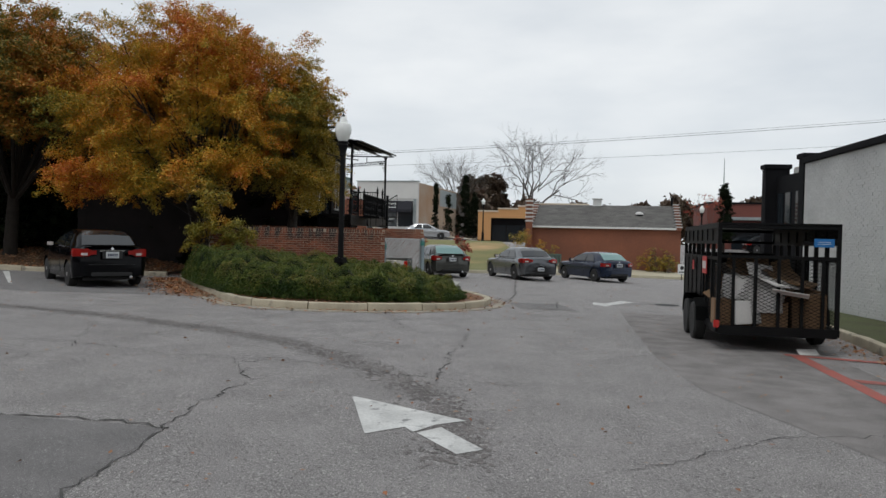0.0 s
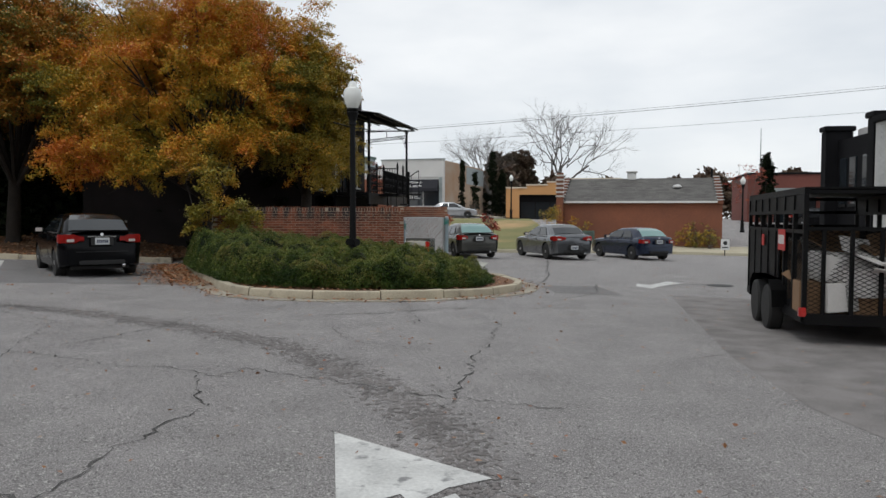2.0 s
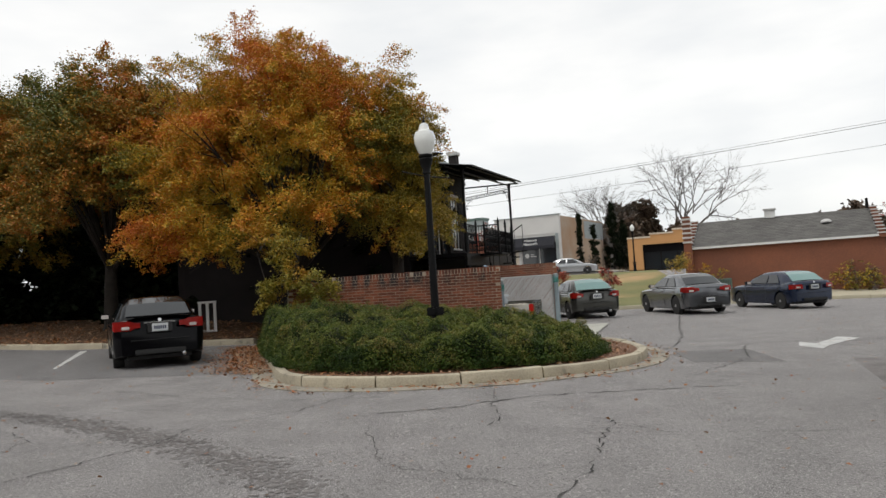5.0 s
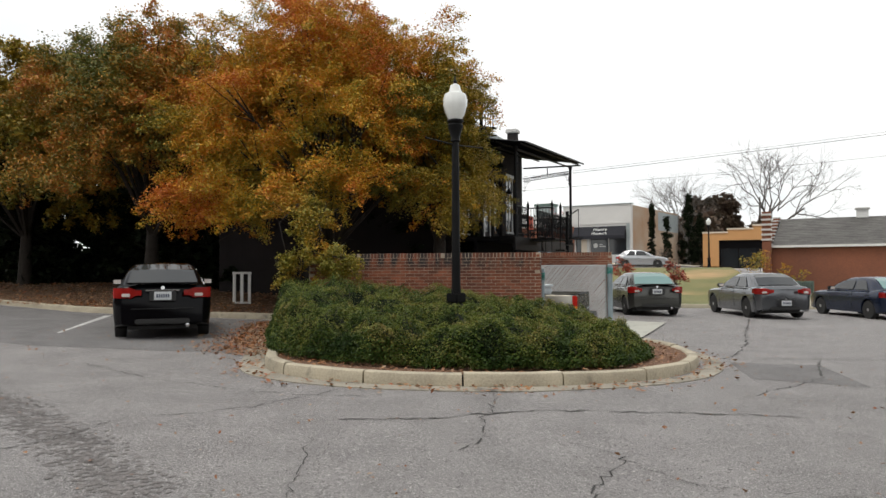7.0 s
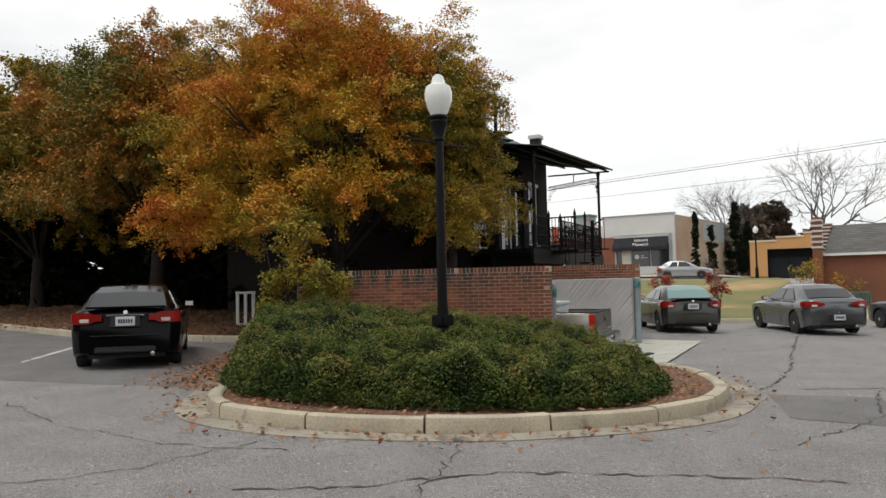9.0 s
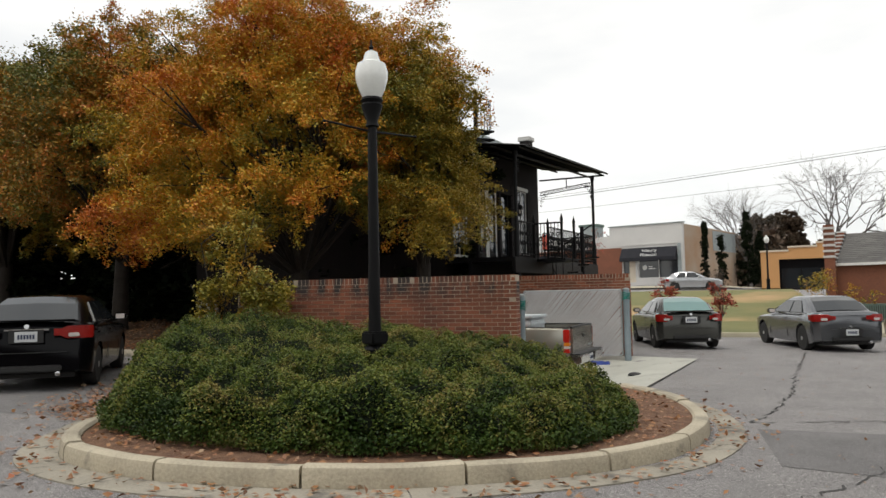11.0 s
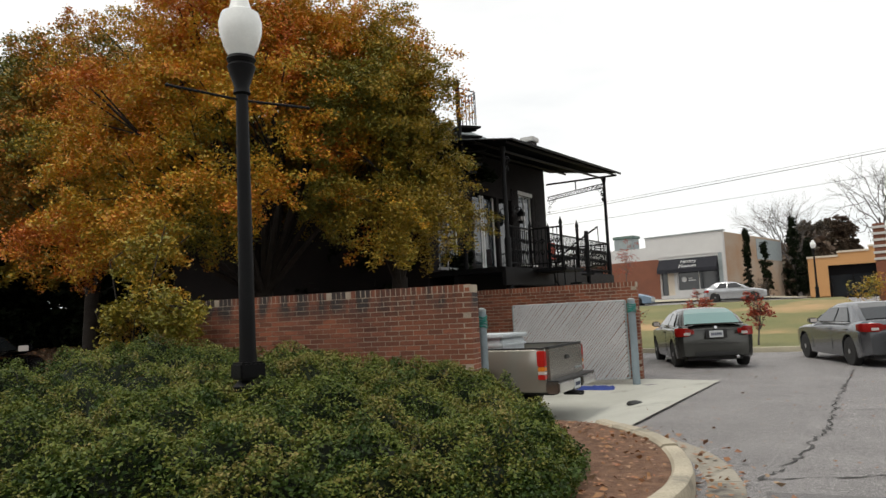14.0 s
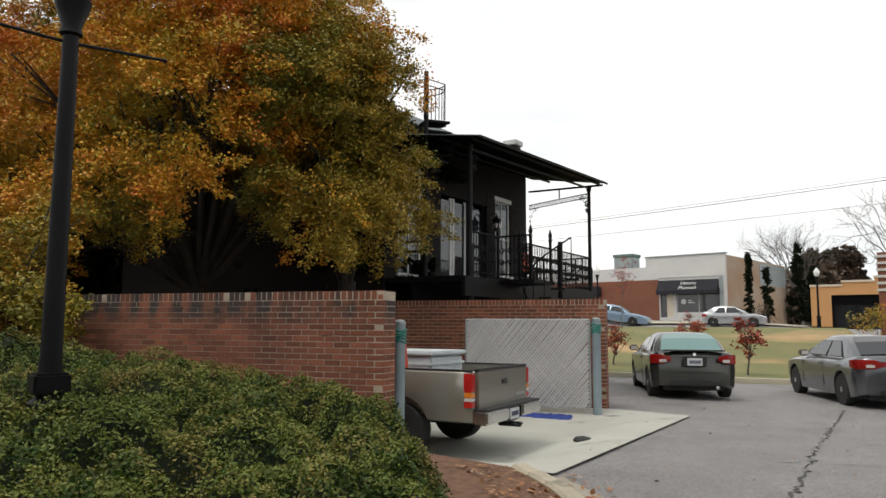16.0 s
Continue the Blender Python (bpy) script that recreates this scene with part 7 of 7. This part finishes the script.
def cypress(x, y, tall, wide, seed, label, curl=0.0):
    rng = np.random.default_rng(seed)
    t = thing("evergreen_tree", Matrix(), label, "tree")
    g = height(x, y)
    part("trunk", tb([(x, y, g - 0.1), (x, y, g + tall * 0.9)], [0.12, 0.03], 6), BARK, t)
    bl = []
    for k in range(int(tall * 5)):
        h = rng.uniform(0.05, 1)
        rr = wide * (1.05 - h) ** 0.7 * (0.55 + 0.45 * math.sin(h * 9 + seed) * curl + 0.2)
        a = rng.uniform(0, 6.28)
        bl.append((x + math.cos(a) * rr * 0.6, y + math.sin(a) * rr * 0.6, g + 0.3 + h * tall, 0.1 + 0.42 * rr, 0.1 + 0.42 * rr, 0.45))
    leaves("crown", crown_points(bl, 60, rng, 0.16 + 0.16 * min(1, wide), 0.4), 0.07, LEAF_DARK, t, rng=rng)
    return t


cypress(2.9, 100, 8.2, 1.9, 61, "dark green cypress beyond the orange shop")
cypress(4.3, 101, 6.2, 1.3, 62, "dark green cypress beyond the orange shop")
cypress(-0.9, 80.0, 5.2, 0.34, 64, "thin twisted dark juniper beside the museum", 0.8)
cypress(0.5, 79.0, 3.9, 0.5, 65, "twisted dark juniper beside the museum", 0.9)
cypress(22.6, 58.5, 5.2, 1.1, 66, "dark green cypress beside the far brick block")


def sapling(x, y, tall, leaf, seed, label, bush=False, wide=0.5):
    g = height(x, y)
    rng = np.random.default_rng(seed)
    bl = [(x + rng.normal() * wide * 0.5, y + rng.normal() * wide * 0.5, g + tall * rng.uniform(0.15 if bush else 0.45, 0.95), wide * 0.5, wide * 0.5, wide * 0.4) for k in range(9)]
    return tree("shrub" if bush else "sapling", (x, y), 0.03, tall * (0.25 if bush else 0.5), bl, leaf, 0.05, 13, label, seed, 0.22, "shrub" if bush else "tree", bark=GREYBARK)


sapling(1.0, 39.5, 1.9, LEAF_RED, 71, "thin sapling with red leaves on the lawn")
sapling(-1.6, 48, 1.7, LEAF_RED, 72, "thin sapling with red leaves on the lawn")
sapling(-3.6, 41.5, 1.5, LEAF_RED, 73, "low sapling with rust leaves on the lawn", wide=0.7)
sapling(-9.0, 68.5, 5.2, LEAF_RED, 74, "slender tree with scarlet leaves by the street", wide=1.1)
sapling(4.9, 45.0, 2.2, LEAF_YELLOW, 75, "yellow-leaved shrub by the brick pier", True, 0.9)
sapling(6.3, 45.6, 1.6, LEAF_YELLOW, 76, "sparse yellow shrub against the brick wall", True, 0.7)
sapling(12.9, 44.1, 1.7, LEAF_YELLOW, 77, "sparse yellow-green shrub against the brick wall", True, 0.8)
sapling(13.6, 43.8, 1.3, LEAF_OLIVE, 78, "olive shrub against the brick wall", True, 0.7)
sapling(20.5, 56, 4.6, LEAF_RED, 79, "tree with dark red leaves by the far block", wide=1.4)
sapling(0.2, 75.5, 1.5, LEAF_BROWN, 80, "dark clipped shrub by the museum", True, 1.2)
street_lamp(3.9, 71.5, 4.3, "distant black street lamp with a white globe")
street_lamp(-10.6, 68.0, 4.4, "distant black street lamp with a white globe")
street_lamp(19.2, 54.0, 4.0, "distant black street lamp with a white globe")

# ---- distant woods, wires, sign ----
rf = np.random.default_rng(90)
far_pts = []
for k in range(150):
    x, y = rf.uniform(-70, 110), rf.uniform(150, 185)
    far_pts.append((x, y, height(x, y) + rf.uniform(1.5, 7.5), rf.uniform(3, 5), 2.5, rf.uniform(2.5, 4.5)))
woods = leaves("far_woods", crown_points(far_pts, 7, rf, 1.3, 0.4), 0.6, LEAF_BROWN, rng=rf)
tagged(woods, "hazy brown and green woods on the skyline", "woods", kind="stuff")
wires = thing("power_lines", Matrix(), "thin power lines strung across the sky", "wires")
for k, (a, b, r) in enumerate((((-22, 62.8, 7.6), (58, 57, 14.0), 0.02), ((-22, 62.8, 7.75), (58, 57, 14.2), 0.012), ((-22, 63, 6.9), (58, 57, 11.8), 0.013))):
    pts = []
    for i in range(25):
        t = i / 24
        pts.append((a[0] + (b[0] - a[0]) * t, a[1] + (b[1] - a[1]) * t, a[2] + (b[2] - a[2]) * t - 2.2 * t * (1 - t)))
    part("cable", tb(pts, r, 4), BLACKIRON, wires)
for x, y, z0 in ((-22, 62.9, 0), (58, 57, 0)):
    part("pole", tb([(x, y, -0.6), (x, y, 14.4 if x > 0 else 8.2)], [0.16, 0.11], 8), BARK, wires)
mastp = thing("radio_mast", Matrix(), "thin distant radio mast", "mast")
part("mast", tb([(50, 130, 0), (50, 130, 17)], [0.25, 0.05], 5), GALV, mastp)
sp = thing("parking_sign", pose(13.2, 40.0, height(13.2, 40.0), 0, 0, 8), "small white parking sign on a low post at the kerb", "sign")
part("post", tb([(0, 0, 0), (0, 0, 0.75)], 0.025, 6), BLACKIRON, sp)
pn = part("panel", bx(-0.24, 0.24, -0.03, -0.018, 0.32, 0.88, 0.01), WHITE, sp)
part("mark", lathe([(0.11, 0), (0.11, 0.006)], 16, axis="y"), PLASTIC, pn, "dark round mark").matrix_basis = pose(0, -0.03, 0.68)
part("text_bar", bx(-0.17, 0.17, -0.036, -0.03, 0.42, 0.48), PLASTIC, pn, "dark bar")

# ---- unseen plain buildings added round the lot to darken reflections and side light ----
back = mat("plain_dull_brick", (0.12, 0.075, 0.055), (0.08, 0.052, 0.042), 0.6, 12, 0.9)
for name, b in (("rear_light_block", (-45, 45, -24, -16, -1, 8.5)), ("side_light_block", (-52, -45, -24, 20, -1, 8.0))):
    r_ = thing(name, Matrix(), "unseen plain dull brick row added to block low sky light", "building", kind="structure")
    part("wall", bx(*b), back, r_)
    part("coping", bx(b[0] - 0.1, b[1] + 0.1, b[2] - 0.1, b[3] + 0.1, b[5], b[5] + 0.2, 0.03), STUCCO, r_)
